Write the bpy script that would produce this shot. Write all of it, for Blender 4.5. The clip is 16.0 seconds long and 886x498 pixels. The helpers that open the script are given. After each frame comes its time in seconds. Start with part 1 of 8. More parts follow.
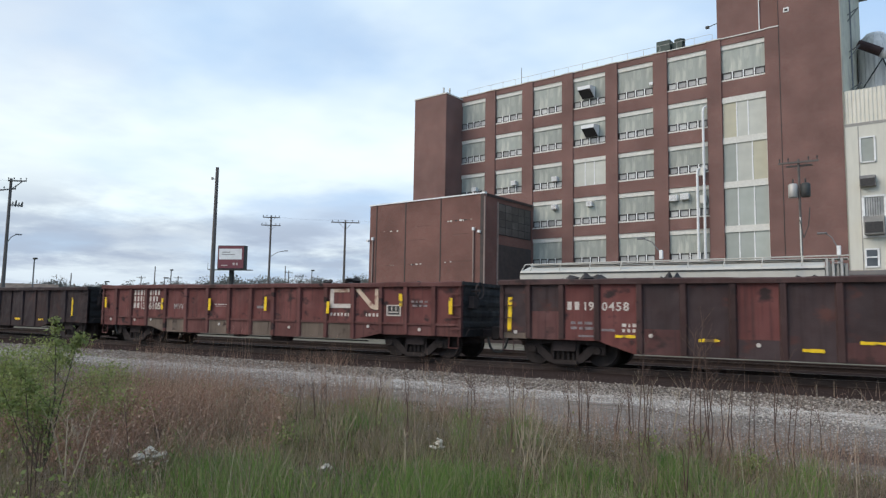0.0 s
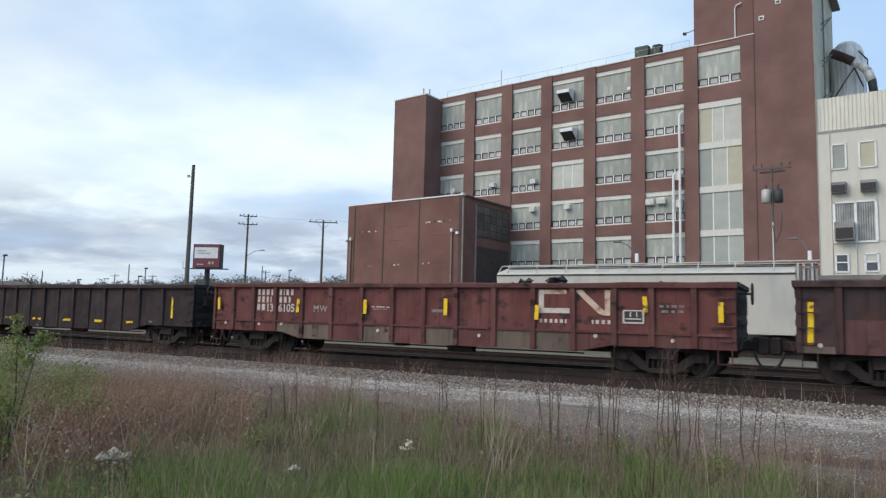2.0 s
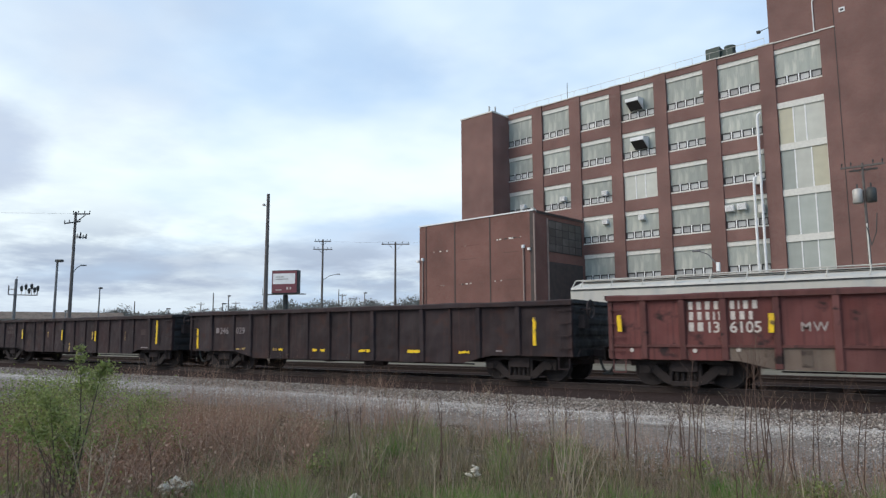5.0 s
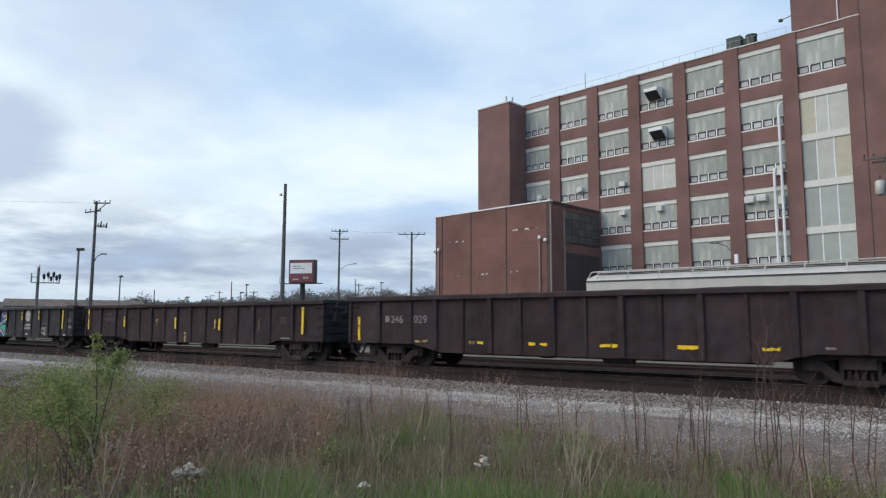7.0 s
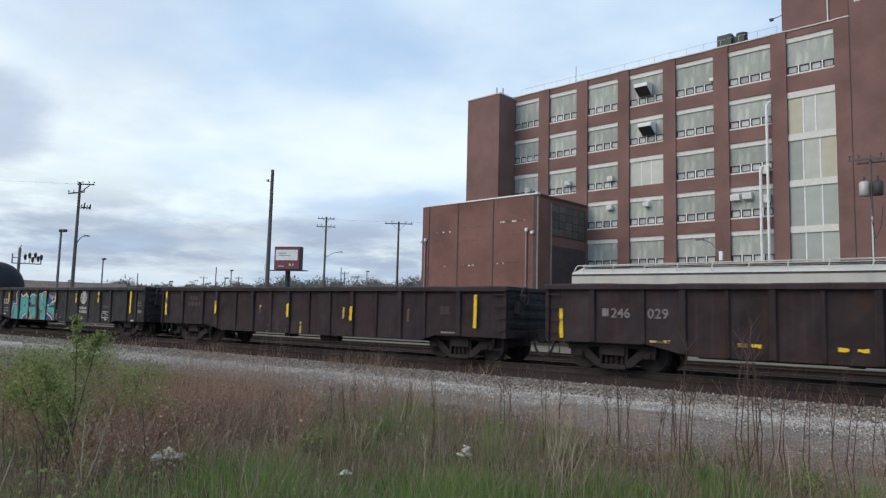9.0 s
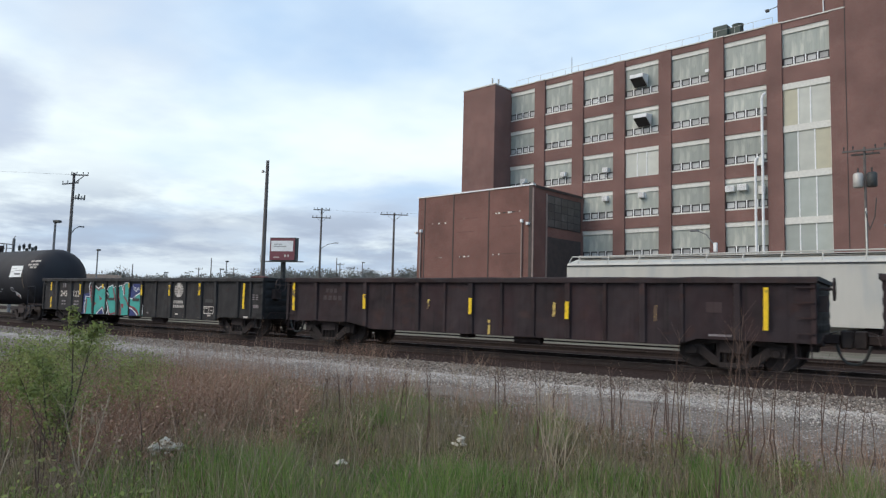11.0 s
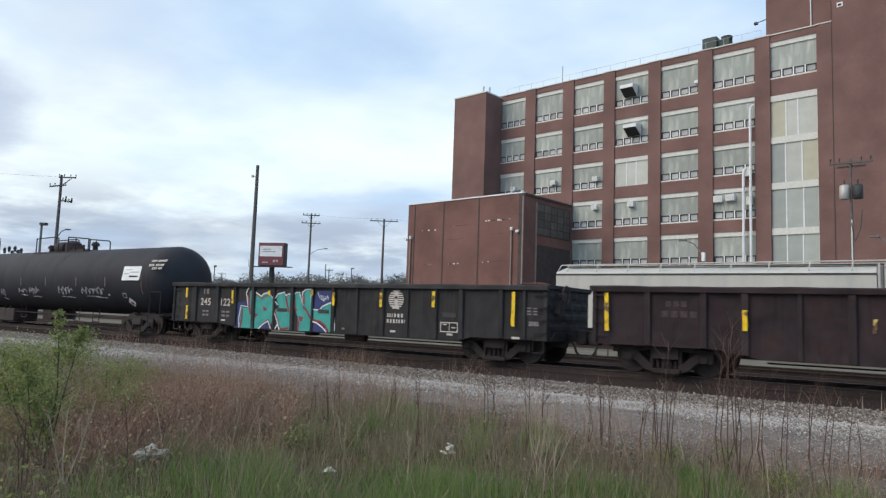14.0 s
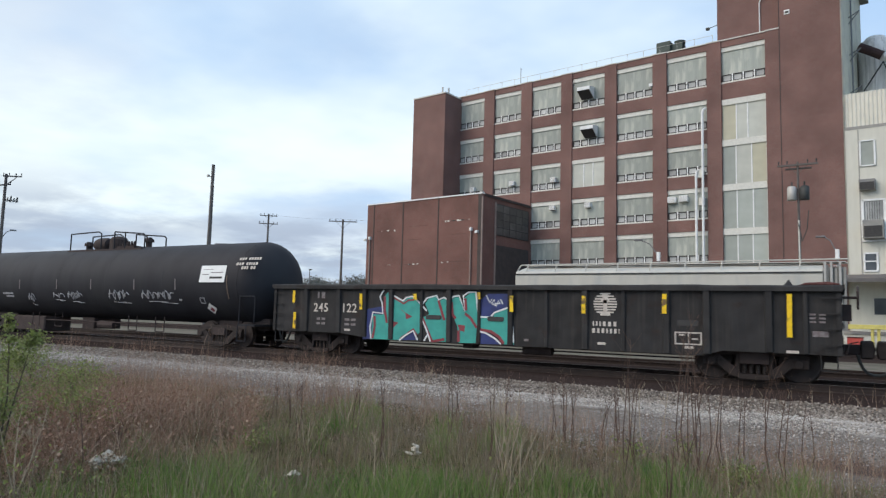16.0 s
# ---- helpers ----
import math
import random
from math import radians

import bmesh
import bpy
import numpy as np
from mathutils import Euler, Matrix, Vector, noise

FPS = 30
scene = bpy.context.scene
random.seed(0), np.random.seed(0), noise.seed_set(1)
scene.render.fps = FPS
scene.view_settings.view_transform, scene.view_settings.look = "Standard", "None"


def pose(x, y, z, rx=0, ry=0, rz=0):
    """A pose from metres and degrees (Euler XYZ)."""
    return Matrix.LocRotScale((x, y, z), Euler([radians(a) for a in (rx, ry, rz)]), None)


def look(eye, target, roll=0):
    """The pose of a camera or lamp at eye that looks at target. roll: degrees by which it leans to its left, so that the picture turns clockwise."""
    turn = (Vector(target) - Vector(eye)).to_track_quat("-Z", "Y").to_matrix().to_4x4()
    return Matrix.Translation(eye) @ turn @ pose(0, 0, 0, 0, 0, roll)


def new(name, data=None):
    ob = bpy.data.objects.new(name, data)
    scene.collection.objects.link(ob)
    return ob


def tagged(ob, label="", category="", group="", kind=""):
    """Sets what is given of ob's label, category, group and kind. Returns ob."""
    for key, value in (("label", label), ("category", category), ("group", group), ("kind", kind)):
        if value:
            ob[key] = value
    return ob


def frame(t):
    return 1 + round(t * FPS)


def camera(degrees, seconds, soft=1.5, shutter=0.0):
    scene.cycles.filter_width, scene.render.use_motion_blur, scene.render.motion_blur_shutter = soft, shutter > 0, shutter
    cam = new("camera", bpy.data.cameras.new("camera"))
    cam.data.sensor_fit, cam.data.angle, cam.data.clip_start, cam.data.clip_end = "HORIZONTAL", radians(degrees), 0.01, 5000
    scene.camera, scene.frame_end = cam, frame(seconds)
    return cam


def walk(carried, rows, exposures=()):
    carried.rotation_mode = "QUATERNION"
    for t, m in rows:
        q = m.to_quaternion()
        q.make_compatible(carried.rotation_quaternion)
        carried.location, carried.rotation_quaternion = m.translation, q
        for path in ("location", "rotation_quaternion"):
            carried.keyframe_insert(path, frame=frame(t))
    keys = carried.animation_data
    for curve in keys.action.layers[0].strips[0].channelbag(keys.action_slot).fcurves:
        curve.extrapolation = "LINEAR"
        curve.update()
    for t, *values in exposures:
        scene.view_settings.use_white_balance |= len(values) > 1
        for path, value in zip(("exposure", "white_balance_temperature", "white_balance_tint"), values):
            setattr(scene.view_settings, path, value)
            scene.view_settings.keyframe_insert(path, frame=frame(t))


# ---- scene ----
LENS = 66.17
cam = camera(LENS, 16.0, soft=1.3, shutter=0.3)


def eye_row(t, x, y, z, yaw, pitch, roll):
    return t, pose(x, y, z, 90 + pitch, 0, yaw) @ pose(0, 0, 0, 0, 0, roll)


walk(cam, [eye_row(*r) for r in (
    (0, -0, -0, 1.65, 30.26, 5.5, 0.98),
    (0.5, 0.006, -0.028, 1.642, 30.34, 5.51, 1.18),
    (1, 0.023, -0.027, 1.651, 30.07, 5.49, 1.24),
    (1.5, 0.065, -0.005, 1.655, 29.49, 5.54, 1.29),
    (2, 0.063, 0.048, 1.652, 28.47, 5.63, 1.42),
    (2.3, -0.007, 0.071, 1.663, 27.15, 5.68, 1.29),
    (2.5, -0.054, 0.086, 1.671, 25.56, 5.79, 1.21),
    (2.7, -0.088, 0.09, 1.681, 23.85, 5.88, 1.31),
    (3, -0.139, 0.096, 1.695, 22.62, 5.99, 1.45),
    (3.3, -0.086, 0.176, 1.678, 22.43, 6.08, 1.17),
    (3.5, -0.05, 0.229, 1.667, 24.19, 6.16, 0.99),
    (3.7, -0.004, 0.301, 1.666, 26.93, 6.52, 0.86),
    (4, 0.065, 0.409, 1.665, 31.12, 6.79, 0.67),
    (4.2, 0.057, 0.419, 1.661, 32.39, 6.87, 0.44),
    (4.5, 0.044, 0.434, 1.654, 33.26, 7.06, 0.1),
    (5, 0.047, 0.412, 1.656, 34.68, 7.13, -0.22),
    (7.5, 0.133, 0.433, 1.668, 36.1, 6.19, 0.2),
    (8, 0.109, 0.442, 1.663, 35.57, 5.99, 0.7),
    (8.5, 0.092, 0.457, 1.652, 35.33, 5.78, 1.17),
    (9, 0.088, 0.462, 1.655, 34.95, 5.52, 1.48),
    (11.5, 0.122, 0.422, 1.657, 34.51, 4.72, 1.49),
    (12, 0.121, 0.418, 1.66, 34.46, 4.82, 1.59),
    (12.5, 0.12, 0.43, 1.664, 34.43, 4.94, 1.61),
    (13, 0.112, 0.433, 1.659, 34.25, 5.08, 1.87),
    (13.5, 0.116, 0.421, 1.653, 33.98, 5.27, 1.95),
    (14, 0.099, 0.428, 1.663, 33.68, 5.38, 2),
    (14.5, 0.079, 0.445, 1.653, 33.4, 5.52, 1.98),
    (15, 0.088, 0.431, 1.653, 33.01, 5.52, 1.36),
    (15.5, 0.041, 0.427, 1.646, 32.08, 5.51, 1.22),
    (16, 0.035, 0.408, 1.654, 30.21, 5.53, 1.53),
)], [(0.0, 0.06, 6480, 10), (3.0, 0.05, 6430, 10), (5.0, 0.06, 6430, 10), (7.5, -0.06, 6300, 10), (9.0, -0.03, 6400, 10), (11.5, 0.06, 6490, 10), (16.0, 0.07, 6490, 10)])

# ---- world and sun ----
world = bpy.data.worlds.new("sky")
scene.world = world
world.use_nodes = True
wn, wl = world.node_tree.nodes, world.node_tree.links
wn.clear()


def wnode(kind, **values):
    n = wn.new(kind)
    for key, value in values.items():
        n.inputs[key].default_value = value
    return n


def wmath(op, a, b=None):
    n = wn.new("ShaderNodeMath")
    n.operation = op
    for i, v in enumerate((a, b)):
        if v is None:
            continue
        if isinstance(v, (int, float)):
            n.inputs[i].default_value = v
        else:
            wl.new(v, n.inputs[i])
    return n.outputs[0]


def wmix(factor, a, b):
    n = wn.new("ShaderNodeMix")
    n.data_type = "RGBA"
    n.clamp_factor = True
    for i, v in ((0, factor), (6, a), (7, b)):
        if isinstance(v, (tuple, float)):
            n.inputs[i].default_value = v
        else:
            wl.new(v, n.inputs[i])
    return n.outputs[2]


def wramp(value, lo, hi):
    n = wn.new("ShaderNodeMapRange")
    n.interpolation_type = "SMOOTHSTEP"
    wl.new(value, n.inputs[0])
    n.inputs[1].default_value, n.inputs[2].default_value = lo, hi
    return n.outputs[0]


SUN_AZ, SUN_EL = 38.0, 40.0
sky = wn.new("ShaderNodeTexSky")
sky.sky_type, sky.sun_disc = "NISHITA", False
sky.sun_elevation, sky.sun_rotation = radians(SUN_EL), radians(180 + SUN_AZ)
sky.air_density, sky.dust_density = 1.0, 1.5
coord = wn.new("ShaderNodeTexCoord")
sep = wn.new("ShaderNodeSeparateXYZ")
wl.new(coord.outputs["Generated"], sep.inputs[0])
up = wmath("ADD", wmath("MAXIMUM", sep.outputs[2], 0.0), 0.14)
flat = wn.new("ShaderNodeCombineXYZ")
wl.new(wmath("DIVIDE", sep.outputs[0], up), flat.inputs[0])
wl.new(wmath("DIVIDE", sep.outputs[1], up), flat.inputs[1])


def cloud_noise(scale, detail, offset, rough=0.55):
    mp = wn.new("ShaderNodeMapping")
    mp.inputs["Location"].default_value = offset
    wl.new(flat.outputs[0], mp.inputs[0])
    n = wnode("ShaderNodeTexNoise", Scale=scale, Detail=detail, Roughness=rough)
    wl.new(mp.outputs[0], n.inputs["Vector"])
    return n.outputs["Fac"]


cover = cloud_noise(0.62, 5.0, (3.2, 1.4, 0.0), 0.5)
shade = cloud_noise(0.95, 6.0, (7.3, 2.0, 4.0), 0.52)
# the sky is whiter towards the sun's side, bluer away from it
lean = wmath("ADD", cover, wmath("MULTIPLY", sep.outputs[0], -0.31))
mask = wramp(lean, 0.45, 0.78)
away = wmath("ADD", wmath("MULTIPLY", wramp(sep.outputs[0], -0.88, -0.55), 0.65), 0.35)
cloud = wmix(wmath("MULTIPLY", away, wramp(shade, 0.45, 0.64)), (0.93, 1.04, 1.07, 1), (0.58, 0.68, 0.83, 1))
low = wramp(sep.outputs[2], 0.22, 0.07)
streak = wramp(cloud_noise(1.25, 7.0, (1.0, 9.0, 2.0), 0.56), 0.40, 0.62)
cloud = wmix(wmath("MULTIPLY", low, streak), cloud, (0.40, 0.48, 0.61, 1))
cloud = wmix(wmath("MULTIPLY", wramp(sep.outputs[2], 0.1, 0.02), 0.65), cloud, (0.56, 0.65, 0.77, 1))
# heavier banks of cloud on the left: where they lie, how flat, how wide, how dense, their colour
def bank(cloud, place, flatness, near, far, ragged, dense, colour, offset):
    gap = wn.new("ShaderNodeVectorMath")
    gap.operation = "SUBTRACT"
    gap.inputs[1].default_value = place
    wl.new(coord.outputs["Generated"], gap.inputs[0])
    flatten = wn.new("ShaderNodeVectorMath")
    flatten.operation = "MULTIPLY"
    flatten.inputs[1].default_value = (1.0, 1.0, flatness)
    wl.new(gap.outputs[0], flatten.inputs[0])
    size = wn.new("ShaderNodeVectorMath")
    size.operation = "LENGTH"
    wl.new(flatten.outputs[0], size.inputs[0])
    torn = wmath("MULTIPLY", wmath("SUBTRACT", cloud_noise(2.2, 6.0, offset, 0.58), 0.5), ragged)
    return wmix(wmath("MULTIPLY", wramp(wmath("ADD", size.outputs["Value"], torn), far, near), dense), cloud, colour)


cloud = bank(cloud, (-0.818, 0.446, 0.36), 1.5, 0.03, 0.2, 0.3, 0.5, (0.60, 0.67, 0.80, 1), (2.0, 8.0, 1.0))
cloud = bank(cloud, (-0.739, 0.532, 0.43), 2.2, 0.02, 0.12, 0.12, 0.6, (0.52, 0.58, 0.70, 1), (4.0, 2.0, 6.0))
cloud = bank(cloud, (-0.79, 0.60, 0.09), 4.5, 0.05, 0.27, 0.5, 0.55, (0.42, 0.49, 0.61, 1), (9.0, 1.0, 3.0))
cloud = bank(cloud, (-0.92, 0.325, 0.218), 1.35, 0.045, 0.105, 0.11, 0.66, (0.42, 0.50, 0.68, 1), (5.0, 3.0, 1.0))
blue = wnode("ShaderNodeBackground", Strength=0.15)
wl.new(sky.outputs[0], blue.inputs["Color"])
thin = wnode("ShaderNodeBackground", Strength=1.0, Color=(0.52, 0.74, 1.03, 1))
clear = wn.new("ShaderNodeMixShader")
clear.inputs[0].default_value = 0.75
wl.new(blue.outputs[0], clear.inputs[1])
wl.new(thin.outputs[0], clear.inputs[2])
veil = wnode("ShaderNodeBackground", Strength=1.0)
wl.new(cloud, veil.inputs["Color"])
both = wn.new("ShaderNodeMixShader")
wl.new(mask, both.inputs[0])
wl.new(clear.outputs[0], both.inputs[1])
wl.new(veil.outputs[0], both.inputs[2])
wout = wn.new("ShaderNodeOutputWorld")
wl.new(both.outputs[0], wout.inputs[0])

sun = new("sun", bpy.data.lights.new("sun", "SUN"))
sun.data.energy, sun.data.angle, sun.data.color = 2.04, radians(45), (1.0, 0.865, 0.76)
sa, se = radians(SUN_AZ), radians(SUN_EL)
sun.matrix_world = look((-60 * math.sin(sa) * math.cos(se), -60 * math.cos(sa) * math.cos(se), 60 * math.sin(se)), (0, 0, 0))


# ---- materials ----
def material(name, c1, c2=None, rough=0.8, metal=0.0, scale=6.0, stretch=(1, 1, 1), stain=None, stain_scale=0.6,
             stain_at=(0.5, 0.65), bump=0.15, bump_scale=40.0, vary=0.0, spec=0.4):
    """A surface of two mixed tones, a larger stain, fine relief and an optional change from object to object."""
    m = bpy.data.materials.new(name)
    m.use_nodes = True
    nodes, links = m.node_tree.nodes, m.node_tree.links
    b = nodes["Principled BSDF"]
    b.inputs["Roughness"].default_value, b.inputs["Metallic"].default_value = rough, metal
    b.inputs["Specular IOR Level"].default_value = spec
    tc = nodes.new("ShaderNodeTexCoord")
    mp = nodes.new("ShaderNodeMapping")
    mp.inputs["Scale"].default_value = stretch
    links.new(tc.outputs["Object"], mp.inputs[0])

    def noise_at(s, detail=5.0, vec=mp.outputs[0]):
        n = nodes.new("ShaderNodeTexNoise")
        n.inputs["Scale"].default_value, n.inputs["Detail"].default_value = s, detail
        links.new(vec, n.inputs["Vector"])
        return n.outputs["Fac"]

    def ramp(v, lo, hi):
        n = nodes.new("ShaderNodeMapRange")
        n.inputs[1].default_value, n.inputs[2].default_value = lo, hi
        links.new(v, n.inputs[0])
        return n.outputs[0]

    def mix(f, a, c):
        n = nodes.new("ShaderNodeMix")
        n.data_type = "RGBA"
        for i, v in ((0, f), (6, a), (7, c)):
            if isinstance(v, tuple):
                n.inputs[i].default_value = (*v, 1)
            elif isinstance(v, float):
                n.inputs[i].default_value = v
            else:
                links.new(v, n.inputs[i])
        return n.outputs[2]

    c2 = c2 or tuple(v * 0.75 for v in c1)
    colour = mix(ramp(noise_at(scale), 0.35, 0.65), c1, c2)
    if stain:
        colour = mix(ramp(noise_at(stain_scale, 6.0), *stain_at), colour, stain)
    if vary:
        info = nodes.new("ShaderNodeObjectInfo")
        hsv = nodes.new("ShaderNodeHueSaturation")
        r = nodes.new("ShaderNodeMapRange")
        r.inputs[3].default_value, r.inputs[4].default_value = 1 - vary, 1 + vary
        links.new(info.outputs["Random"], r.inputs[0])
        links.new(r.outputs[0], hsv.inputs["Value"])
        links.new(colour, hsv.inputs["Color"])
        colour = hsv.outputs[0]
    links.new(colour, b.inputs["Base Color"])
    if bump:
        bp = nodes.new("ShaderNodeBump")
        bp.inputs["Strength"].default_value, bp.inputs["Distance"].default_value = bump, 0.02
        links.new(noise_at(bump_scale, 4.0, tc.outputs["Object"]), bp.inputs["Height"])
        links.new(bp.outputs[0], b.inputs["Normal"])
    return m


def brick_material(name, c1, c2, mortar):
    m = bpy.data.materials.new(name)
    m.use_nodes = True
    nodes, links = m.node_tree.nodes, m.node_tree.links
    b = nodes["Principled BSDF"]
    b.inputs["Roughness"].default_value = 0.9
    tc = nodes.new("ShaderNodeTexCoord")
    s = nodes.new("ShaderNodeSeparateXYZ")
    links.new(tc.outputs["Object"], s.inputs[0])
    add = nodes.new("ShaderNodeMath")
    links.new(s.outputs[0], add.inputs[0])
    links.new(s.outputs[1], add.inputs[1])
    c = nodes.new("ShaderNodeCombineXYZ")
    links.new(add.outputs[0], c.inputs[0])
    links.new(s.outputs[2], c.inputs[1])
    br = nodes.new("ShaderNodeTexBrick")
    br.inputs["Scale"].default_value = 1.0
    br.inputs["Brick Width"].default_value, br.inputs["Row Height"].default_value = 0.21, 0.07
    br.inputs["Mortar Size"].default_value = 0.006
    for key, v in (("Color1", c1), ("Color2", c2), ("Mortar", mortar)):
        br.inputs[key].default_value = (*v, 1)
    links.new(c.outputs[0], br.inputs["Vector"])
    big = nodes.new("ShaderNodeTexNoise")
    big.inputs["Scale"].default_value, big.inputs["Detail"].default_value = 0.35, 6.0
    links.new(tc.outputs["Object"], big.inputs["Vector"])
    r = nodes.new("ShaderNodeMapRange")
    r.inputs[1].default_value, r.inputs[2].default_value = 0.3, 0.7
    r.inputs[3].default_value, r.inputs[4].default_value = 0.78, 1.18
    links.new(big.outputs["Fac"], r.inputs[0])
    hsv = nodes.new("ShaderNodeHueSaturation")
    links.new(br.outputs["Color"], hsv.inputs["Color"])
    links.new(r.outputs[0], hsv.inputs["Value"])
    links.new(hsv.outputs[0], b.inputs["Base Color"])
    bp = nodes.new("ShaderNodeBump")
    bp.inputs["Strength"].default_value, bp.inputs["Distance"].default_value = 0.4, 0.01
    links.new(br.outputs["Fac"], bp.inputs["Height"])
    bp.invert = True
    links.new(bp.outputs[0], b.inputs["Normal"])
    return m


def car_paint(name, base, faded, streak, rust, rust_at=(0.62, 0.68), rough=0.78, vary=0.14):
    """Old rail-car enamel: faded clouds, run-down streaks, scabs of rust and dented sheet; each sheet a little different."""
    m = bpy.data.materials.new(name)
    m.use_nodes = True
    nodes, links = m.node_tree.nodes, m.node_tree.links
    b = nodes["Principled BSDF"]
    b.inputs["Specular IOR Level"].default_value = 0.3
    tc = nodes.new("ShaderNodeTexCoord")
    info = nodes.new("ShaderNodeObjectInfo")
    off = nodes.new("ShaderNodeVectorMath")
    off.operation = "MULTIPLY_ADD"
    off.inputs[1].default_value = (37.0, 0.0, 11.0)
    links.new(info.outputs["Random"], off.inputs[0])
    links.new(tc.outputs["Object"], off.inputs[2])

    def field(scale, stretch, detail, lo, hi):
        mp = nodes.new("ShaderNodeMapping")
        mp.inputs["Scale"].default_value = stretch
        links.new(off.outputs[0], mp.inputs[0])
        n = nodes.new("ShaderNodeTexNoise")
        n.inputs["Scale"].default_value, n.inputs["Detail"].default_value = scale, detail
        links.new(mp.outputs[0], n.inputs["Vector"])
        r = nodes.new("ShaderNodeMapRange")
        r.inputs[1].default_value, r.inputs[2].default_value = lo, hi
        links.new(n.outputs["Fac"], r.inputs[0])
        return r.outputs[0]

    def mix(f, a, c):
        n = nodes.new("ShaderNodeMix")
        n.data_type = "RGBA"
        links.new(f, n.inputs[0])
        for i, v in ((6, a), (7, c)):
            if isinstance(v, tuple):
                n.inputs[i].default_value = (*v, 1)
            else:
                links.new(v, n.inputs[i])
        return n.outputs[2]

    colour = mix(field(0.9, (1, 1, 1), 5.0, 0.35, 0.65), base, faded)
    colour = mix(field(0.55, (1.6, 1, 0.35), 3.0, 0.44, 0.6), colour, tuple(1.5 * v for v in faded))
    colour = mix(field(2.6, (5, 1, 0.22), 5.0, 0.53, 0.8), colour, streak)
    colour = mix(field(1.9, (1, 1, 1.5), 9.0, *rust_at), colour, rust)
    hsv = nodes.new("ShaderNodeHueSaturation")
    r = nodes.new("ShaderNodeMapRange")
    r.inputs[3].default_value, r.inputs[4].default_value = 1 - vary, 1 + vary
    links.new(info.outputs["Random"], r.inputs[0])
    links.new(r.outputs[0], hsv.inputs["Value"])
    links.new(colour, hsv.inputs["Color"])
    links.new(hsv.outputs[0], b.inputs["Base Color"])
    rr = nodes.new("ShaderNodeMapRange")
    rr.inputs[3].default_value, rr.inputs[4].default_value = rough - 0.1, rough + 0.12
    links.new(field(3.0, (1, 1, 1), 3.0, 0.3, 0.7), rr.inputs[0])
    links.new(rr.outputs[0], b.inputs["Roughness"])
    fine = nodes.new("ShaderNodeBump")
    fine.inputs["Strength"].default_value, fine.inputs["Distance"].default_value = 0.2, 0.01
    links.new(field(30.0, (1, 1, 1), 3.0, 0.3, 0.7), fine.inputs["Height"])
    big = nodes.new("ShaderNodeBump")
    big.inputs["Strength"].default_value, big.inputs["Distance"].default_value = 0.65, 0.13
    links.new(field(1.5, (1, 1, 0.7), 2.0, 0.2, 0.8), big.inputs["Height"])
    links.new(fine.outputs[0], big.inputs["Normal"])
    links.new(big.outputs[0], b.inputs["Normal"])
    return m


STACK_STEEL = material("bare_heat_stained_steel", (0.55, 0.49, 0.45), (0.4, 0.34, 0.31), 0.4, 0.35, scale=1.5, stretch=(3, 3, 0.4))
PIPE_BROWN = material("dull_brown_pipe", (0.34, 0.255, 0.215), (0.27, 0.2, 0.17), 0.7, scale=3.0)
RUST_MARK = material("dark_brick_scar", (0.1, 0.055, 0.045), (0.075, 0.042, 0.036), 0.9, scale=6.0)
CANOPY = material("weathered_canopy_felt", (0.15, 0.142, 0.135), (0.105, 0.1, 0.096), 0.85, scale=1.2, stain=(0.2, 0.16, 0.13), stain_scale=0.6)
EAVE = material("grey_eave_sheet", (0.2, 0.2, 0.2), (0.15, 0.15, 0.155), 0.6)
BRICK = brick_material("brick", (0.205, 0.104, 0.086), (0.178, 0.09, 0.075), (0.21, 0.157, 0.138))
BRICK_BLOCK = brick_material("brick_block", (0.19, 0.087, 0.069), (0.163, 0.074, 0.059), (0.18, 0.122, 0.102))
CONCRETE = material("pale_concrete", (0.7, 0.69, 0.62), (0.62, 0.61, 0.55), 0.85, stain=(0.4, 0.39, 0.35), stain_scale=0.4, stain_at=(0.62, 0.78))
STUCCO = material("pale_stucco", (0.64, 0.63, 0.545), (0.6, 0.59, 0.51), 0.85, scale=1.5, stretch=(2, 1, 0.4), stain=(0.55, 0.535, 0.46), stain_scale=0.35, stain_at=(0.52, 0.8))
TOWER_PLASTER = material("whitewashed_plaster", (0.56, 0.52, 0.4), (0.49, 0.455, 0.35), 0.85, scale=1.2, stain=(0.42, 0.38, 0.31), stain_scale=0.5)
STUCCO_SIDE = material("grey_stucco", (0.34, 0.33, 0.3), (0.28, 0.275, 0.25), 0.85, scale=1.5, stain=(0.2, 0.2, 0.2), stain_scale=0.7)
FIBERGLASS = material("grey_green_fibreglass", (0.355, 0.38, 0.335), (0.312, 0.337, 0.3), 0.6, scale=1.2, stretch=(2.5, 1, 0.5), stain=(0.47, 0.485, 0.42), stain_scale=0.8, vary=0.16)
PANEL_GREY = material("grey_window_panel", (0.38, 0.41, 0.37), (0.34, 0.37, 0.33), 0.6, scale=1.0, vary=0.14)
PANEL_CREAM = material("cream_window_panel", (0.5, 0.48, 0.35), (0.45, 0.43, 0.32), 0.5, scale=1.0)
PANEL_WHITE = material("white_window_panel", (0.56, 0.57, 0.5), (0.5, 0.51, 0.45), 0.6, scale=1.0, vary=0.1)
SASH = material("dark_sash", (0.045, 0.042, 0.04), (0.03, 0.03, 0.03), 0.6)
PANE = material("window_pane", (0.5, 0.51, 0.49), (0.24, 0.25, 0.24), 0.35, scale=0.7, vary=0.35, bump=0.0, spec=0.6)
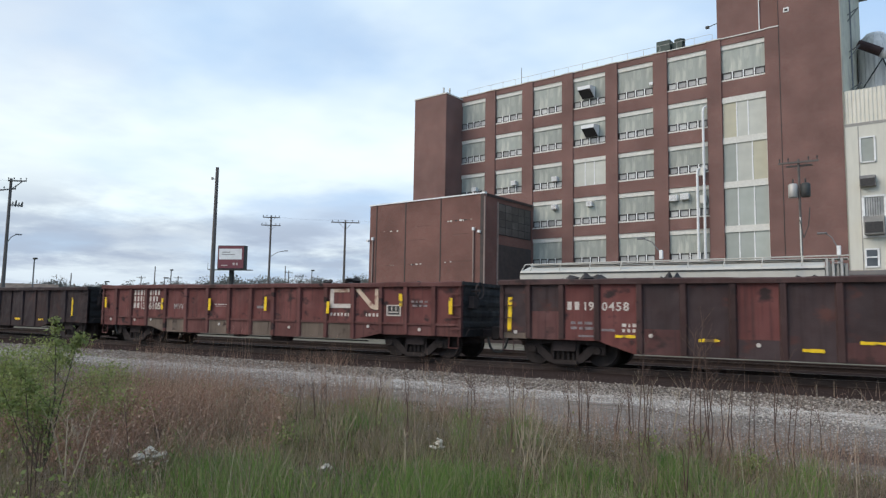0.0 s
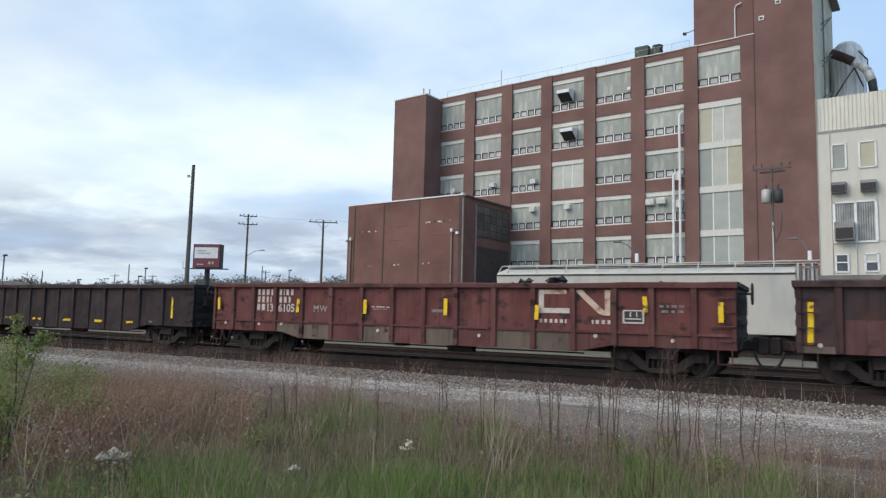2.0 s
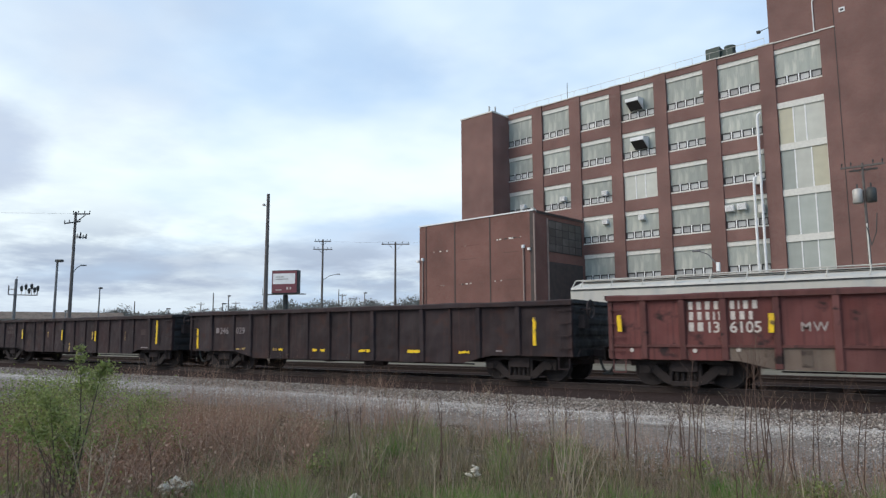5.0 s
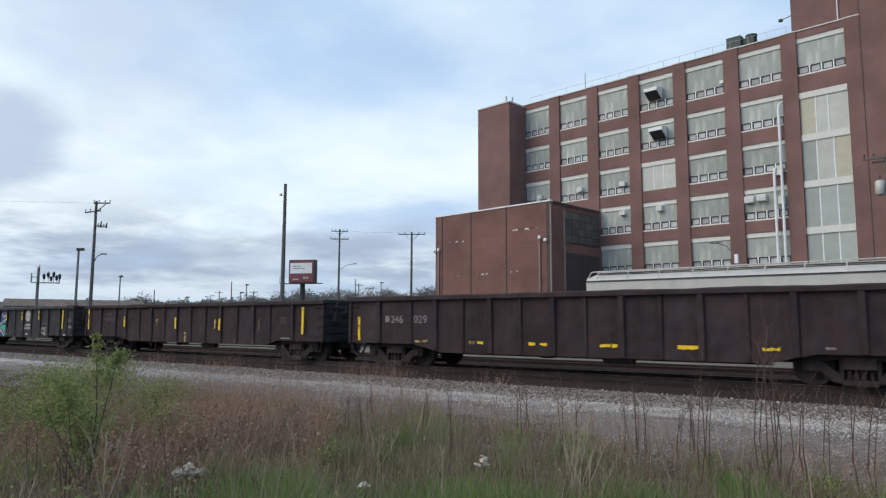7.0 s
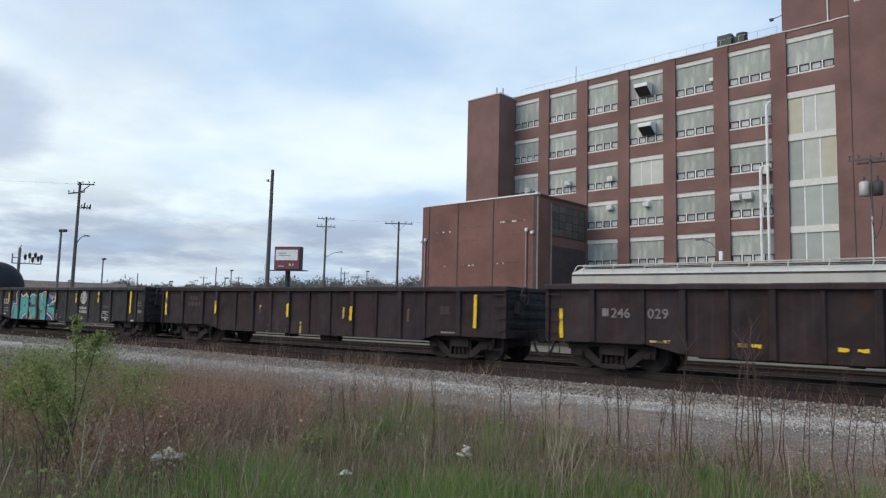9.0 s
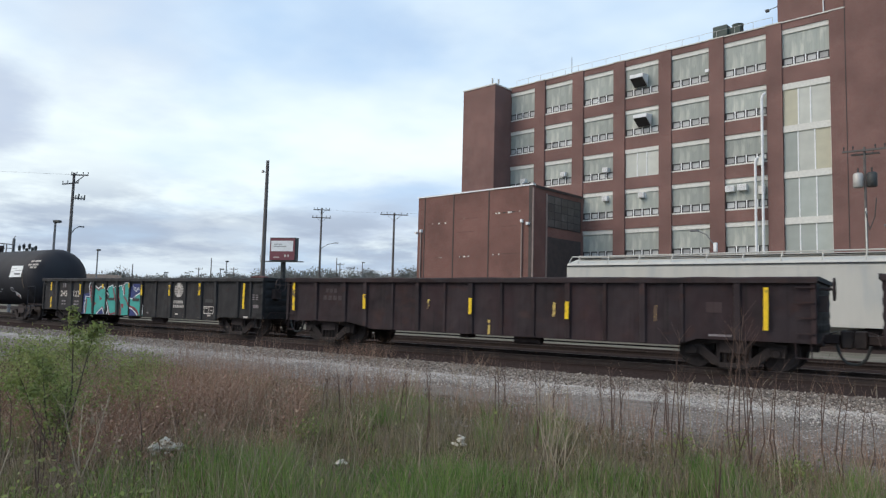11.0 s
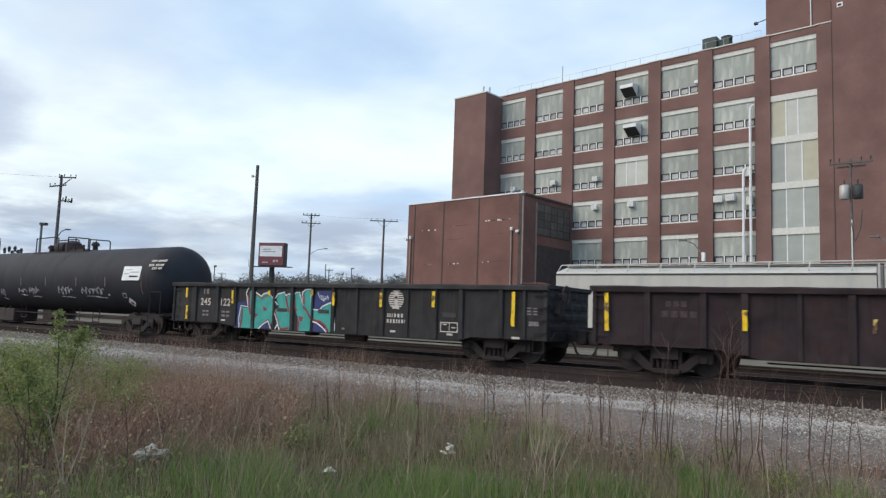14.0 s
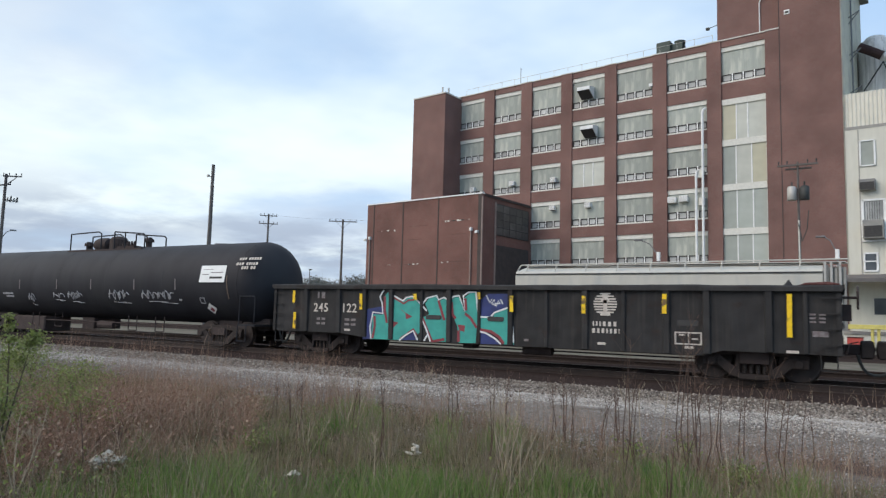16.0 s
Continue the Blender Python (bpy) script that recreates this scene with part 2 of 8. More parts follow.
DARK_GLASS = material("dark_glass", (0.05, 0.06, 0.07), (0.09, 0.1, 0.11), 0.1, scale=0.8, bump=0.0, spec=0.6)
WHITE_PAINT = material("white_paint", (0.82, 0.83, 0.81), (0.72, 0.73, 0.71), 0.5, scale=2.0)
SILVER = material("bright_galvanised_sheet", (0.8, 0.78, 0.74), (0.55, 0.53, 0.5), 0.45, 0.1, scale=1.3, stretch=(2.5, 2.5, 0.4))
DIM_PANES = material("grimy_dark_panes", (0.1, 0.092, 0.086), (0.065, 0.06, 0.056), 0.4, scale=1.2, vary=0.3)
BROWN_DOOR = material("dark_brown_door", (0.07, 0.055, 0.05), (0.05, 0.042, 0.04), 0.7, scale=2.0)
GALV = material("galvanised_sheet", (0.5, 0.48, 0.44), (0.4, 0.39, 0.36), 0.5, 0.25, scale=2.0)
CORRUGATED = material("ribbed_white_sheet", (0.7, 0.68, 0.58), (0.64, 0.62, 0.53), 0.5, scale=1.0)
ROOF_BLUE = material("blue_grey_sheet", (0.44, 0.47, 0.46), (0.37, 0.4, 0.39), 0.5, scale=0.8, stretch=(1, 1, 0.4), stain=(0.36, 0.27, 0.18), stain_scale=0.9, stain_at=(0.66, 0.8))
DARK_METAL = material("dark_metal", (0.06, 0.065, 0.06), (0.035, 0.035, 0.035), 0.6, 0.2, scale=3.0)
GREEN_METAL = material("dark_green_housing", (0.06, 0.085, 0.07), (0.045, 0.06, 0.05), 0.6, scale=3.0)
TAR = material("tar_roofing", (0.09, 0.09, 0.09), (0.06, 0.06, 0.06), 0.9)
WOOD_POLE = material("weathered_pole_wood", (0.155, 0.14, 0.128), (0.1, 0.09, 0.082), 0.9, scale=8.0, stretch=(3, 3, 0.3))
STEEL_POLE = material("grey_pole_steel", (0.2, 0.2, 0.2), (0.15, 0.15, 0.15), 0.55, 0.3)
YELLOW = material("yellow_safety_paint", (0.64, 0.57, 0.16), (0.52, 0.46, 0.14), 0.6, scale=3.0)
STRIPE = material("yellow_reflective_tape", (0.85, 0.58, 0.01), (0.72, 0.46, 0.02), 0.4, scale=9.0, stain=(0.16, 0.1, 0.04), stain_scale=3.6, stain_at=(0.57, 0.63), bump=0.03)
STRIPE_WORN = material("worn_yellow_tape", (0.62, 0.45, 0.1), (0.4, 0.28, 0.1), 0.6, scale=9.0, stain=(0.1, 0.06, 0.035), stain_scale=5.0, stain_at=(0.5, 0.56), bump=0.03)
LETTER = material("chalky_white_lettering", (0.6, 0.555, 0.495), (0.48, 0.43, 0.38), 0.7, scale=9.0, stain=(0.3, 0.17, 0.13), stain_scale=5.0, stain_at=(0.62, 0.8), bump=0.03)
LETTER_DIM = material("faded_grey_lettering", (0.24, 0.22, 0.22), (0.14, 0.11, 0.11), 0.8, scale=12.0, bump=0.03)
LETTER_WEAK = material("thin_chalky_lettering", (0.4, 0.36, 0.33), (0.24, 0.19, 0.17), 0.8, scale=11.0, bump=0.03)
LETTER_FAINT = material("smeared_faint_lettering", (0.066, 0.049, 0.049), (0.04, 0.029, 0.029), 0.8, scale=10.0, bump=0.03)
LETTER_TAN = material("worn_cream_lettering", (0.6, 0.48, 0.36), (0.5, 0.38, 0.28), 0.7, scale=7.0, stain=(0.22, 0.08, 0.06), stain_scale=3.0, stain_at=(0.56, 0.66), bump=0.03)
RED_CAR = car_paint("rusty_red_car_paint", (0.142, 0.048, 0.042), (0.105, 0.038, 0.034), (0.068, 0.031, 0.028), (0.034, 0.021, 0.02), (0.57, 0.67))
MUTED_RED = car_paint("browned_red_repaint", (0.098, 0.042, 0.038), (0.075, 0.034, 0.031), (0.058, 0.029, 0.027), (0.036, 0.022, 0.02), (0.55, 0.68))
PATCHED_RIB = car_paint("dark_red_brown_rib", (0.058, 0.031, 0.028), (0.045, 0.025, 0.023), (0.036, 0.022, 0.02), (0.03, 0.02, 0.018))
SPRING_STEEL = material("dull_spring_steel", (0.04, 0.031, 0.028), (0.027, 0.022, 0.02), 0.75, scale=8.0)
RED_RIB = car_paint("dark_rust_rib", (0.118, 0.046, 0.04), (0.09, 0.037, 0.033), (0.06, 0.029, 0.025), (0.03, 0.019, 0.017))
OLD_BOARD = car_paint("grimy_brown_lower_side", (0.125, 0.098, 0.076), (0.1, 0.075, 0.058), (0.165, 0.135, 0.105), (0.04, 0.027, 0.023))
DARK_CAR = car_paint("dark_brown_car_paint", (0.036, 0.0215, 0.021), (0.021, 0.0155, 0.0165), (0.05, 0.028, 0.025), (0.044, 0.0215, 0.018), (0.56, 0.72), vary=0.2)
BROWN_CAR = car_paint("purple_brown_car_paint", (0.037, 0.0205, 0.022), (0.021, 0.0148, 0.016), (0.017, 0.0125, 0.013), (0.042, 0.0215, 0.019), (0.56, 0.74), vary=0.2)
BLACK_CAR = car_paint("sooty_black_car_paint", (0.034, 0.0325, 0.0325), (0.021, 0.0205, 0.0205), (0.05, 0.045, 0.041), (0.03, 0.021, 0.018), (0.58, 0.74), vary=0.2)
SLATE_PANEL = car_paint("slate_repaint", (0.054, 0.036, 0.036), (0.044, 0.03, 0.03), (0.04, 0.025, 0.023), (0.085, 0.035, 0.028), (0.58, 0.7))
UNDER = material("sooty_underframe", (0.042, 0.031, 0.029), (0.058, 0.042, 0.038), 0.85, scale=5.0)
TRUCK_STEEL = material("dusty_truck_casting", (0.034, 0.025, 0.022), (0.022, 0.0165, 0.015), 0.85, scale=6.0)
WHEEL = material("rusty_wheel_steel", (0.052, 0.039, 0.034), (0.032, 0.0245, 0.022), 0.7, 0.1, scale=5.0)
TANK_BLACK = material("black_tank_enamel", (0.031, 0.031, 0.036), (0.021, 0.021, 0.025), 0.65, scale=0.9, stretch=(1.2, 1, 0.4), stain=(0.032, 0.032, 0.035), stain_scale=0.7, bump=0.05, bump_scale=4.0, spec=0.2)
TAG = material("thin_white_spray", (0.46, 0.46, 0.47), (0.26, 0.26, 0.27), 0.6, scale=9.0, bump=0.02)
HOPPER_WHITE = material("pale_grey_hopper_paint", (0.52, 0.5, 0.44), (0.47, 0.455, 0.4), 0.6, scale=0.8, stretch=(1.5, 1, 0.4), stain=(0.42, 0.42, 0.39), stain_scale=0.7, bump=0.03)
SPRAY_TEAL = material("teal_spray_paint", (0.05, 0.36, 0.3), (0.04, 0.29, 0.25), 0.5, scale=4.0, bump=0.02)
SPRAY_BLUE = material("blue_spray_paint", (0.03, 0.045, 0.17), (0.025, 0.035, 0.12), 0.5, scale=4.0, bump=0.02)
SPRAY_RED = material("dull_red_spray_paint", (0.26, 0.05, 0.06), (0.2, 0.04, 0.05), 0.5, scale=4.0, bump=0.02)
SPRAY_WHITE = material("white_spray_paint", (0.72, 0.74, 0.74), (0.6, 0.62, 0.62), 0.5, scale=5.0, bump=0.02)
SCRAP = material("dark_scrap", (0.045, 0.04, 0.038), (0.03, 0.026, 0.025), 0.8, scale=4.0)
RAIL = material("rusty_rail", (0.05, 0.034, 0.028), (0.036, 0.026, 0.022), 0.75, 0.1, scale=6.0)
RAIL_TOP = material("worn_rail_head", (0.16, 0.14, 0.13), (0.1, 0.085, 0.08), 0.5, 0.6, scale=4.0, bump=0.02)
TIE = material("oily_timber_tie", (0.046, 0.034, 0.031), (0.034, 0.026, 0.024), 0.9, scale=5.0, stretch=(3, 0.5, 1), vary=0.25)
BALLAST = material("ballast_gravel", (0.2, 0.175, 0.15), (0.12, 0.105, 0.09), 0.9, scale=14.0, stain=(0.12, 0.105, 0.095), stain_scale=2.0, stain_at=(0.55, 0.75), bump=0.8, bump_scale=25.0, spec=0.0)
YARD_BALLAST = material("weedy_yard_ballast", (0.16, 0.145, 0.12), (0.105, 0.097, 0.078), 0.9, scale=14.0, bump=0.8, bump_scale=25.0, spec=0.0)
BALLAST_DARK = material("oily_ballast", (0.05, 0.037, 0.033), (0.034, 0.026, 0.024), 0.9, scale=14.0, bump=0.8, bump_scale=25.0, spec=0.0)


def island_material(name, colours, rough=0.9, translucent=0.0):
    """One colour for each loose piece of a mesh, from a ramp."""
    m = bpy.data.materials.new(name)
    m.use_nodes = True
    nodes, links = m.node_tree.nodes, m.node_tree.links
    b = nodes["Principled BSDF"]
    b.inputs["Roughness"].default_value = rough
    b.inputs["Specular IOR Level"].default_value = 0.25
    geo = nodes.new("ShaderNodeNewGeometry")
    cr = nodes.new("ShaderNodeValToRGB")
    e = cr.color_ramp.elements
    while len(e) < len(colours):
        e.new(0.5)
    for i, c in enumerate(colours):
        e[i].position = i / (len(colours) - 1)
        e[i].color = (*c, 1)
    links.new(geo.outputs["Random Per Island"], cr.inputs[0])
    links.new(cr.outputs[0], b.inputs["Base Color"])
    if translucent:
        tr = nodes.new("ShaderNodeBsdfTranslucent")
        links.new(cr.outputs[0], tr.inputs[0])
        mx = nodes.new("ShaderNodeMixShader")
        mx.inputs[0].default_value = translucent
        links.new(b.outputs[0], mx.inputs[1])
        links.new(tr.outputs[0], mx.inputs[2])
        links.new(mx.outputs[0], nodes["Material Output"].inputs[0])
    return m


STONES = island_material("ballast_stone", [(0.36, 0.315, 0.265), (0.24, 0.2, 0.165), (0.13, 0.107, 0.09), (0.07, 0.057, 0.049), (0.3, 0.262, 0.222), (0.47, 0.42, 0.36), (0.17, 0.14, 0.12)])
PALE_CHIPS = island_material("pale_gravel_chip", [(0.56, 0.515, 0.455), (0.42, 0.38, 0.335), (0.24, 0.21, 0.182), (0.62, 0.57, 0.51), (0.34, 0.31, 0.272)])
CHIPS = island_material("gravel_chip", [(0.34, 0.31, 0.283), (0.22, 0.2, 0.182), (0.13, 0.118, 0.106), (0.43, 0.4, 0.37), (0.19, 0.165, 0.145)])
STALK_BITS = island_material("dry_stalk_bits", [(0.42, 0.36, 0.26), (0.24, 0.17, 0.125), (0.5, 0.44, 0.33), (0.14, 0.1, 0.075), (0.33, 0.26, 0.18)], 0.85, 0.2)
GRASS = island_material("green_grass", [(0.085, 0.15, 0.032), (0.128, 0.215, 0.048), (0.175, 0.272, 0.066), (0.235, 0.275, 0.105), (0.1, 0.17, 0.042)], 0.7, 0.35)
TUFT = island_material("lush_grass", [(0.07, 0.15, 0.03), (0.1, 0.2, 0.04), (0.15, 0.255, 0.055), (0.085, 0.17, 0.038)], 0.65, 0.35)
THATCH = island_material("grey_brown_thatch", [(0.18, 0.14, 0.105), (0.25, 0.192, 0.148), (0.13, 0.102, 0.08), (0.3, 0.245, 0.188), (0.19, 0.165, 0.1)], 0.9, 0.2)
OLIVE = island_material("olive_grass", [(0.165, 0.17, 0.075), (0.21, 0.2, 0.1), (0.27, 0.225, 0.13), (0.15, 0.16, 0.068), (0.22, 0.18, 0.105)], 0.8, 0.3)
STRAW = island_material("dry_straw", [(0.36, 0.29, 0.19), (0.22, 0.17, 0.115), (0.46, 0.38, 0.27), (0.16, 0.115, 0.085)], 0.85, 0.3)
TWIG = island_material("reddish_twig", [(0.27, 0.158, 0.112), (0.36, 0.225, 0.165), (0.17, 0.104, 0.075), (0.47, 0.345, 0.255), (0.24, 0.16, 0.1), (0.31, 0.185, 0.132)], 0.85, 0.3)
STALK = material("dry_brown_stalk", (0.12, 0.075, 0.055), (0.09, 0.055, 0.042), 0.9, scale=9.0)
STALK_PALE = material("pale_dry_stalk", (0.4, 0.33, 0.23), (0.3, 0.24, 0.17), 0.9, scale=9.0)
LEAF = island_material("young_leaf", [(0.17, 0.215, 0.06), (0.25, 0.295, 0.09), (0.31, 0.34, 0.13), (0.13, 0.165, 0.052), (0.26, 0.265, 0.125)], 0.6, 0.4)
BARK = material("young_bark", (0.11, 0.09, 0.06), (0.08, 0.065, 0.045), 0.9, scale=20.0)
# leaf tones greyed and lightened, so distance haze sits in the colour
FAR_TREE = island_material("hazed_tree_foliage", [(0.13, 0.14, 0.118), (0.165, 0.168, 0.15), (0.2, 0.192, 0.178), (0.15, 0.155, 0.132)], 0.9, 0.2)
PAPER = material("grubby_cream_paper", (0.64, 0.6, 0.5), (0.38, 0.34, 0.27), 0.8, scale=18.0)


def ground_material():
    """Soil under the grass, grey gravel, a pale worn wheel track and the yard behind the rails."""
    m = bpy.data.materials.new("earth_and_gravel")
    m.use_nodes = True
    nodes, links = m.node_tree.nodes, m.node_tree.links
    b = nodes["Principled BSDF"]
    b.inputs["Roughness"].default_value = 0.95
    b.inputs["Specular IOR Level"].default_value = 0.0
    tc = nodes.new("ShaderNodeTexCoord")
    s = nodes.new("ShaderNodeSeparateXYZ")
    links.new(tc.outputs["Object"], s.inputs[0])

    def tex(scale, detail=6.0):
        n = nodes.new("ShaderNodeTexNoise")
        n.inputs["Scale"].default_value, n.inputs["Detail"].default_value = scale, detail
        links.new(tc.outputs["Object"], n.inputs["Vector"])
        return n.outputs["Fac"]

    def calc(op, a, c):
        n = nodes.new("ShaderNodeMath")
        n.operation = op
        for i, v in enumerate((a, c)):
            if isinstance(v, (int, float)):
                n.inputs[i].default_value = v
            else:
                links.new(v, n.inputs[i])
        return n.outputs[0]

    def ramp(v, lo, hi):
        n = nodes.new("ShaderNodeMapRange")
        n.interpolation_type = "SMOOTHSTEP"
        n.inputs[1].default_value, n.inputs[2].default_value = lo, hi
        links.new(v, n.inputs[0])
        return n.outputs[0]

    def mix(f, a, c):
        n = nodes.new("ShaderNodeMix")
        n.data_type = "RGBA"
        links.new(f, n.inputs[0])
        for i, v in ((6, a), (7, c)):
            if isinstance(v, tuple):
                n.inputs[i].default_value = (*v, 1)
            else:
                links.new(v, n.inputs[i])
        return n.outputs[2]

    y = calc("ADD", s.outputs[1], calc("MULTIPLY", calc("SUBTRACT", tex(0.7), 0.5), 3.2))
    # the grass ends nearer to the viewer on the open side
    edge = calc("ADD", y, calc("MULTIPLY", ramp(s.outputs[0], -6.0, 1.5), 2.3))
    fine = ramp(tex(16.0), 0.35, 0.65)
    soil = mix(ramp(tex(3.0), 0.4, 0.65), (0.075, 0.055, 0.036), (0.075, 0.078, 0.036))
    gravel = mix(fine, (0.245, 0.215, 0.188), (0.135, 0.117, 0.102))
    gravel = mix(ramp(tex(0.9), 0.52, 0.66), gravel, (0.13, 0.105, 0.09))
    # a muddy worn strip where the grass gives out on the open side
    wave = calc("ADD", s.outputs[1], calc("MULTIPLY", calc("SUBTRACT", tex(1.6), 0.5), 0.9))
    mud = calc("MULTIPLY", calc("MULTIPLY", ramp(wave, 9.4, 9.65), ramp(wave, 10.4, 10.15)), calc("MULTIPLY", ramp(s.outputs[0], -0.9, -0.1), ramp(s.outputs[0], 1.9, 1.1)))
    gravel = mix(mud, gravel, (0.1, 0.078, 0.068))
    pale = mix(fine, (0.56, 0.53, 0.48), (0.38, 0.355, 0.325))
    yard = mix(ramp(tex(0.8), 0.4, 0.6), (0.185, 0.168, 0.14), (0.145, 0.138, 0.108))
    far = mix(ramp(tex(0.05), 0.4, 0.6), (0.13, 0.15, 0.07), (0.2, 0.2, 0.15))
    c = mix(ramp(edge, 10.0, 11.4), soil, gravel)
    strip = calc("MULTIPLY", ramp(y, 12.2, 13.9), ramp(y, 15.2, 14.3))
    c = mix(calc("MULTIPLY", strip, ramp(tex(1.3), 0.3, 0.6)), c, pale)
    c = mix(ramp(y, 23.5, 25.5), c, yard)
    c = mix(ramp(y, 90.0, 130.0), c, far)
    links.new(c, b.inputs["Base Color"])
    bp = nodes.new("ShaderNodeBump")
    bp.inputs["Strength"].default_value, bp.inputs["Distance"].default_value = 0.8, 0.03
    links.new(tex(30.0), bp.inputs["Height"])
    links.new(bp.outputs[0], b.inputs["Normal"])
    return m


GROUND = ground_material()


# ---- mesh helpers ----
class Shape:
    """Collects simple solids into one mesh."""

    def __init__(self):
        self.v, self.f = [], []

    def box(self, x0, x1, y0, y1, z0, z1):
        n = len(self.v)
        self.v += [(x, y, z) for z in (z0, z1) for y in (y0, y1) for x in (x0, x1)]
        self.f += [tuple(n + i for i in q) for q in ((0, 2, 3, 1), (4, 5, 7, 6), (0, 1, 5, 4), (2, 6, 7, 3), (0, 4, 6, 2), (1, 3, 7, 5))]
        return self

    def slab(self, outline, y0, y1):
        """An outline in x and z (counter-clockwise seen from -y), from y0 back to y1."""
        n, k = len(self.v), len(outline)
        self.v += [(x, y0, z) for x, z in outline] + [(x, y1, z) for x, z in outline]
        self.f += [tuple(range(n, n + k)), tuple(range(n + 2 * k - 1, n + k - 1, -1))]
        self.f += [(n + (i + 1) % k, n + i, n + k + i, n + k + (i + 1) % k) for i in range(k)]
        return self

    def ring(self, x0, x1, z0, z1, t, y0, y1):
        """A rectangular frame with bars t wide."""
        n = len(self.v)
        for y in (y0, y1):
            for k in (0, t):
                self.v += [(x0 + k, y, z0 + k), (x1 - k, y, z0 + k), (x1 - k, y, z1 - k), (x0 + k, y, z1 - k)]
        for i in range(4):
            j = (i + 1) % 4
            self.f += [(n + i, n + j, n + 4 + j, n + 4 + i), (n + 8 + j, n + 8 + i, n + 12 + i, n + 12 + j), (n + j, n + i, n + 8 + i, n + 8 + j), (n + 4 + i, n + 4 + j, n + 12 + j, n + 12 + i)]
        return self

    def beam(self, section, x0, x1):
        """A section in y and z, run along x."""
        n, k = len(self.v), len(section)
        self.v += [(x0, y, z) for y, z in section] + [(x1, y, z) for y, z in section]
        self.f += [tuple(range(n + k - 1, n - 1, -1)), tuple(range(n + k, n + 2 * k))]
        self.f += [(n + i, n + (i + 1) % k, n + k + (i + 1) % k, n + k + i) for i in range(k)]
        return self

    def rod(self, a, b, r0, r1=None, sides=8):
        a, b = Vector(a), Vector(b)
        r1 = r0 if r1 is None else r1
        way = (b - a).normalized()
        side = way.orthogonal().normalized()
        other = way.cross(side)
        n = len(self.v)
        for p, r in ((a, r0), (b, r1)):
            for i in range(sides):
                g = 2 * math.pi * i / sides
                self.v.append(tuple(p + side * (r * math.cos(g)) + other * (r * math.sin(g))))
        self.f += [tuple(range(n + sides - 1, n - 1, -1)), tuple(range(n + sides, n + 2 * sides))]
        self.f += [(n + i, n + (i + 1) % sides, n + sides + (i + 1) % sides, n + sides + i) for i in range(sides)]
        return self

    def path(self, points, r, sides=6):
        for a, b in zip(points, points[1:]):
            self.rod(a, b, r, r, sides)
        return self

    def lathe(self, stations, centre, axis="x", sides=32):
        """Rings of (place along the axis, radius), closed at both ends."""
        n, cx, (cy, cz) = len(self.v), 0, centre
        for along, r in stations:
            for i in range(sides):
                g = 2 * math.pi * i / sides
                p, q = r * math.cos(g), r * math.sin(g)
                self.v.append((along, cy + p, cz + q) if axis == "x" else (cy + p, along, cz + q) if axis == "y" else (cy + p, cz + q, along))
        m = len(stations)
        for j in range(m - 1):
            for i in range(sides):
                k = (i + 1) % sides
                self.f.append((n + j * sides + i, n + j * sides + k, n + (j + 1) * sides + k, n + (j + 1) * sides + i))
        self.f += [tuple(n + i for i in reversed(range(sides))), tuple(n + (m - 1) * sides + i for i in range(sides))]
        return self

    def rock(self, x, y, z, r, rng):
        n = len(self.v)
        for d in ((1, 0, 0), (-1, 0, 0), (0, 1, 0), (0, -1, 0), (0, 0, 1), (0, 0, -1)):
            k = r * rng.uniform(0.6, 1.2)
            j = [rng.uniform(-0.3, 0.3) * r for _ in range(3)]
            self.v.append((x + d[0] * k + j[0], y + d[1] * k + j[1], z + d[2] * k * 0.75 + j[2]))
        self.f += [tuple(n + i for i in q) for q in ((0, 2, 4), (2, 1, 4), (1, 3, 4), (3, 0, 4), (2, 0, 5), (1, 2, 5), (3, 1, 5), (0, 3, 5))]
        return self

    def mesh(self, name, mat=None, smooth=False, bevel=0.0):
        me = bpy.data.meshes.new(name)
        me.from_pydata(self.v, [], self.f)
        bm = bmesh.new()
        bm.from_mesh(me)
        bmesh.ops.recalc_face_normals(bm, faces=bm.faces)
        if bevel:
            bmesh.ops.bevel(bm, geom=[e for e in bm.edges if e.is_manifold and e.calc_face_angle(0) > 0.6], offset=bevel, segments=1, affect="EDGES")
        bm.to_mesh(me)
        bm.free()
        if mat:
            me.materials.append(mat)
        if smooth:
            me.shade_smooth()
            for p in me.polygons:
                p.use_smooth = len(p.vertices) <= 4
        return me


def part(name, shape, mat, parent, label="", smooth=False, bevel=0.0, at=None):
    """One mesh object under a thing or a part; shape may be a Shape or a finished mesh."""
    me = shape.mesh(name, mat, smooth, bevel) if isinstance(shape, Shape) else shape
    ob = new(name, me)
    ob.parent = parent
    if at is not None:
        ob.matrix_basis = at if isinstance(at, Matrix) else Matrix.Translation(at)
    if label:
        tagged(ob, label)
    return ob


def thing(name, label, category, group="", at=None, kind=""):
    ob = new(name)
    ob.empty_display_size = 0.2
    if at is not None:
        ob.matrix_basis = at if isinstance(at, Matrix) else Matrix.Translation(at)
    return tagged(ob, label, category, group, kind)


def solid(name, shape, mat, label, category, group="", kind="", smooth=False, bevel=0.0, at=None):
    ob = new(name, shape.mesh(name, mat, smooth, bevel))
    if at is not None:
        ob.matrix_basis = at if isinstance(at, Matrix) else Matrix.Translation(at)
    return tagged(ob, label, category, group, kind)


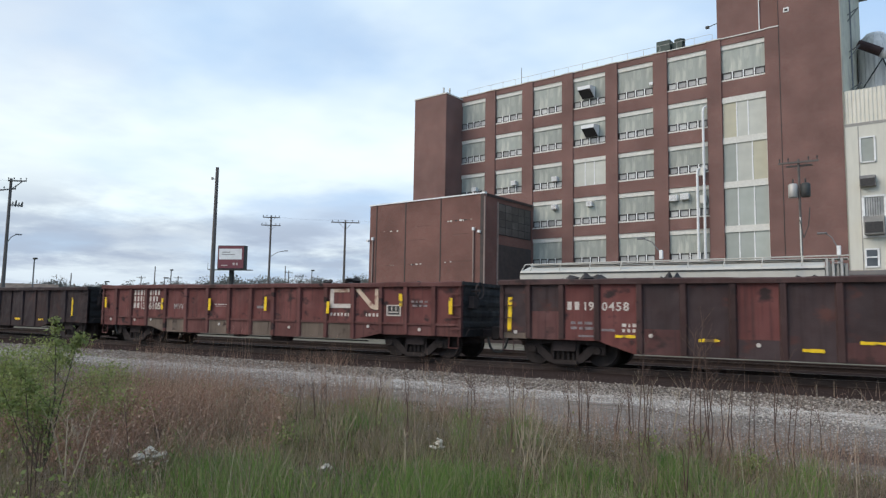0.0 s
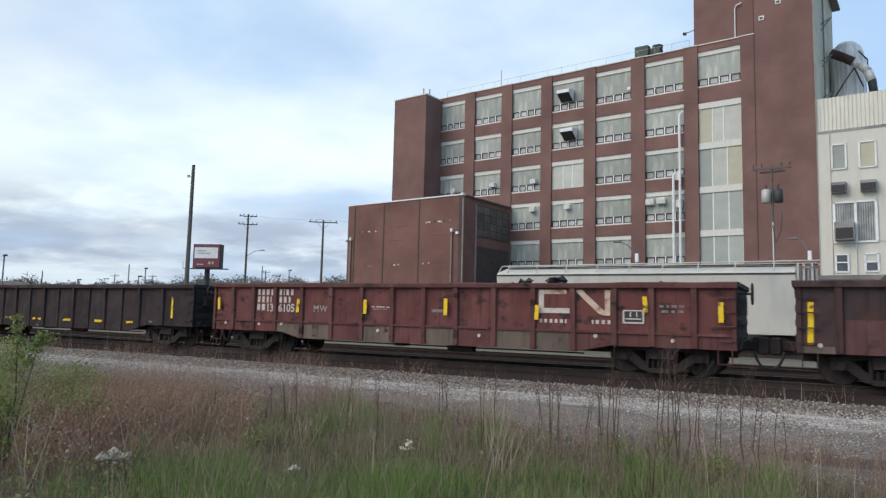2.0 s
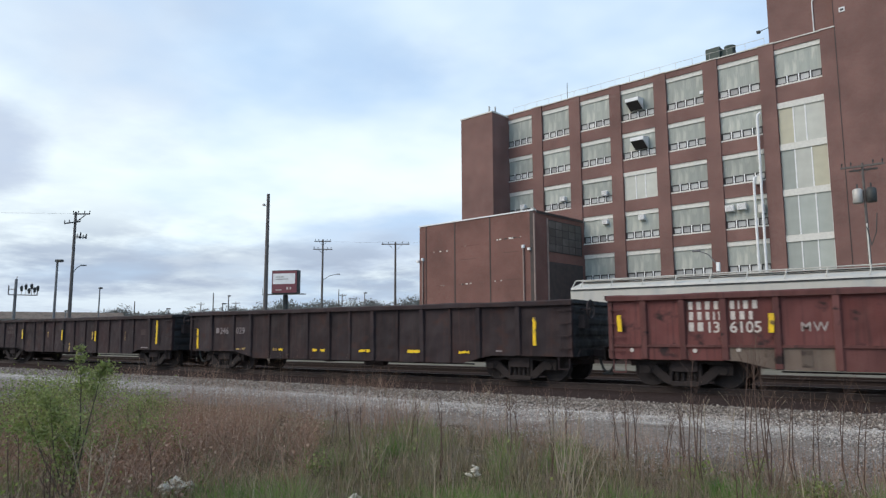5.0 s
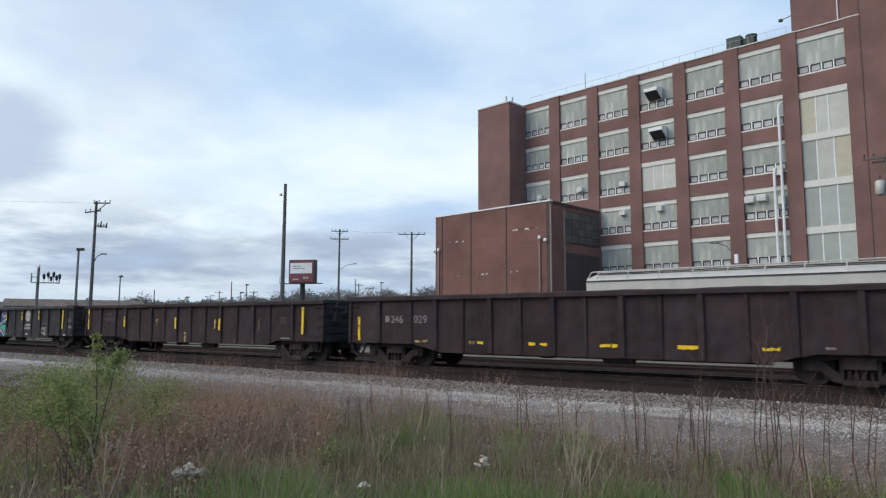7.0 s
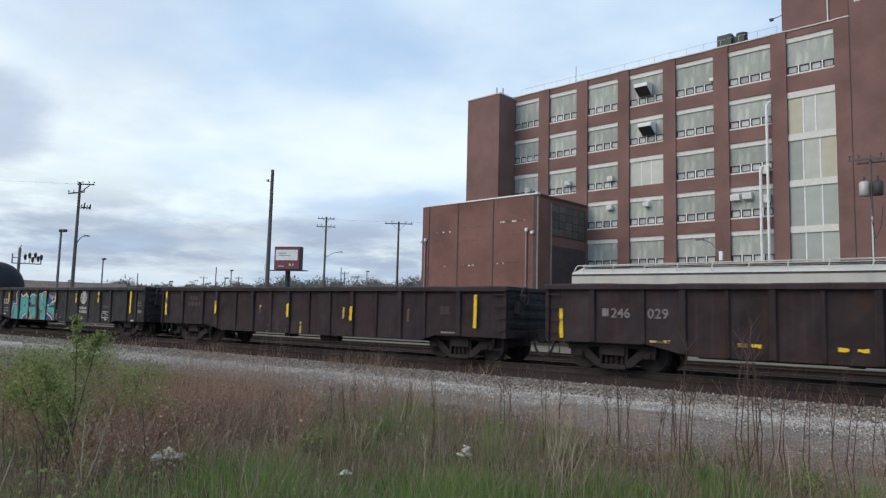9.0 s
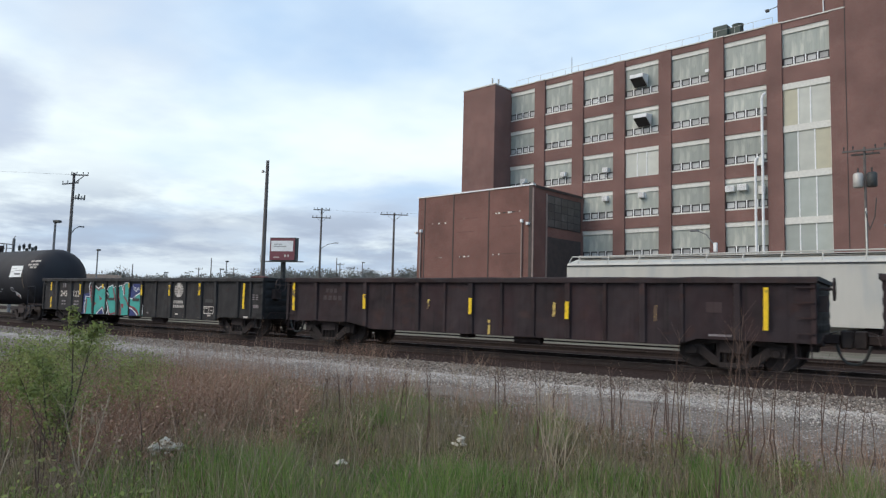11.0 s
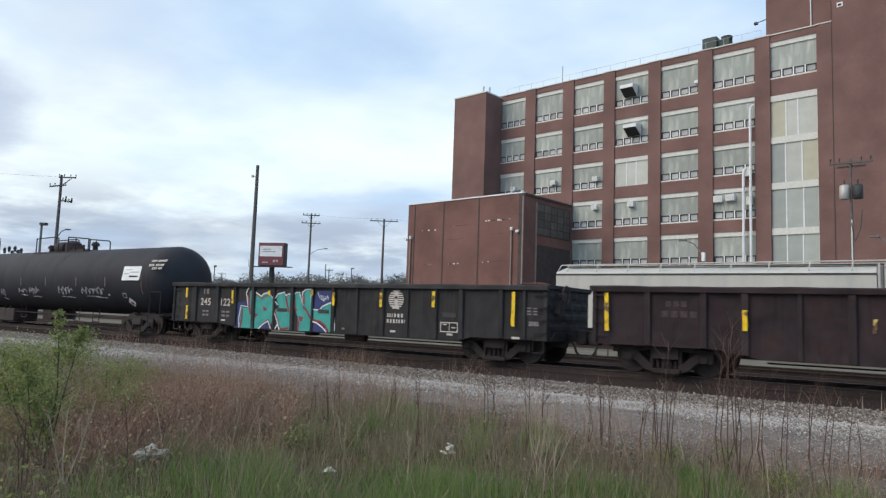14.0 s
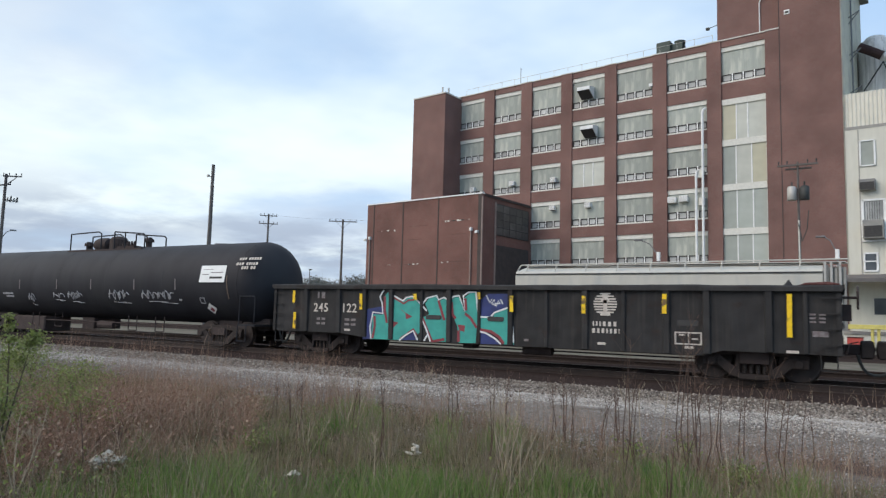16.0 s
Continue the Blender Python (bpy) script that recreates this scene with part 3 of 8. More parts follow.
def letters(words, size, mat, name="lettering", spacing=1.0):
    """Flat painted characters that stand in x and z, starting at the origin."""
    cu = bpy.data.curves.new(name, "FONT")
    cu.body, cu.size, cu.space_character, cu.offset = words, size, spacing, 0.016 * size
    cu.resolution_u = 3
    tmp = new("tmp_text", cu)
    bpy.context.view_layer.update()
    me = bpy.data.meshes.new_from_object(tmp)
    bpy.data.objects.remove(tmp)
    bpy.data.curves.remove(cu)
    for v in me.vertices:
        v.co = (v.co.x, 0, v.co.y)
    me.materials.clear()
    me.materials.append(mat)
    return me


def from_arrays(name, verts, faces, mat):
    me = bpy.data.meshes.new(name)
    verts, faces = np.asarray(verts, np.float32), np.asarray(faces, np.int32)
    me.vertices.add(len(verts))
    me.vertices.foreach_set("co", verts.ravel())
    k = faces.shape[1]
    me.loops.add(faces.size)
    me.loops.foreach_set("vertex_index", faces.ravel())
    me.polygons.add(len(faces))
    me.polygons.foreach_set("loop_start", np.arange(0, faces.size, k, dtype=np.int32))
    me.polygons.foreach_set("loop_total", np.full(len(faces), k, np.int32))
    me.update(calc_edges=True)
    me.materials.append(mat)
    return me


# ---- ground ----
def build_ground():
    steps = [-1500, -400, -150, -80, *np.arange(-50, 50.1, 1.0), 80, 150, 400, 1500]
    deep = [-300, -80, -30, -10, *np.arange(-4, 26, 0.6), 30, 36, 45, 60, 90, 150, 300, 700, 2500]
    verts, faces = [], []
    for y in deep:
        for x in steps:
            near = max(0.0, 1 - abs(y - 8) / 12) * max(0.0, 1 - abs(x + 6) / 45)
            z = 0.10 * near * (noise.noise(Vector((x * 0.35, y * 0.45, 3.0))))
            if y > 13:
                z *= 0.2
            verts.append((x, y, z))
    n = len(steps)
    for j in range(len(deep) - 1):
        for i in range(n - 1):
            faces.append((j * n + i, j * n + i + 1, (j + 1) * n + i + 1, (j + 1) * n + i))
    me = from_arrays("ground", verts, faces, GROUND)
    me.shade_smooth()
    tagged(new("ground", me), "grassy verge, grey gravel and pale yard beyond the rails", "ground", kind="structure")


build_ground()


# ---- tracks ----
TRACK_Y, RAIL_Z, GAUGE = 18.3, 0.36, 1.51


def rail_section(y, top):
    return [(y - 0.07, top - 0.165), (y - 0.07, top - 0.15), (y - 0.012, top - 0.13), (y - 0.012, top - 0.04), (y - 0.036, top - 0.03),
            (y - 0.036, top), (y + 0.036, top), (y + 0.036, top - 0.03), (y + 0.012, top - 0.04), (y + 0.012, top - 0.13), (y + 0.07, top - 0.15), (y + 0.07, top - 0.165)][::-1]


def build_track(y, label, ties, top):
    t = thing("railway_track", label, "railway track", at=(0, y, 0), kind="structure")
    for side in (-1, 1):
        r = part("rail", Shape().beam(rail_section(side * GAUGE / 2, top), -180, 120), RAIL, t)
        part("rail_head", Shape().box(-180, 120, side * GAUGE / 2 - 0.03, side * GAUGE / 2 + 0.03, top - 0.002, top + 0.002), RAIL_TOP if y == TRACK_Y else RAIL, r, "rail head worn by wheels")
    s = top - 0.165
    bed = Shape().beam([(-3.1, -0.05), (3.1, -0.05), (3.1, 0.0), (2.0, s - 0.07), (-2.0, s - 0.07), (-3.1, 0.0)], -180, 120)
    part("ballast_bed", bed, BALLAST if y == TRACK_Y else YARD_BALLAST, t, "sloping bed of crushed stone")
    # a darker strip of ballast along the middle of the bed
    part("oily_ballast", Shape().beam([(-2.3, s - 0.16), (2.25, s - 0.16), (2.1, s - 0.06), (1.5, s - 0.012), (-0.85, s - 0.012), (-0.9, s + 0.01), (-1.75, s + 0.01), (-2.2, s - 0.06)], -180, 120), BALLAST_DARK, t, "dark ballast between the ties")
    tie = Shape().box(-0.115, 0.115, -1.3, 1.3, s - 0.16, s).mesh("tie", TIE, bevel=0.012)
    rng = random.Random(5)
    for i in range(ties):
        ob = new("tie", tie)
        ob.parent = t
        ob.matrix_basis = pose(-70 + i * 0.55, rng.uniform(-0.04, 0.04), 0, 0, 0, rng.uniform(-1, 1))
    return t


build_track(TRACK_Y, "main railway track on dark ties and crushed stone", 200, RAIL_Z)
build_track(23.6, "second railway track behind the passing train", 150, 0.33)
build_track(37.5, "yard track under the standing hopper car", 120, 0.33)


def scatter_stones(name, label, count, area, size, seed, mat, sink=0.3, slope=None, soft=0.0, patchy=False):
    rng = np.random.default_rng(seed)
    x = rng.uniform(area[0], area[1], count)
    y = rng.uniform(area[2], area[3], count)
    if soft:
        y = (area[2] + area[3]) / 2 + rng.normal(0, soft, count) + 0.45 * np.sin(x * 0.9 + 1.0) * np.sin(x * 0.37)
    if patchy:
        keep = np.array([noise.noise(Vector((a * 0.8, b * 1.3, 2.0))) for a, b in zip(x, y)]) > rng.uniform(-0.5, 0.15, count)
        keep &= (((x - 0.5) / 1.0) ** 2 + ((y - 9.9) / 0.35) ** 2 > 1) | (rng.random(count) < 0.2)
        x, y = x[keep], y[keep]
        count = len(x)
    z = np.zeros(count) if slope is None else np.interp(y, *slope)
    r = rng.uniform(size[0], size[1], count)
    base = np.array([(1, 0, 0), (-1, 0, 0), (0, 1, 0), (0, -1, 0), (0, 0, 1), (0, 0, -1)], float)
    k = rng.uniform(0.55, 1.25, (count, 6, 1))
    v = base[None] * k * r[:, None, None] + rng.uniform(-0.3, 0.3, (count, 6, 3)) * r[:, None, None]
    g = rng.uniform(0, 6.28, count)
    c, s = np.cos(g)[:, None], np.sin(g)[:, None]
    v = np.stack([v[..., 0] * c - v[..., 1] * s, v[..., 0] * s + v[..., 1] * c, v[..., 2] * 0.8], -1)
    v += np.stack([x, y, z + r * sink], -1)[:, None]
    f = np.array([(0, 2, 4), (2, 1, 4), (1, 3, 4), (3, 0, 4), (2, 0, 5), (1, 2, 5), (3, 1, 5), (0, 3, 5)])
    faces = (np.arange(count)[:, None, None] * 6 + f[None]).reshape(-1, 3)
    tagged(new(name, from_arrays(name, v.reshape(-1, 3), faces, mat)), label, "gravel", kind="stuff")


def build_stones():
    slope = ([15.0, 15.2, 16.35, 16.8], [0.0, 0.0, 0.13, 0.14])
    scatter_stones("ballast_stones", "loose grey and brown crushed stone beside the rails", 44000, (-48, 14, 14.4, 16.6), (0.012, 0.034), 11, STONES, slope=slope)
    scatter_stones("gravel_chips", "small pale gravel chips on the service road", 80000, (-24, 8, 8.4, 14.0), (0.006, 0.022), 12, CHIPS, patchy=True)
    scatter_stones("pale_chips", "band of pale crushed stone along the ballast", 24000, (-30, 9, 12.7, 14.7), (0.007, 0.026), 14, PALE_CHIPS, soft=0.75)


# ---- factory ----
BETA = 7.68
SITE = pose(0, 0, 0, 0, 0, -BETA)
FRONT = 65.0
COLS = [(-48.28, -44.66), (-43.27, -39.59), (-38.22, -34.53), (-33.23, -29.47), (-28.17, -24.36), (-22.96, -19.12), (-17.8, -13.95)]
ROWS = [(23.9, 27.42), (19.72, 22.65), (15.45, 18.42), (11.22, 14.25), (7.0, 10.12)]
PARAPET = 28.15


def ribbed_sheet(w, z0, z1, y0, pitch=0.2, depth=0.009):
    s = Shape()
    n = max(2, int(w / pitch))
    pts = []
    for i in range(n):
        a = i * w / n
        p = w / n
        pts += [(a, y0), (a + p * 0.35, y0), (a + p * 0.5, y0 - depth), (a + p * 0.85, y0 - depth)]
    pts.append((w, y0))
    k = len(pts)
    s.v = [(x, y, z0) for x, y in pts] + [(x, y, z1) for x, y in pts]
    s.f = [(i, i + 1, k + i + 1, k + i) for i in range(k - 1)]
    return s


def factory_window(parent, x0, x1, z0, z1, cache):
    """A walled-up industrial window: pale lintel, ribbed translucent sheet, a row of four small panes, pale sill."""
    w, h = x1 - x0, z1 - z0
    key = (round(w, 2), round(h, 2))
    if key not in cache:
        sheet = ribbed_sheet(w, 0.86, h - 0.42, 0.0).mesh("sheet", FIBERGLASS)
        lintel = Shape().box(0, w, -0.1, 0.05, h - 0.44, h).mesh("lintel", CONCRETE)
        sill = Shape().box(-0.03, w + 0.03, -0.16, 0.05, 0, 0.15).mesh("sill", CONCRETE)
        p = w / 4
        sash = Shape().ring(0.05, p - 0.05, 0.15, 0.86, 0.1, -0.07, 0.02).mesh("sash", SASH)
        mull = Shape().box(-0.05, 0.05, -0.09, 0.03, 0.13, 0.88).mesh("mullion", WHITE_PAINT)
        pane = Shape().box(0.12, p - 0.12, -0.02, 0.0, 0.2, 0.79).mesh("pane", PANE)
        cache[key] = (sheet, lintel, sill, sash, mull, pane, p)
    sheet, lintel, sill, sash, mull, pane, p = cache[key]
    win = part("window", sheet, None, parent, "ribbed grey-green fibreglass sheet over small panes", at=(x0, FRONT + 0.3, z0))
    part("lintel", lintel, None, win)
    part("sill", sill, None, win)
    for i in range(4):
        part("sash", sash, None, win, at=(i * p, 0, 0))
        part("pane", pane, None, win, at=(i * p, 0, 0))
        if i:
            part("mullion", mull, None, win, at=(i * p, 0, 0))


def panel_window(parent, x0, x1, z0, z1, mats, cap=0.42, cuts=(0.36, 0.64)):
    """A tall opening closed by three flat panels."""
    w, h = x1 - x0, z1 - z0
    win = part("window", Shape().box(0, w, 0.05, 0.1, 0, h), CONCRETE, parent, "tall opening closed with flat panels", at=(x0, FRONT + 0.25, z0))
    part("lintel", Shape().box(0, w, -0.12, 0.04, h - cap, h), CONCRETE, win)
    cut = [0, w * cuts[0], w * cuts[1], w]
    for i, mat in enumerate(mats):
        part("panel", Shape().box(cut[i] + 0.05, cut[i + 1] - 0.05, -0.02, 0.04, 0.02, h - cap), mat, win)
    fr = Shape()
    for c in cut[1:3]:
        fr.box(c - 0.05, c + 0.05, -0.06, 0.045, 0, h - cap)
    fr.box(w - 0.06, w, -0.06, 0.045, 0, h - cap)
    part("frame", fr, WHITE_PAINT, win)


def hood(parent, u, z, w=1.45, h=1.25, deep=1.25):
    """A sheet-metal vent hood: pale front and sides, open below."""
    s = Shape()
    s.v = [(0, 0, h), (w, 0, h), (w, -deep, h * 0.86), (0, -deep, h * 0.86), (0, -0.12, 0), (w, -0.12, 0), (w, -deep, h * 0.58), (0, -deep, h * 0.58)]
    s.f = [(0, 1, 2, 3), (0, 3, 7, 4), (1, 5, 6, 2), (2, 6, 7, 3), (4, 7, 6, 5), (0, 4, 5, 1)]
    ob = part("vent_hood", s, WHITE_PAINT, parent, "weathered sheet-metal vent hood", at=(u, FRONT + 0.25, z))
    m = Shape()
    m.v = [(0.06, -0.17, 0.03), (w - 0.06, -0.17, 0.03), (w - 0.06, -deep - 0.01, h * 0.55), (0.06, -deep - 0.01, h * 0.55)]
    m.v += [(x, y - 0.03, z2 - 0.03) for x, y, z2 in m.v]
    m.f = [(0, 1, 2, 3), (7, 6, 5, 4), (0, 4, 5, 1), (1, 5, 6, 2), (2, 6, 7, 3), (3, 7, 4, 0)]
    part("hood_mouth", m, SASH, ob, "dark open mouth")


def air_conditioner(parent, u, z, v=FRONT + 0.25, w=0.85, h=0.62):
    ob = part("air_conditioner", Shape().box(0, w, -0.45, 0.1, 0, h), WHITE_PAINT, parent, "white window air conditioner", bevel=0.02, at=(u, v, z))
    g = Shape()
    for i in range(5):
        g.box(0.06, w - 0.06, -0.462, -0.448, 0.09 + i * 0.1, 0.12 + i * 0.1)
    part("grille", g, GALV, ob)


def build_factory():
    b = thing("factory_building", "tall red-brick factory with long rows of paneled windows", "building", at=SITE)
    cache = {}
    core = Shape().box(-48.3, -8.0, FRONT + 0.5, 83, 0, PARAPET - 0.35)
    part("wall_core", core, BRICK, b)
    part("roof", Shape().box(-48.3, -8.0, FRONT + 0.5, 83, PARAPET - 0.34, PARAPET - 0.2), TAR, b)
    # piers stand proud of the spandrels
    edges = [-48.6, *[e for c in COLS for e in c], -12.75]
    for i in range(0, len(edges), 2):
        a, c = edges[i], edges[i + 1]
        pier = part("pier", Shape().box(a, c, FRONT, FRONT + 0.49, 0, PARAPET - 0.1), BRICK, b)
        part("coping", Shape().box(a - 0.02, c + 0.02, FRONT - 0.05, FRONT + 0.5, PARAPET - 0.1, PARAPET), CONCRETE, pier)
    for ci, (a, c) in enumerate(COLS):
        stack = ROWS if ci < 6 else ROWS[:1] + [(7.0, 22.35)]
        tops = [PARAPET - 0.1] + [r[0] for r in stack]
        bots = [r[1] for r in stack] + [0.0]
        for top, bot in zip(tops, bots):
            sp = part("spandrel", Shape().box(a, c, FRONT + 0.12, FRONT + 0.49, bot, top), BRICK, b)
            if top > 28:
                part("coping", Shape().box(a, c, FRONT + 0.04, FRONT + 0.5, PARAPET - 0.1, PARAPET), CONCRETE, sp)
        for ri, (z0, z1) in enumerate(ROWS):
            if ci == 6 and ri:
                continue
            if ci == 3 and ri == 2:
                panel_window(b, a, c, z0, z1, (PANEL_WHITE, PANEL_WHITE, PANEL_WHITE))
            else:
                factory_window(b, a, c, z0, z1, cache)
    a, c = COLS[6]
    tall = [(18.5, 22.4, (PANEL_CREAM, PANEL_WHITE, PANEL_WHITE), (0.33, 0.585)), (14.32, 18.5, (PANEL_GREY, PANEL_WHITE, PANEL_CREAM), (0.31, 0.66)),
            (10.21, 14.32, (PANEL_GREY, PANEL_GREY, PANEL_GREY), (0.32, 0.68)), (7.0, 10.21, (PANEL_GREY, PANEL_GREY, PANEL_GREY), (0.325, 0.66))]
    for z0, z1, mats, cuts in tall:
        panel_window(b, a, c, z0, z1, mats, 0.6, cuts)
    # stair tower at the far end
    tower = part("stair_tower", Shape().box(-53.05, -48.2, 62.0, 70.0, 0, 27.75), BRICK, b, "blank brick stair tower")
    part("coping", Shape().box(-53.12, -48.13, 61.93, 70.05, 27.75, 27.9), CONCRETE, tower)
    for u, v, z in ((-49.1, 62.6, 0.9), (-48.5, 63.0, 0.8)):
        part("vent_pipe", Shape().rod((u, v, 27.9), (u, v, 27.9 + z), 0.1), GALV, tower)
    # lift tower with a penthouse
    lift = part("lift_tower", Shape().box(-12.75, -7.98, FRONT - 0.02, 79.0, 0, 34.6), BRICK, b, "high brick lift tower")
    part("penthouse", Shape().box(-18.3, -12.75, FRONT + 0.8, 79.0, PARAPET - 0.3, 34.2), BRICK, b, "brick penthouse on the roof")
    part("tower_side", Shape().box(-7.98, -7.9, FRONT + 0.05, 79.0, 0, 34.6), TOWER_PLASTER, lift, "pale plastered side wall")
    part("tower_eave", Shape().box(-13.0, -7.2, FRONT - 0.3, 79.6, 34.6, 34.9), EAVE, lift)
    drop = Shape()
    drop.box(-12.77, -12.72, FRONT - 0.05, FRONT - 0.02, 0, 34.6)
    part("expansion_joint", drop, SASH, lift)
    ladder = Shape()
    for v in (70.0, 70.5):
        ladder.rod((-7.75, v, 20), (-7.75, v, 34.5), 0.04)
    for z in (22.5, 26, 29.5, 33):
        ladder.rod((-7.9, 69.6, z), (-7.0, 69.6, z + 0.5), 0.05).rod((-7.9, 69.6, z - 0.6), (-7.0, 69.6, z + 0.5), 0.05)
    part("bracket", ladder, STEEL_POLE, lift)
    for u, z in ((-10.9, 30.4), (-12.3, 29.2)):
        v = part("small_vent", Shape().box(u, u + 0.45, FRONT - 0.08, FRONT, z, z + 0.4), WHITE_PAINT, lift)
        part("vent_slot", Shape().box(u + 0.08, u + 0.36, FRONT - 0.09, FRONT - 0.075, z + 0.08, z + 0.28), SASH, v)
    goose = Shape().path([(-14.5, 65.7, 28.2), (-14.5, 65.7, 31.2), (-14.35, 65.65, 31.5), (-13.9, 65.6, 31.6)], 0.055)
    part("gooseneck_pipe", goose, WHITE_PAINT, b)
    lamp = Shape().rod((-18.3, 65.75, 30.0), (-19.0, 65.4, 29.7), 0.04).box(-19.2, -18.9, 65.2, 65.5, 29.55, 29.75)
    part("floodlight", lamp, DARK_METAL, b)
    # roof rail and antenna
    rail = Shape()
    u = -47.5
    while u < -18.5:
        rail.rod((u, FRONT + 0.3, PARAPET), (u, FRONT + 0.3, PARAPET + 0.75), 0.018, sides=5)
        u += 1.7
    rail.rod((-47.5, FRONT + 0.3, PARAPET + 0.75), (-18.6, FRONT + 0.3, PARAPET + 0.75), 0.018, sides=5)
    part("roof_railing", rail, GALV, b)
    part("antenna", Shape().rod((-40.3, 66, PARAPET - 0.3), (-40.3, 66, 30.4), 0.035), STEEL_POLE, b)
    unit = part("rooftop_unit", Shape().box(-24.4, -23.0, 66.2, 67.8, PARAPET - 0.2, 29.75).box(-23.0, -21.9, 66.6, 67.6, PARAPET - 0.2, 29.45), GREEN_METAL, b, "dark green rooftop fan housing", bevel=0.04)
    part("fan_cowl", Shape().lathe([(29.4, 0.5), (29.75, 0.55), (29.85, 0.3)], (-22.3, 67.1), "z", 16), GREEN_METAL, unit)
    for u, z in ((-32.15, 24.85), (-31.75, 20.6)):
        hood(b, u, z)
    for u, z in ((-35.75, 13.2), (-31.6, 13.2), (-22.85, 12.95), (-21.75, 13.0), (-46.4, 16.2), (-40.95, 16.4), (-35.7, 16.3)):
        air_conditioner(b, u, z, w=0.8 if -23 < u < -21 else 0.62, h=0.58 if -23 < u < -21 else 0.5)
    part("floodlight", Shape().box(-24.7, -24.35, FRONT - 0.1, FRONT + 0.1, 24.9, 25.2), WHITE_PAINT, b)
    for u, z in ((-20.0, 15.15), (-19.9, 12.5)):
        part("junction_box", Shape().box(u, u + 0.55, FRONT - 0.2, FRONT + 0.28, z, z + 0.75), CONCRETE, b, bevel=0.02)
    for u, top in ((-19.45, 21.75), (-20.08, 15.9)):
        p = Shape().path([(u, 64.7, 0), (u, 64.7, top - 0.5), (u + 0.06, 64.75, top - 0.15), (u + 0.25, 64.9, top)], 0.12, 8)
        part("white_pipe", p, WHITE_PAINT, b, "white riser pipe with a bent top")
    # roof machinery behind the lift tower
    duct = part("dust_collector", Shape().lathe([(23.0, 1.5), (27.5, 1.5), (28.4, 1.42), (29.1, 1.15), (29.5, 0.8), (29.7, 0.3)], (-6.4, 76.0), "z", 16), SILVER, b, "round silvery sheet-metal dust collector")
    part("duct", Shape().path([(-5.75, 73.5, 26.75), (-5.1, 73.5, 26.3), (-4.55, 73.5, 25.6), (-4.25, 73.5, 24.6)], 0.4, 12), SILVER, duct, smooth=True)
    part("duct_mouth", Shape().rod((-4.25, 73.5, 24.6), (-4.15, 73.5, 23.6), 0.37, 0.37, 12), DARK_METAL, duct)
    part("duct_frame", Shape().path([(-7.2, 73.0, 23.5), (-5.6, 73.0, 26.0), (-4.9, 73.0, 24)], 0.07).path([(-5.3, 74.3, 28.0), (-4.6, 74.3, 27.0), (-4.6, 74.3, 25.0)], 0.07), DARK_METAL, duct)
    part("brown_duct", Shape().path([(-7.5, 73.3, 27.9), (-6.7, 73.3, 27.4), (-5.7, 73.3, 26.7)], 0.42, 12), PATCHED_RIB, duct)
    ribs = Shape()
    for k in range(7):
        g = radians(180 + 30 * k)
        ribs.path([(-6.4 + 1.53 * math.cos(g), 76.0 + 1.53 * math.sin(g), 23.0), (-6.4 + 1.53 * math.cos(g), 76.0 + 1.53 * math.sin(g), 27.5), (-6.4 + 1.18 * math.cos(g), 76.0 + 1.18 * math.sin(g), 29.1)], 0.03, 4)
    part("sheet_seam", ribs, GALV, duct)


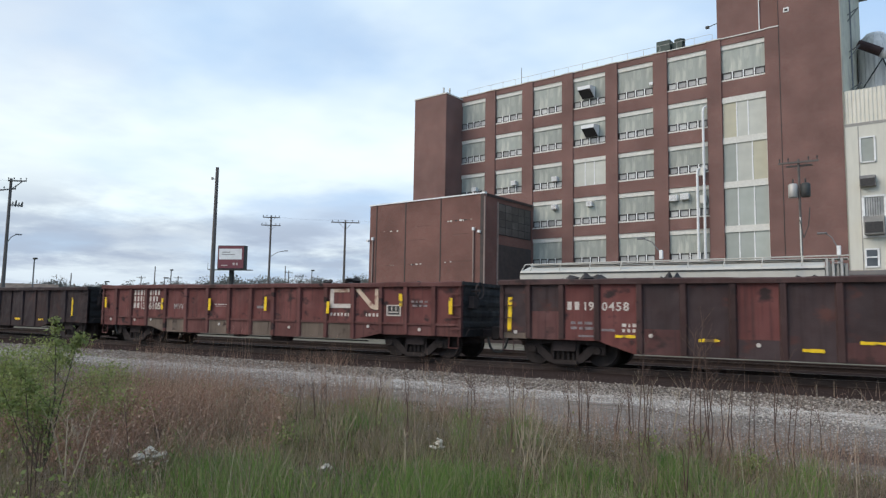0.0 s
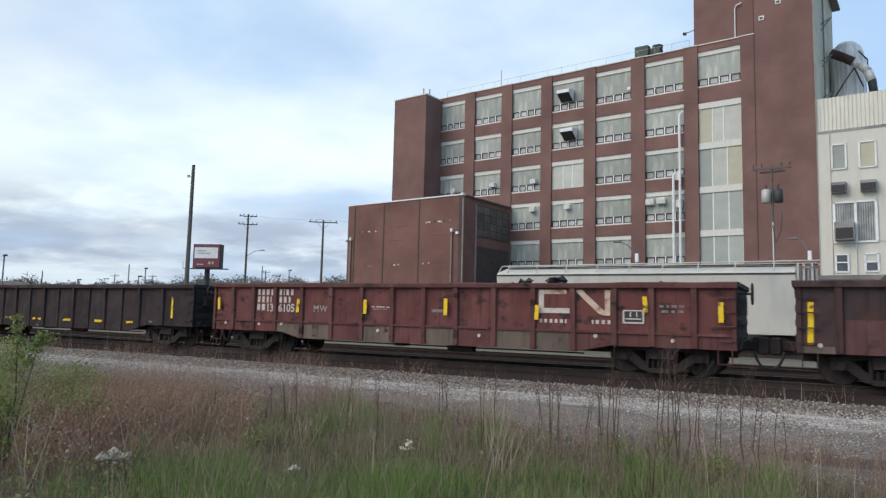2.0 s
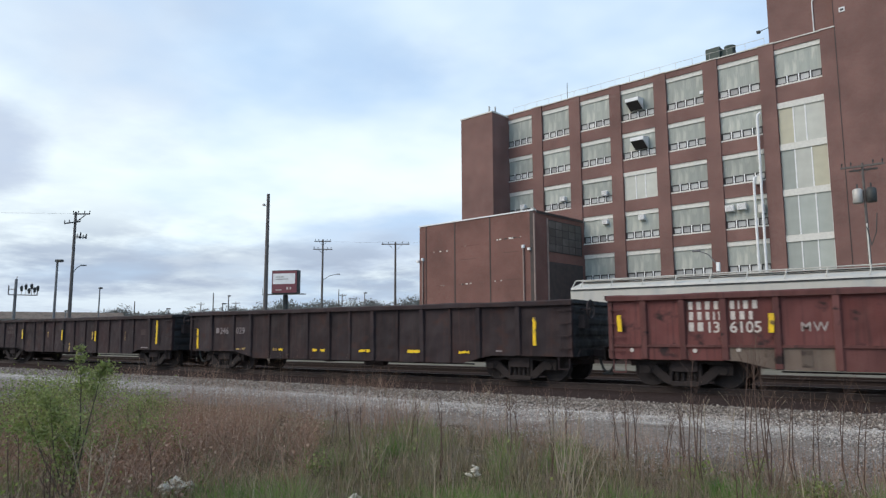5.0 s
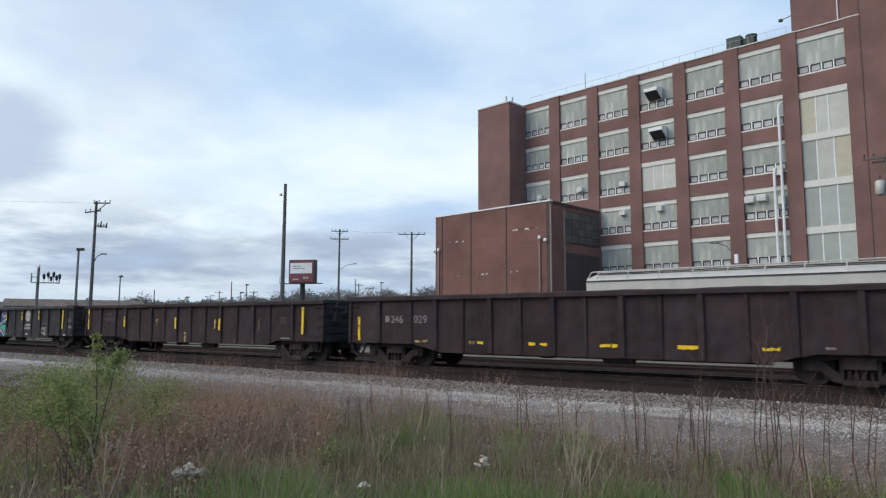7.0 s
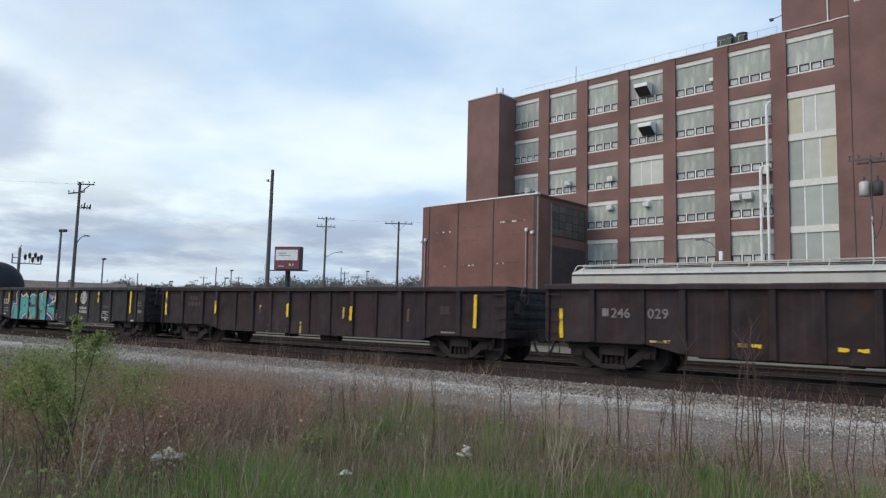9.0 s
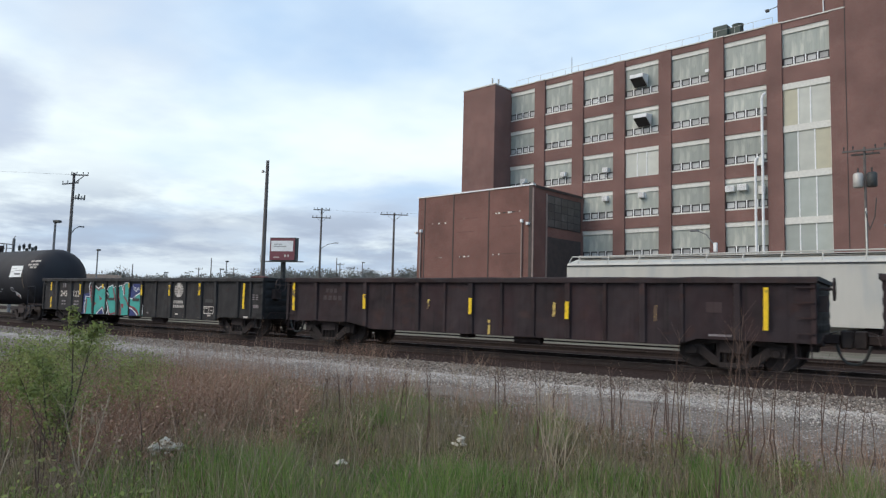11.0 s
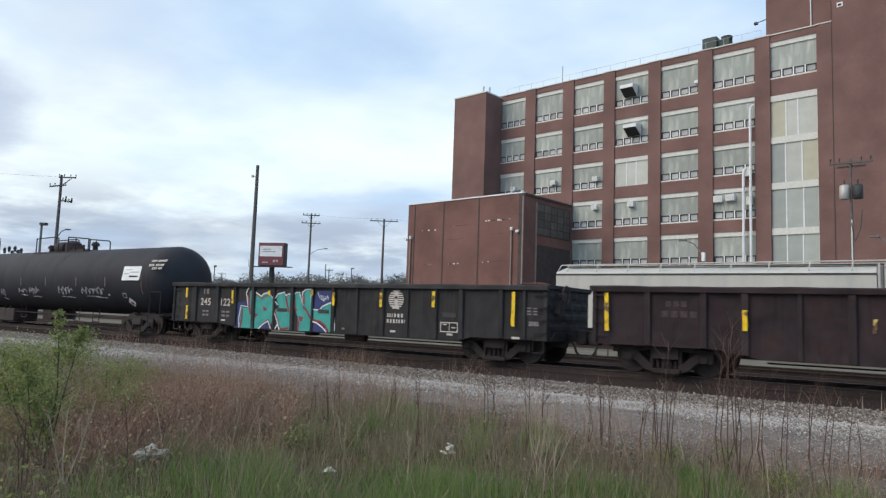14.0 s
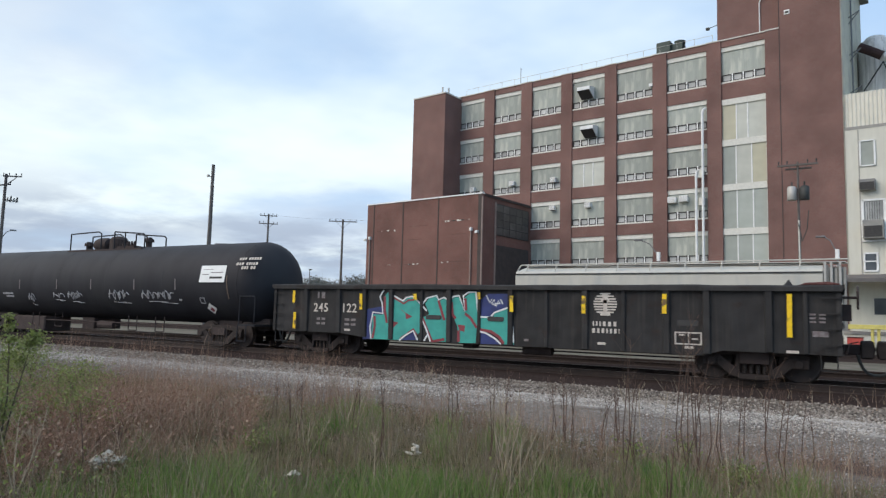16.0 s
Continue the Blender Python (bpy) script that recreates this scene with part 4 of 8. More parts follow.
def build_block():
    b = thing("brick_annex", "low windowless red-brick annex with a pale roof edge", "building", at=SITE)
    x0, x1, y0, y1, top = -54.15, -38.25, 55.8, 64.98, 13.85
    part("wall", Shape().box(x0, x1, y0, y1, 0, top), BRICK_BLOCK, b)
    part("coping", Shape().box(x0 - 0.06, x1 + 0.02, y0 - 0.08, y0 + 0.35, top, top + 0.13), WHITE_PAINT, b, "pale metal roof edge")
    part("roof", Shape().box(x0, x1, y0 + 0.36, y1, top, top + 0.08), TAR, b)
    for u in (-53.1, -48.75, -43.85):
        part("joint", Shape().box(u - 0.06, u + 0.06, y0 - 0.04, y0 + 0.02, 0, top), BROWN_DOOR, b, "dark expansion joint")
    for u, top2 in ((-39.55, 10.2), (-53.55, 9.95)):
        p = part("rainwater_pipe", Shape().rod((u, y0 - 0.12, 0), (u, y0 - 0.12, top2), 0.085), PIPE_BROWN, b, "dull brown pipe with a pale box head")
        part("box_head", Shape().box(u - 0.1, u + 0.16, y0 - 0.3, y0, top2 - 0.05, top2 + 0.28), WHITE_PAINT, p, bevel=0.03)
    part("wall_lamp", Shape().box(-38.95, -38.65, y0 - 0.3, y0, 9.9, 10.15), WHITE_PAINT, b)
    part("wall_lamp", Shape().box(-54.4, -54.1, y0 - 0.3, y0, 9.75, 10.0), WHITE_PAINT, b)
    part("corner_strip", Shape().box(-38.75, -38.3, y0 - 0.06, y0 + 0.02, 0, top), BROWN_DOOR, b, "dark corner strip")
    part("corner_pipe", Shape().rod((-38.2, y0 - 0.1, 0), (-38.2, y0 - 0.1, top - 0.3), 0.085), PIPE_BROWN, b, "dull brown pipe at the corner")
    rng = random.Random(3)
    for u, z, w, pale in ((-52.6, 10.75, 2.6, 0.25), (-47.9, 11.05, 2.6, 0.1), (-48.2, 9.6, 2.4, 0.0), (-43.4, 11.3, 3.4, 0.6), (-51.6, 6.95, 1.3, 0.6), (-48.4, 6.95, 1.9, 0.6), (-43.3, 7.05, 0.8, 0.7), (-42.4, 7.1, 2.6, 0.0), (-42.2, 9.9, 2.0, 0.0)):
        part("old_beam_mark", Shape().box(u, u + w, y0 - 0.008, y0 + 0.01, z, z + 0.035), RUST_MARK, b, "faint scar of a removed canopy")
        for _ in range(int(w * 5 * pale)):
            a = u + rng.random() * w
            part("mortar_patch", Shape().box(a, a + rng.uniform(0.06, 0.3), y0 - 0.014, y0 + 0.01, z - rng.uniform(-0.02, 0.08), z + rng.uniform(0.05, 0.13)), rng.choice((PIPE_BROWN, CONCRETE, CONCRETE, SASH)), b)
    for u, w in ((-39.6, 0.5), (-38.95, 0.35), (-40.2, 0.25)):
        part("roof_clutter", Shape().box(u, u + w, y0 + 0.4, y0 + 0.8, top + 0.08, top + 0.4), rng.choice((DARK_METAL, GALV)), b, bevel=0.03)
    part("side_roof_edge", Shape().box(x1, x1 + 0.1, y0 + 0.36, y1, top - 0.2, top + 0.06), BROWN_DOOR, b, "dark roof edge")
    part("frame_strip", Shape().box(x1, x1 + 0.1, y0 + 2.2, y0 + 2.38, 0, 13.3), PIPE_BROWN, b, "pale frame strip beside the door")
    # shaded side with a broad many-paned window over a loading door
    lv = part("side_window", Shape().box(x1, x1 + 0.05, y0 + 2.4, y1 - 0.3, 9.9, 13.2), SASH, b, "broad dark many-paned window")
    for i in range(5):
        for k in range(4):
            u, z = y0 + 2.5 + i * 1.26, 10.0 + k * 0.8
            part("pane", Shape().box(x1 + 0.045, x1 + 0.07, u, u + 1.16, z, z + 0.72), DIM_PANES, lv)
    part("side_door", Shape().box(x1, x1 + 0.08, y0 + 2.4, y1 - 0.3, 0, 8.9), BROWN_DOOR, b, "dark brown loading door")


def build_grey_building():
    b = thing("plastered_wing", "pale grey plastered factory wing with small windows", "building", at=SITE)
    x0, x1, y0, top = -7.9, 26.0, 65.1, 18.0
    part("wall", Shape().box(x0, x1, y0, 82, 0, top), STUCCO, b)
    part("roof", Shape().box(x0, x1, y0 + 0.3, 82, top, top + 0.06), TAR, b)
    part("roof_edge", Shape().box(-2.5, x1, y0 - 0.08, y0 + 0.3, top - 0.12, top + 0.1), GALV, b)
    box = part("metal_box", Shape().box(x0, -2.5, y0 + 0.2, 74, top, 21.1), CORRUGATED, b, "ribbed pale metal hoist house")
    part("front_sheet", ribbed_sheet(5.4, 18.0, 21.1, 0.0, 0.3, 0.06), CORRUGATED, box, at=(x0, y0 + 0.15, 0))
    part("sheet_trim", Shape().box(x0, -2.4, y0 - 0.02, y0 + 0.1, 17.95, 18.2), STUCCO_SIDE, box)
    for u in (-6.95, -2.6, 2.72, 8.0, 13.3):
        part("joint", Shape().box(u - 0.035, u + 0.035, y0 - 0.03, y0 + 0.02, 5.8, top - 0.1), STUCCO_SIDE, b, "vertical wall joint")
    for x, z, x2, z2, kind in ((-6.9, 14.75, -5.75, 16.95, 0), (-4.9, 14.7, -3.62, 16.95, 1)):
        w = part("window", Shape().box(x, x2, y0 - 0.03, y0 + 0.02, z, z2), PANEL_CREAM if kind else PANEL_GREY, b, "narrow blanked window")
        part("frame", Shape().box(x, x + 0.13, y0 - 0.1, y0 - 0.03, z, z2).box(x2 - 0.13, x2, y0 - 0.1, y0 - 0.03, z, z2).box(x, x2, y0 - 0.1, y0 - 0.03, z, z + 0.1).box(x, x2, y0 - 0.1, y0 - 0.03, z2 - 0.1, z2), WHITE_PAINT, w)
    for x in (-6.95, -4.83):
        h = part("vent", Shape().box(x, x + 1.15, y0 - 0.6, y0, 12.7, 13.6), STUCCO_SIDE, b, "dark square vent hood", bevel=0.03)
        part("vent_mouth", Shape().box(x + 0.06, x + 1.09, y0 - 0.63, y0 - 0.6, 12.75, 13.35), SASH, h)
    w = part("window", Shape().box(-6.9, -3.7, y0 - 0.04, y0 + 0.02, 8.6, 12.0), PANE, b, "wide double window with wire glass")
    f = Shape()
    for u in (-6.9, -5.35, -3.9):
        f.box(u, u + 0.2, y0 - 0.12, y0 - 0.04, 8.6, 12.0)
    f.box(-6.9, -3.7, y0 - 0.12, y0 - 0.04, 8.5, 8.65).box(-6.9, -3.7, y0 - 0.12, y0 - 0.04, 11.85, 12.0)
    part("frame", f, WHITE_PAINT, w)
    g = Shape()
    for i in range(7):
        u = -5.05 + i * 0.17
        g.box(u, u + 0.03, y0 - 0.06, y0 - 0.04, 8.65, 11.85)
        g.box(u - 1.6, u - 1.57, y0 - 0.06, y0 - 0.04, 10.2, 11.85)
    part("glazing_bar", g, SASH, w)
    a = part("air_duct", Shape().box(-6.75, -5.3, y0 - 0.9, y0 - 0.12, 8.7, 10.2), STUCCO_SIDE, w, "grey boxed air intake", bevel=0.03)
    part("intake", Shape().box(-6.65, -5.4, y0 - 0.93, y0 - 0.9, 8.8, 9.7), SASH, a)
    for x, x2, half in ((-6.85, -5.8, 0), (-4.75, -3.7, 1)):
        w = part("window", Shape().box(x, x2, y0 - 0.03, y0 + 0.02, 6.1, 7.6), DARK_GLASS if not half else PANEL_WHITE, b, "small sash window")
        f = Shape().box(x, x + 0.14, y0 - 0.1, y0 - 0.03, 6.1, 7.6).box(x2 - 0.14, x2, y0 - 0.1, y0 - 0.03, 6.1, 7.6).box(x, x2, y0 - 0.1, y0 - 0.03, 6.05, 6.17).box(x, x2, y0 - 0.1, y0 - 0.03, 7.5, 7.62).box(x, x2, y0 - 0.1, y0 - 0.03, 6.85, 6.95)
        part("frame", f, WHITE_PAINT, w)
        if half:
            part("pane", Shape().box(x + 0.16, x2 - 0.16, y0 - 0.05, y0 - 0.03, 6.2, 6.8), DARK_GLASS, w)
    part("downpipe", Shape().rod((-5.28, y0 - 0.08, 5.8), (-5.28, y0 - 0.08, 8.5), 0.05), CONCRETE, b)
    part("cable", Shape().path([(-3.6, y0 - 0.04, 8.6), (-1.0, y0 - 0.04, 8.15), (2.7, y0 - 0.04, 7.85), (6, y0 - 0.04, 8.0)], 0.02), GALV, b)
    # canopy over the loading dock
    can = Shape().beam([(61.2, 5.0), (65.1, 5.55), (65.1, 5.85), (61.2, 5.3)][::-1], -9.5, 26)
    part("canopy", can, CANOPY, b, "sloping dark grey dock canopy")
    for u in (-9.0, -2.0, 5.0, 12.0, 19.0):
        part("canopy_post", Shape().box(u, u + 0.2, 61.5, 61.7, 0, 5.1), STEEL_POLE, b)
    dock = part("loading_dock", Shape().box(-9.5, 26, 61.9, 65.1, 0, 1.25), CONCRETE, b, "worn concrete loading dock")
    part("dock_edge", Shape().box(-9.5, 26, 61.82, 61.9, 1.0, 1.25), STUCCO_SIDE, dock)
    part("dock_window", Shape().box(-6.2, -4.6, 65.02, 65.1, 2.6, 3.9), DARK_GLASS, b)
    part("dock_window", Shape().box(-1.4, 0.2, 65.02, 65.1, 2.6, 3.9), DARK_GLASS, b)
    # roof: long blue-grey plant housing and a steel stack
    plant = part("plant_housing", Shape().box(-1.1, 26, 67.5, 76, top, 20.95), ROOF_BLUE, b, "long blue-grey roof plant housing")
    part("louvre", Shape().box(-0.95, 0.2, 67.42, 67.5, 18.6, 20.4), PANEL_GREY, plant)
    for u in (2.6, 5.0, 7.4):
        part("seam", Shape().box(u, u + 0.08, 67.45, 67.5, top, 20.95), STUCCO_SIDE, plant)
    part("roof_cap", Shape().box(-1.2, 26, 67.4, 76.1, 20.95, 21.02), EAVE, plant)
    frame_bars = Shape()
    for u in (-0.85, -0.1):
        frame_bars.box(u, u + 0.09, 67.3, 67.4, top + 0.1, 20.6)
    for z in (18.5, 19.1, 19.7, 20.3):
        frame_bars.box(-0.95, 0.15, 67.28, 67.4, z, z + 0.1)
    part("rusty_ladder", frame_bars, OLD_BOARD, plant, "rusty ladder frame on the housing")
    part("stack", Shape().lathe([(20.9, 0.48), (24.2, 0.48), (24.22, 0.5), (24.4, 0.5)], (1.5, 69.0), "z", 24), STACK_STEEL, plant, "short bare-steel exhaust stack", smooth=True)
    part("roof_vent", Shape().lathe([(top, 0.35), (top + 0.55, 0.45), (top + 0.95, 0.3), (top + 1.05, 0.08)], (-2.0, 66.3), "z", 14), DARK_METAL, b)
    part("roof_pipe", Shape().path([(-2.3, 66.5, top), (-2.3, 66.5, 19.3), (-1.0, 67.6, 19.5)], 0.2, 8), DARK_METAL, b)


def build_guard_rail():
    g = thing("guard_rail", "yellow steel guard rail on paired posts", "guard rail", at=SITE)
    part("beam", Shape().box(-8.4, -3.2, 60.4, 60.5, 1.42, 1.76), YELLOW, g, bevel=0.02)
    for u in (-8.2, -6.05, -5.65, -3.5):
        part("post", Shape().box(u, u + 0.2, 60.5, 60.7, 0, 1.6), YELLOW, g, bevel=0.02)
    c = thing("red_crate", "small red crate beside the guard rail", "crate", at=SITE @ pose(-7.0, 60.0, 0))
    part("body", Shape().box(-0.5, 0.5, -0.3, 0.3, 0, 0.75), material("red_crate_paint", (0.5, 0.08, 0.06), (0.4, 0.06, 0.05), 0.6), c, bevel=0.03)
    part("lid", Shape().box(-0.53, 0.53, -0.33, 0.33, 0.75, 0.83), RED_RIB, c)


build_factory()
build_guard_rail()
build_block()
build_grey_building()


# ---- standing hopper car ----
def side_frame():
    """Cast truck side frame: top bar, bowed tension bar, two columns and the journal ends."""
    s = Shape()
    zc = RAIL_Z + 0.42
    s.slab([(-1.1, zc + 0.1), (-0.66, zc + 0.13), (-0.42, zc + 0.16), (0.42, zc + 0.16), (0.66, zc + 0.13), (1.1, zc + 0.1), (1.1, zc + 0.2), (0.7, zc + 0.26), (0.42, zc + 0.31), (-0.42, zc + 0.31), (-0.7, zc + 0.26), (-1.1, zc + 0.2)], 0.0, 0.1)
    for k in (-1, 1):
        s.slab([(k * 0.78, zc - 0.1), (k * 1.08, zc - 0.1), (k * 1.1, zc + 0.12), (k * 0.7, zc + 0.14)][::k], -0.03, 0.12)
        s.slab([(k * 0.3, zc - 0.36), (k * 0.5, zc - 0.31), (k * 0.84, zc - 0.02), (k * 0.7, zc + 0.14), (k * 0.3, zc - 0.2)][::k], -0.02, 0.1)
        s.box(min(k * 0.3, k * 0.38), max(k * 0.3, k * 0.38), 0.0, 0.1, zc - 0.28, zc + 0.18)
        s.rod((k * 0.89, -0.07, zc), (k * 0.89, 0.1, zc), 0.1, 0.1, 10)
    s.slab([(-0.32, zc - 0.38), (0.32, zc - 0.38), (0.36, zc - 0.26), (-0.36, zc - 0.26)], -0.05, 0.14)
    return s


def wheelset():
    s = Shape()
    for y in (-0.775, 0.635):
        a = y if y < 0 else y
        s.lathe([(a, 0.1), (a, 0.41), (a + 0.035, 0.425), (a + 0.11, 0.425), (a + 0.115, 0.455), (a + 0.14, 0.455), (a + 0.14, 0.1)], (0, 0), "y", 28)
        for r0 in (0.3,):
            s.lathe([(a - 0.012, 0.16), (a - 0.012, r0), (a + 0.01, r0)], (0, 0), "y", 20)
    s.rod((0, -1.02, 0), (0, 1.02, 0), 0.075, 0.075, 10)
    return s


FRAME_ME = side_frame().mesh("side_frame", TRUCK_STEEL, bevel=0.012)
WHEEL_ME = wheelset().mesh("wheelset", WHEEL, smooth=False)
SPRING_ME = Shape().lathe([(RAIL_Z + 0.16 + i * 0.019, 0.056 if i % 2 else 0.04) for i in range(13)], (0, 0), "z", 10).mesh("spring", SPRING_STEEL)
BOLSTER_ME = Shape().box(-0.42, 0.42, -0.62, 0.62, RAIL_Z + 0.12, RAIL_Z + 0.5).box(-0.3, 0.3, -1.13, 1.13, RAIL_Z + 0.39, RAIL_Z + 0.64).box(-0.07, 0.07, -0.2, 0.2, RAIL_Z + 0.7, RAIL_Z + 0.8).mesh("truck", UNDER)
SPINNING = []


def truck(car, x, spins=True):
    """A two-axle truck: bolster with side frames, springs and two wheelsets."""
    t = part("truck", BOLSTER_ME, None, car, "sooty two-axle freight truck", at=(x, 0, 0))
    part("side_frame", FRAME_ME, None, t, at=(0, -1.09, 0))
    part("side_frame", FRAME_ME, None, t, at=pose(0, 1.09, 0, 0, 0, 180))
    for sx in (-0.21, -0.07, 0.07, 0.21):
        part("spring", SPRING_ME, None, t, at=(sx, -1.0, 0))
    for dx in (-0.89, 0.89):
        w = part("wheelset", WHEEL_ME, None, t, at=(dx, 0, RAIL_Z + 0.42))
        if spins:
            SPINNING.append((w, dx))


def coupler(car, x, way):
    """Draft box, knuckle coupler and a drooping air hose at one end."""
    s = Shape().box(min(x, x - way * 0.7), max(x, x - way * 0.7), -0.28, 0.28, 0.95, 1.3)
    s.box(min(x, x + way * 0.42), max(x, x + way * 0.42), -0.1, 0.1, 1.02, 1.24)
    c = part("coupler", s, UNDER, car, bevel=0.02)
    k = Shape().slab([(0, -0.2), (way * 0.24, -0.2), (way * 0.28, 0.0), (way * 0.24, 0.2), (0, 0.2)][::way], -0.22, 0.22)
    part("knuckle", k, WHEEL, c, at=(x + way * 0.34, 0, 1.13), bevel=0.03)
    lever = Shape().path([(x + way * 0.06, -1.3, 1.05), (x + way * 0.12, -1.2, 1.25), (x + way * 0.12, -0.3, 1.25), (x + way * 0.3, -0.12, 1.3)], 0.014, 5)
    part("uncoupling_lever", lever, UNDER, c)
    hose = [(0.28, 1.02), (0.31, 0.88), (0.37, 0.73), (0.46, 0.63), (0.57, 0.595), (0.63, 0.6)]
    part("air_hose", Shape().path([(x + way * u, -0.32, z) for u, z in hose], 0.035, 6), DARK_METAL, c, "drooping rubber air hose")


def build_hopper():
    x0, x1 = -15.95, 0.2
    c = thing("covered_hopper_car", "standing pale grey covered hopper car with a roof walk", "rail car", at=(0, 37.5, 0))
    L = x1 - x0
    sec = [(-1.5, 1.3), (-1.5, 4.06), (-1.4, 4.2), (0, 4.55), (1.4, 4.2), (1.5, 4.06), (1.5, 1.3)]
    part("body", Shape().beam(sec[::-1], x0 + 0.1, x1 - 0.75), HOPPER_WHITE, c, "smooth pale grey side sheets")
    part("side_seam", Shape().box(x0 + 0.1, x1 - 0.75, -1.53, -1.49, 4.02, 4.1), DARK_METAL, c, "long lap seam")
    part("sill", Shape().box(x0, x1, -1.54, -1.4, 1.15, 1.42), HOPPER_WHITE, c)
    for i in range(3):
        a = x0 + 1.9 + i * 4.4
        h = Shape()
        h.v = [(a, -1.3, 1.3), (a + 4, -1.3, 1.3), (a + 4, 1.3, 1.3), (a, 1.3, 1.3), (a + 1.6, -0.5, 0.55), (a + 2.4, -0.5, 0.55), (a + 2.4, 0.5, 0.55), (a + 1.6, 0.5, 0.55)]
        h.f = [(0, 3, 2, 1), (4, 5, 6, 7), (0, 1, 5, 4), (1, 2, 6, 5), (2, 3, 7, 6), (3, 0, 4, 7)]
        part("discharge_bay", h, HOPPER_WHITE, c)
    rail = Shape()
    for y in (-1.2, 1.2):
        rail.path([(x0 + 0.05, y, 4.2), (x0 + 0.3, y, 4.6), (x1 + 0.3, y, 4.68)], 0.035, 6)
    part("roof_walk_rail", rail, HOPPER_WHITE, c, "pale edge rail of the roof walk")
    walk_deck = Shape().box(x0 + 0.3, x1 + 0.2, -0.45, 0.45, 4.6, 4.64)
    part("roof_walk", walk_deck, GALV, c)
    u = x0 + 0.7
    while u < x1:
        part("rail_stay", Shape().rod((u, -1.36, 4.22), (u + 0.06, -1.2, 4.66), 0.035, sides=5), HOPPER_WHITE, c)
        u += 1.72
    ends = Shape()
    for x in (x1 - 0.7, x1 - 0.45, x1 - 0.1):
        ends.box(x, x + 0.1, -1.5, -1.4, 1.3, 4.55)
    for i in (2, 5, 8):
        ends.box(x1 - 0.45, x1, -1.5, -1.46, 1.6 + i * 0.34, 1.64 + i * 0.34)
    part("end_ladder", ends, GALV, c, "grey end posts and ladder")
    slats = Shape()
    for i in range(5):
        slats.box(x1 - 0.6 + i * 0.17, x1 - 0.51 + i * 0.17, -1.41, -1.33, 1.42, 4.4 - 0.05 * i)
    part("end_panel", slats.box(x1 - 0.68, x1 + 0.2, -1.33, -1.27, 1.42, 4.3), STUCCO_SIDE, c, "grey upright end slats")
    part("end_sheet", Shape().box(x1 - 0.75, x1 - 0.68, -1.4, 1.4, 1.4, 4.2), STUCCO_SIDE, c)
    truck(c, x0 + 1.6, False)
    truck(c, x1 - 1.6, False)
    part("jacking_box", Shape().box(x0 + 0.3, x1 - 0.3, -0.25, 0.25, 0.95, 1.25), UNDER, c)


build_hopper()


# ---- poles, lamps, signs ----
def insulator(s, x, y, z):
    s.rod((x, y, z), (x, y, z + 0.14), 0.03, 0.03, 5).rod((x, y, z + 0.14), (x, y, z + 0.26), 0.06, 0.04, 6)


def utility_pole(x, y, top, arms, label, yaw=0.0, r=0.15):
    """A timber pole; arms are (height, half width)."""
    p = thing("utility_pole", label, "utility pole", "utility poles", at=pose(x, y, 0, 0, 0, yaw))
    part("shaft", Shape().rod((0, 0, 0), (0, 0, top), r * 1.25, r * 0.8, 10), WOOD_POLE, p)
    for z, half in arms:
        a = Shape().box(-half, half, -0.17, -0.06, z - 0.06, z + 0.06)
        a.rod((-half * 0.5, -0.1, z), (0, -0.12, z - half * 0.5), 0.02, sides=5).rod((half * 0.5, -0.1, z), (0, -0.12, z - half * 0.5), 0.02, sides=5)
        arm = part("crossarm", a, WOOD_POLE, p)
        for k in (-0.92, -0.5, 0.5, 0.92):
            ins = Shape()
            insulator(ins, k * half, -0.115, z + 0.06)
            part("insulator", ins, DARK_METAL, arm)
    return p


def arm_lamp(parent, z, reach, rise=0.5):
    s = Shape().path([(0, 0, z), (reach * 0.5, 0, z + rise * 0.75), (reach, 0, z + rise)], 0.04, 6)
    a = part("lamp_arm", s, STEEL_POLE, parent)
    part("lamp_head", Shape().box(reach - 0.1, reach + 0.45, -0.11, 0.11, z + rise - 0.05, z + rise + 0.07), STEEL_POLE, a, bevel=0.03)


def street_lamp(x, y, top, yaw, reach):
    p = thing("street_lamp", "slim street lamp with a curved arm", "street lamp", "street lamps", at=pose(x, y, 0, 0, 0, yaw))
    part("shaft", Shape().rod((0, 0, 0), (0, 0, top), 0.1, 0.07), STEEL_POLE, p)
    part("control_box", Shape().box(-0.11, 0.11, -0.11, 0.11, top - 0.35, top + 0.25), WHITE_PAINT, p, "white control box on the pole top", bevel=0.02)
    arm_lamp(p, top, reach, 1.1)


def box_light(x, y, top, size=0.7, yaw=0.0):
    p = thing("area_light", "dark steel yard light with a box head", "yard light", "yard lights", at=pose(x, y, 0, 0, 0, yaw))
    part("shaft", Shape().rod((0, 0, 0), (0, 0, top), 0.14, 0.1), STEEL_POLE, p)
    part("box_head", Shape().box(-0.15, size, -0.2, 0.2, top, top + 0.25), DARK_METAL, p, bevel=0.04)


def by_angle(az, r):
    """A place r metres off, az degrees to the left of the straight line across the track."""
    return -r * math.sin(radians(az)), r * math.cos(radians(az))


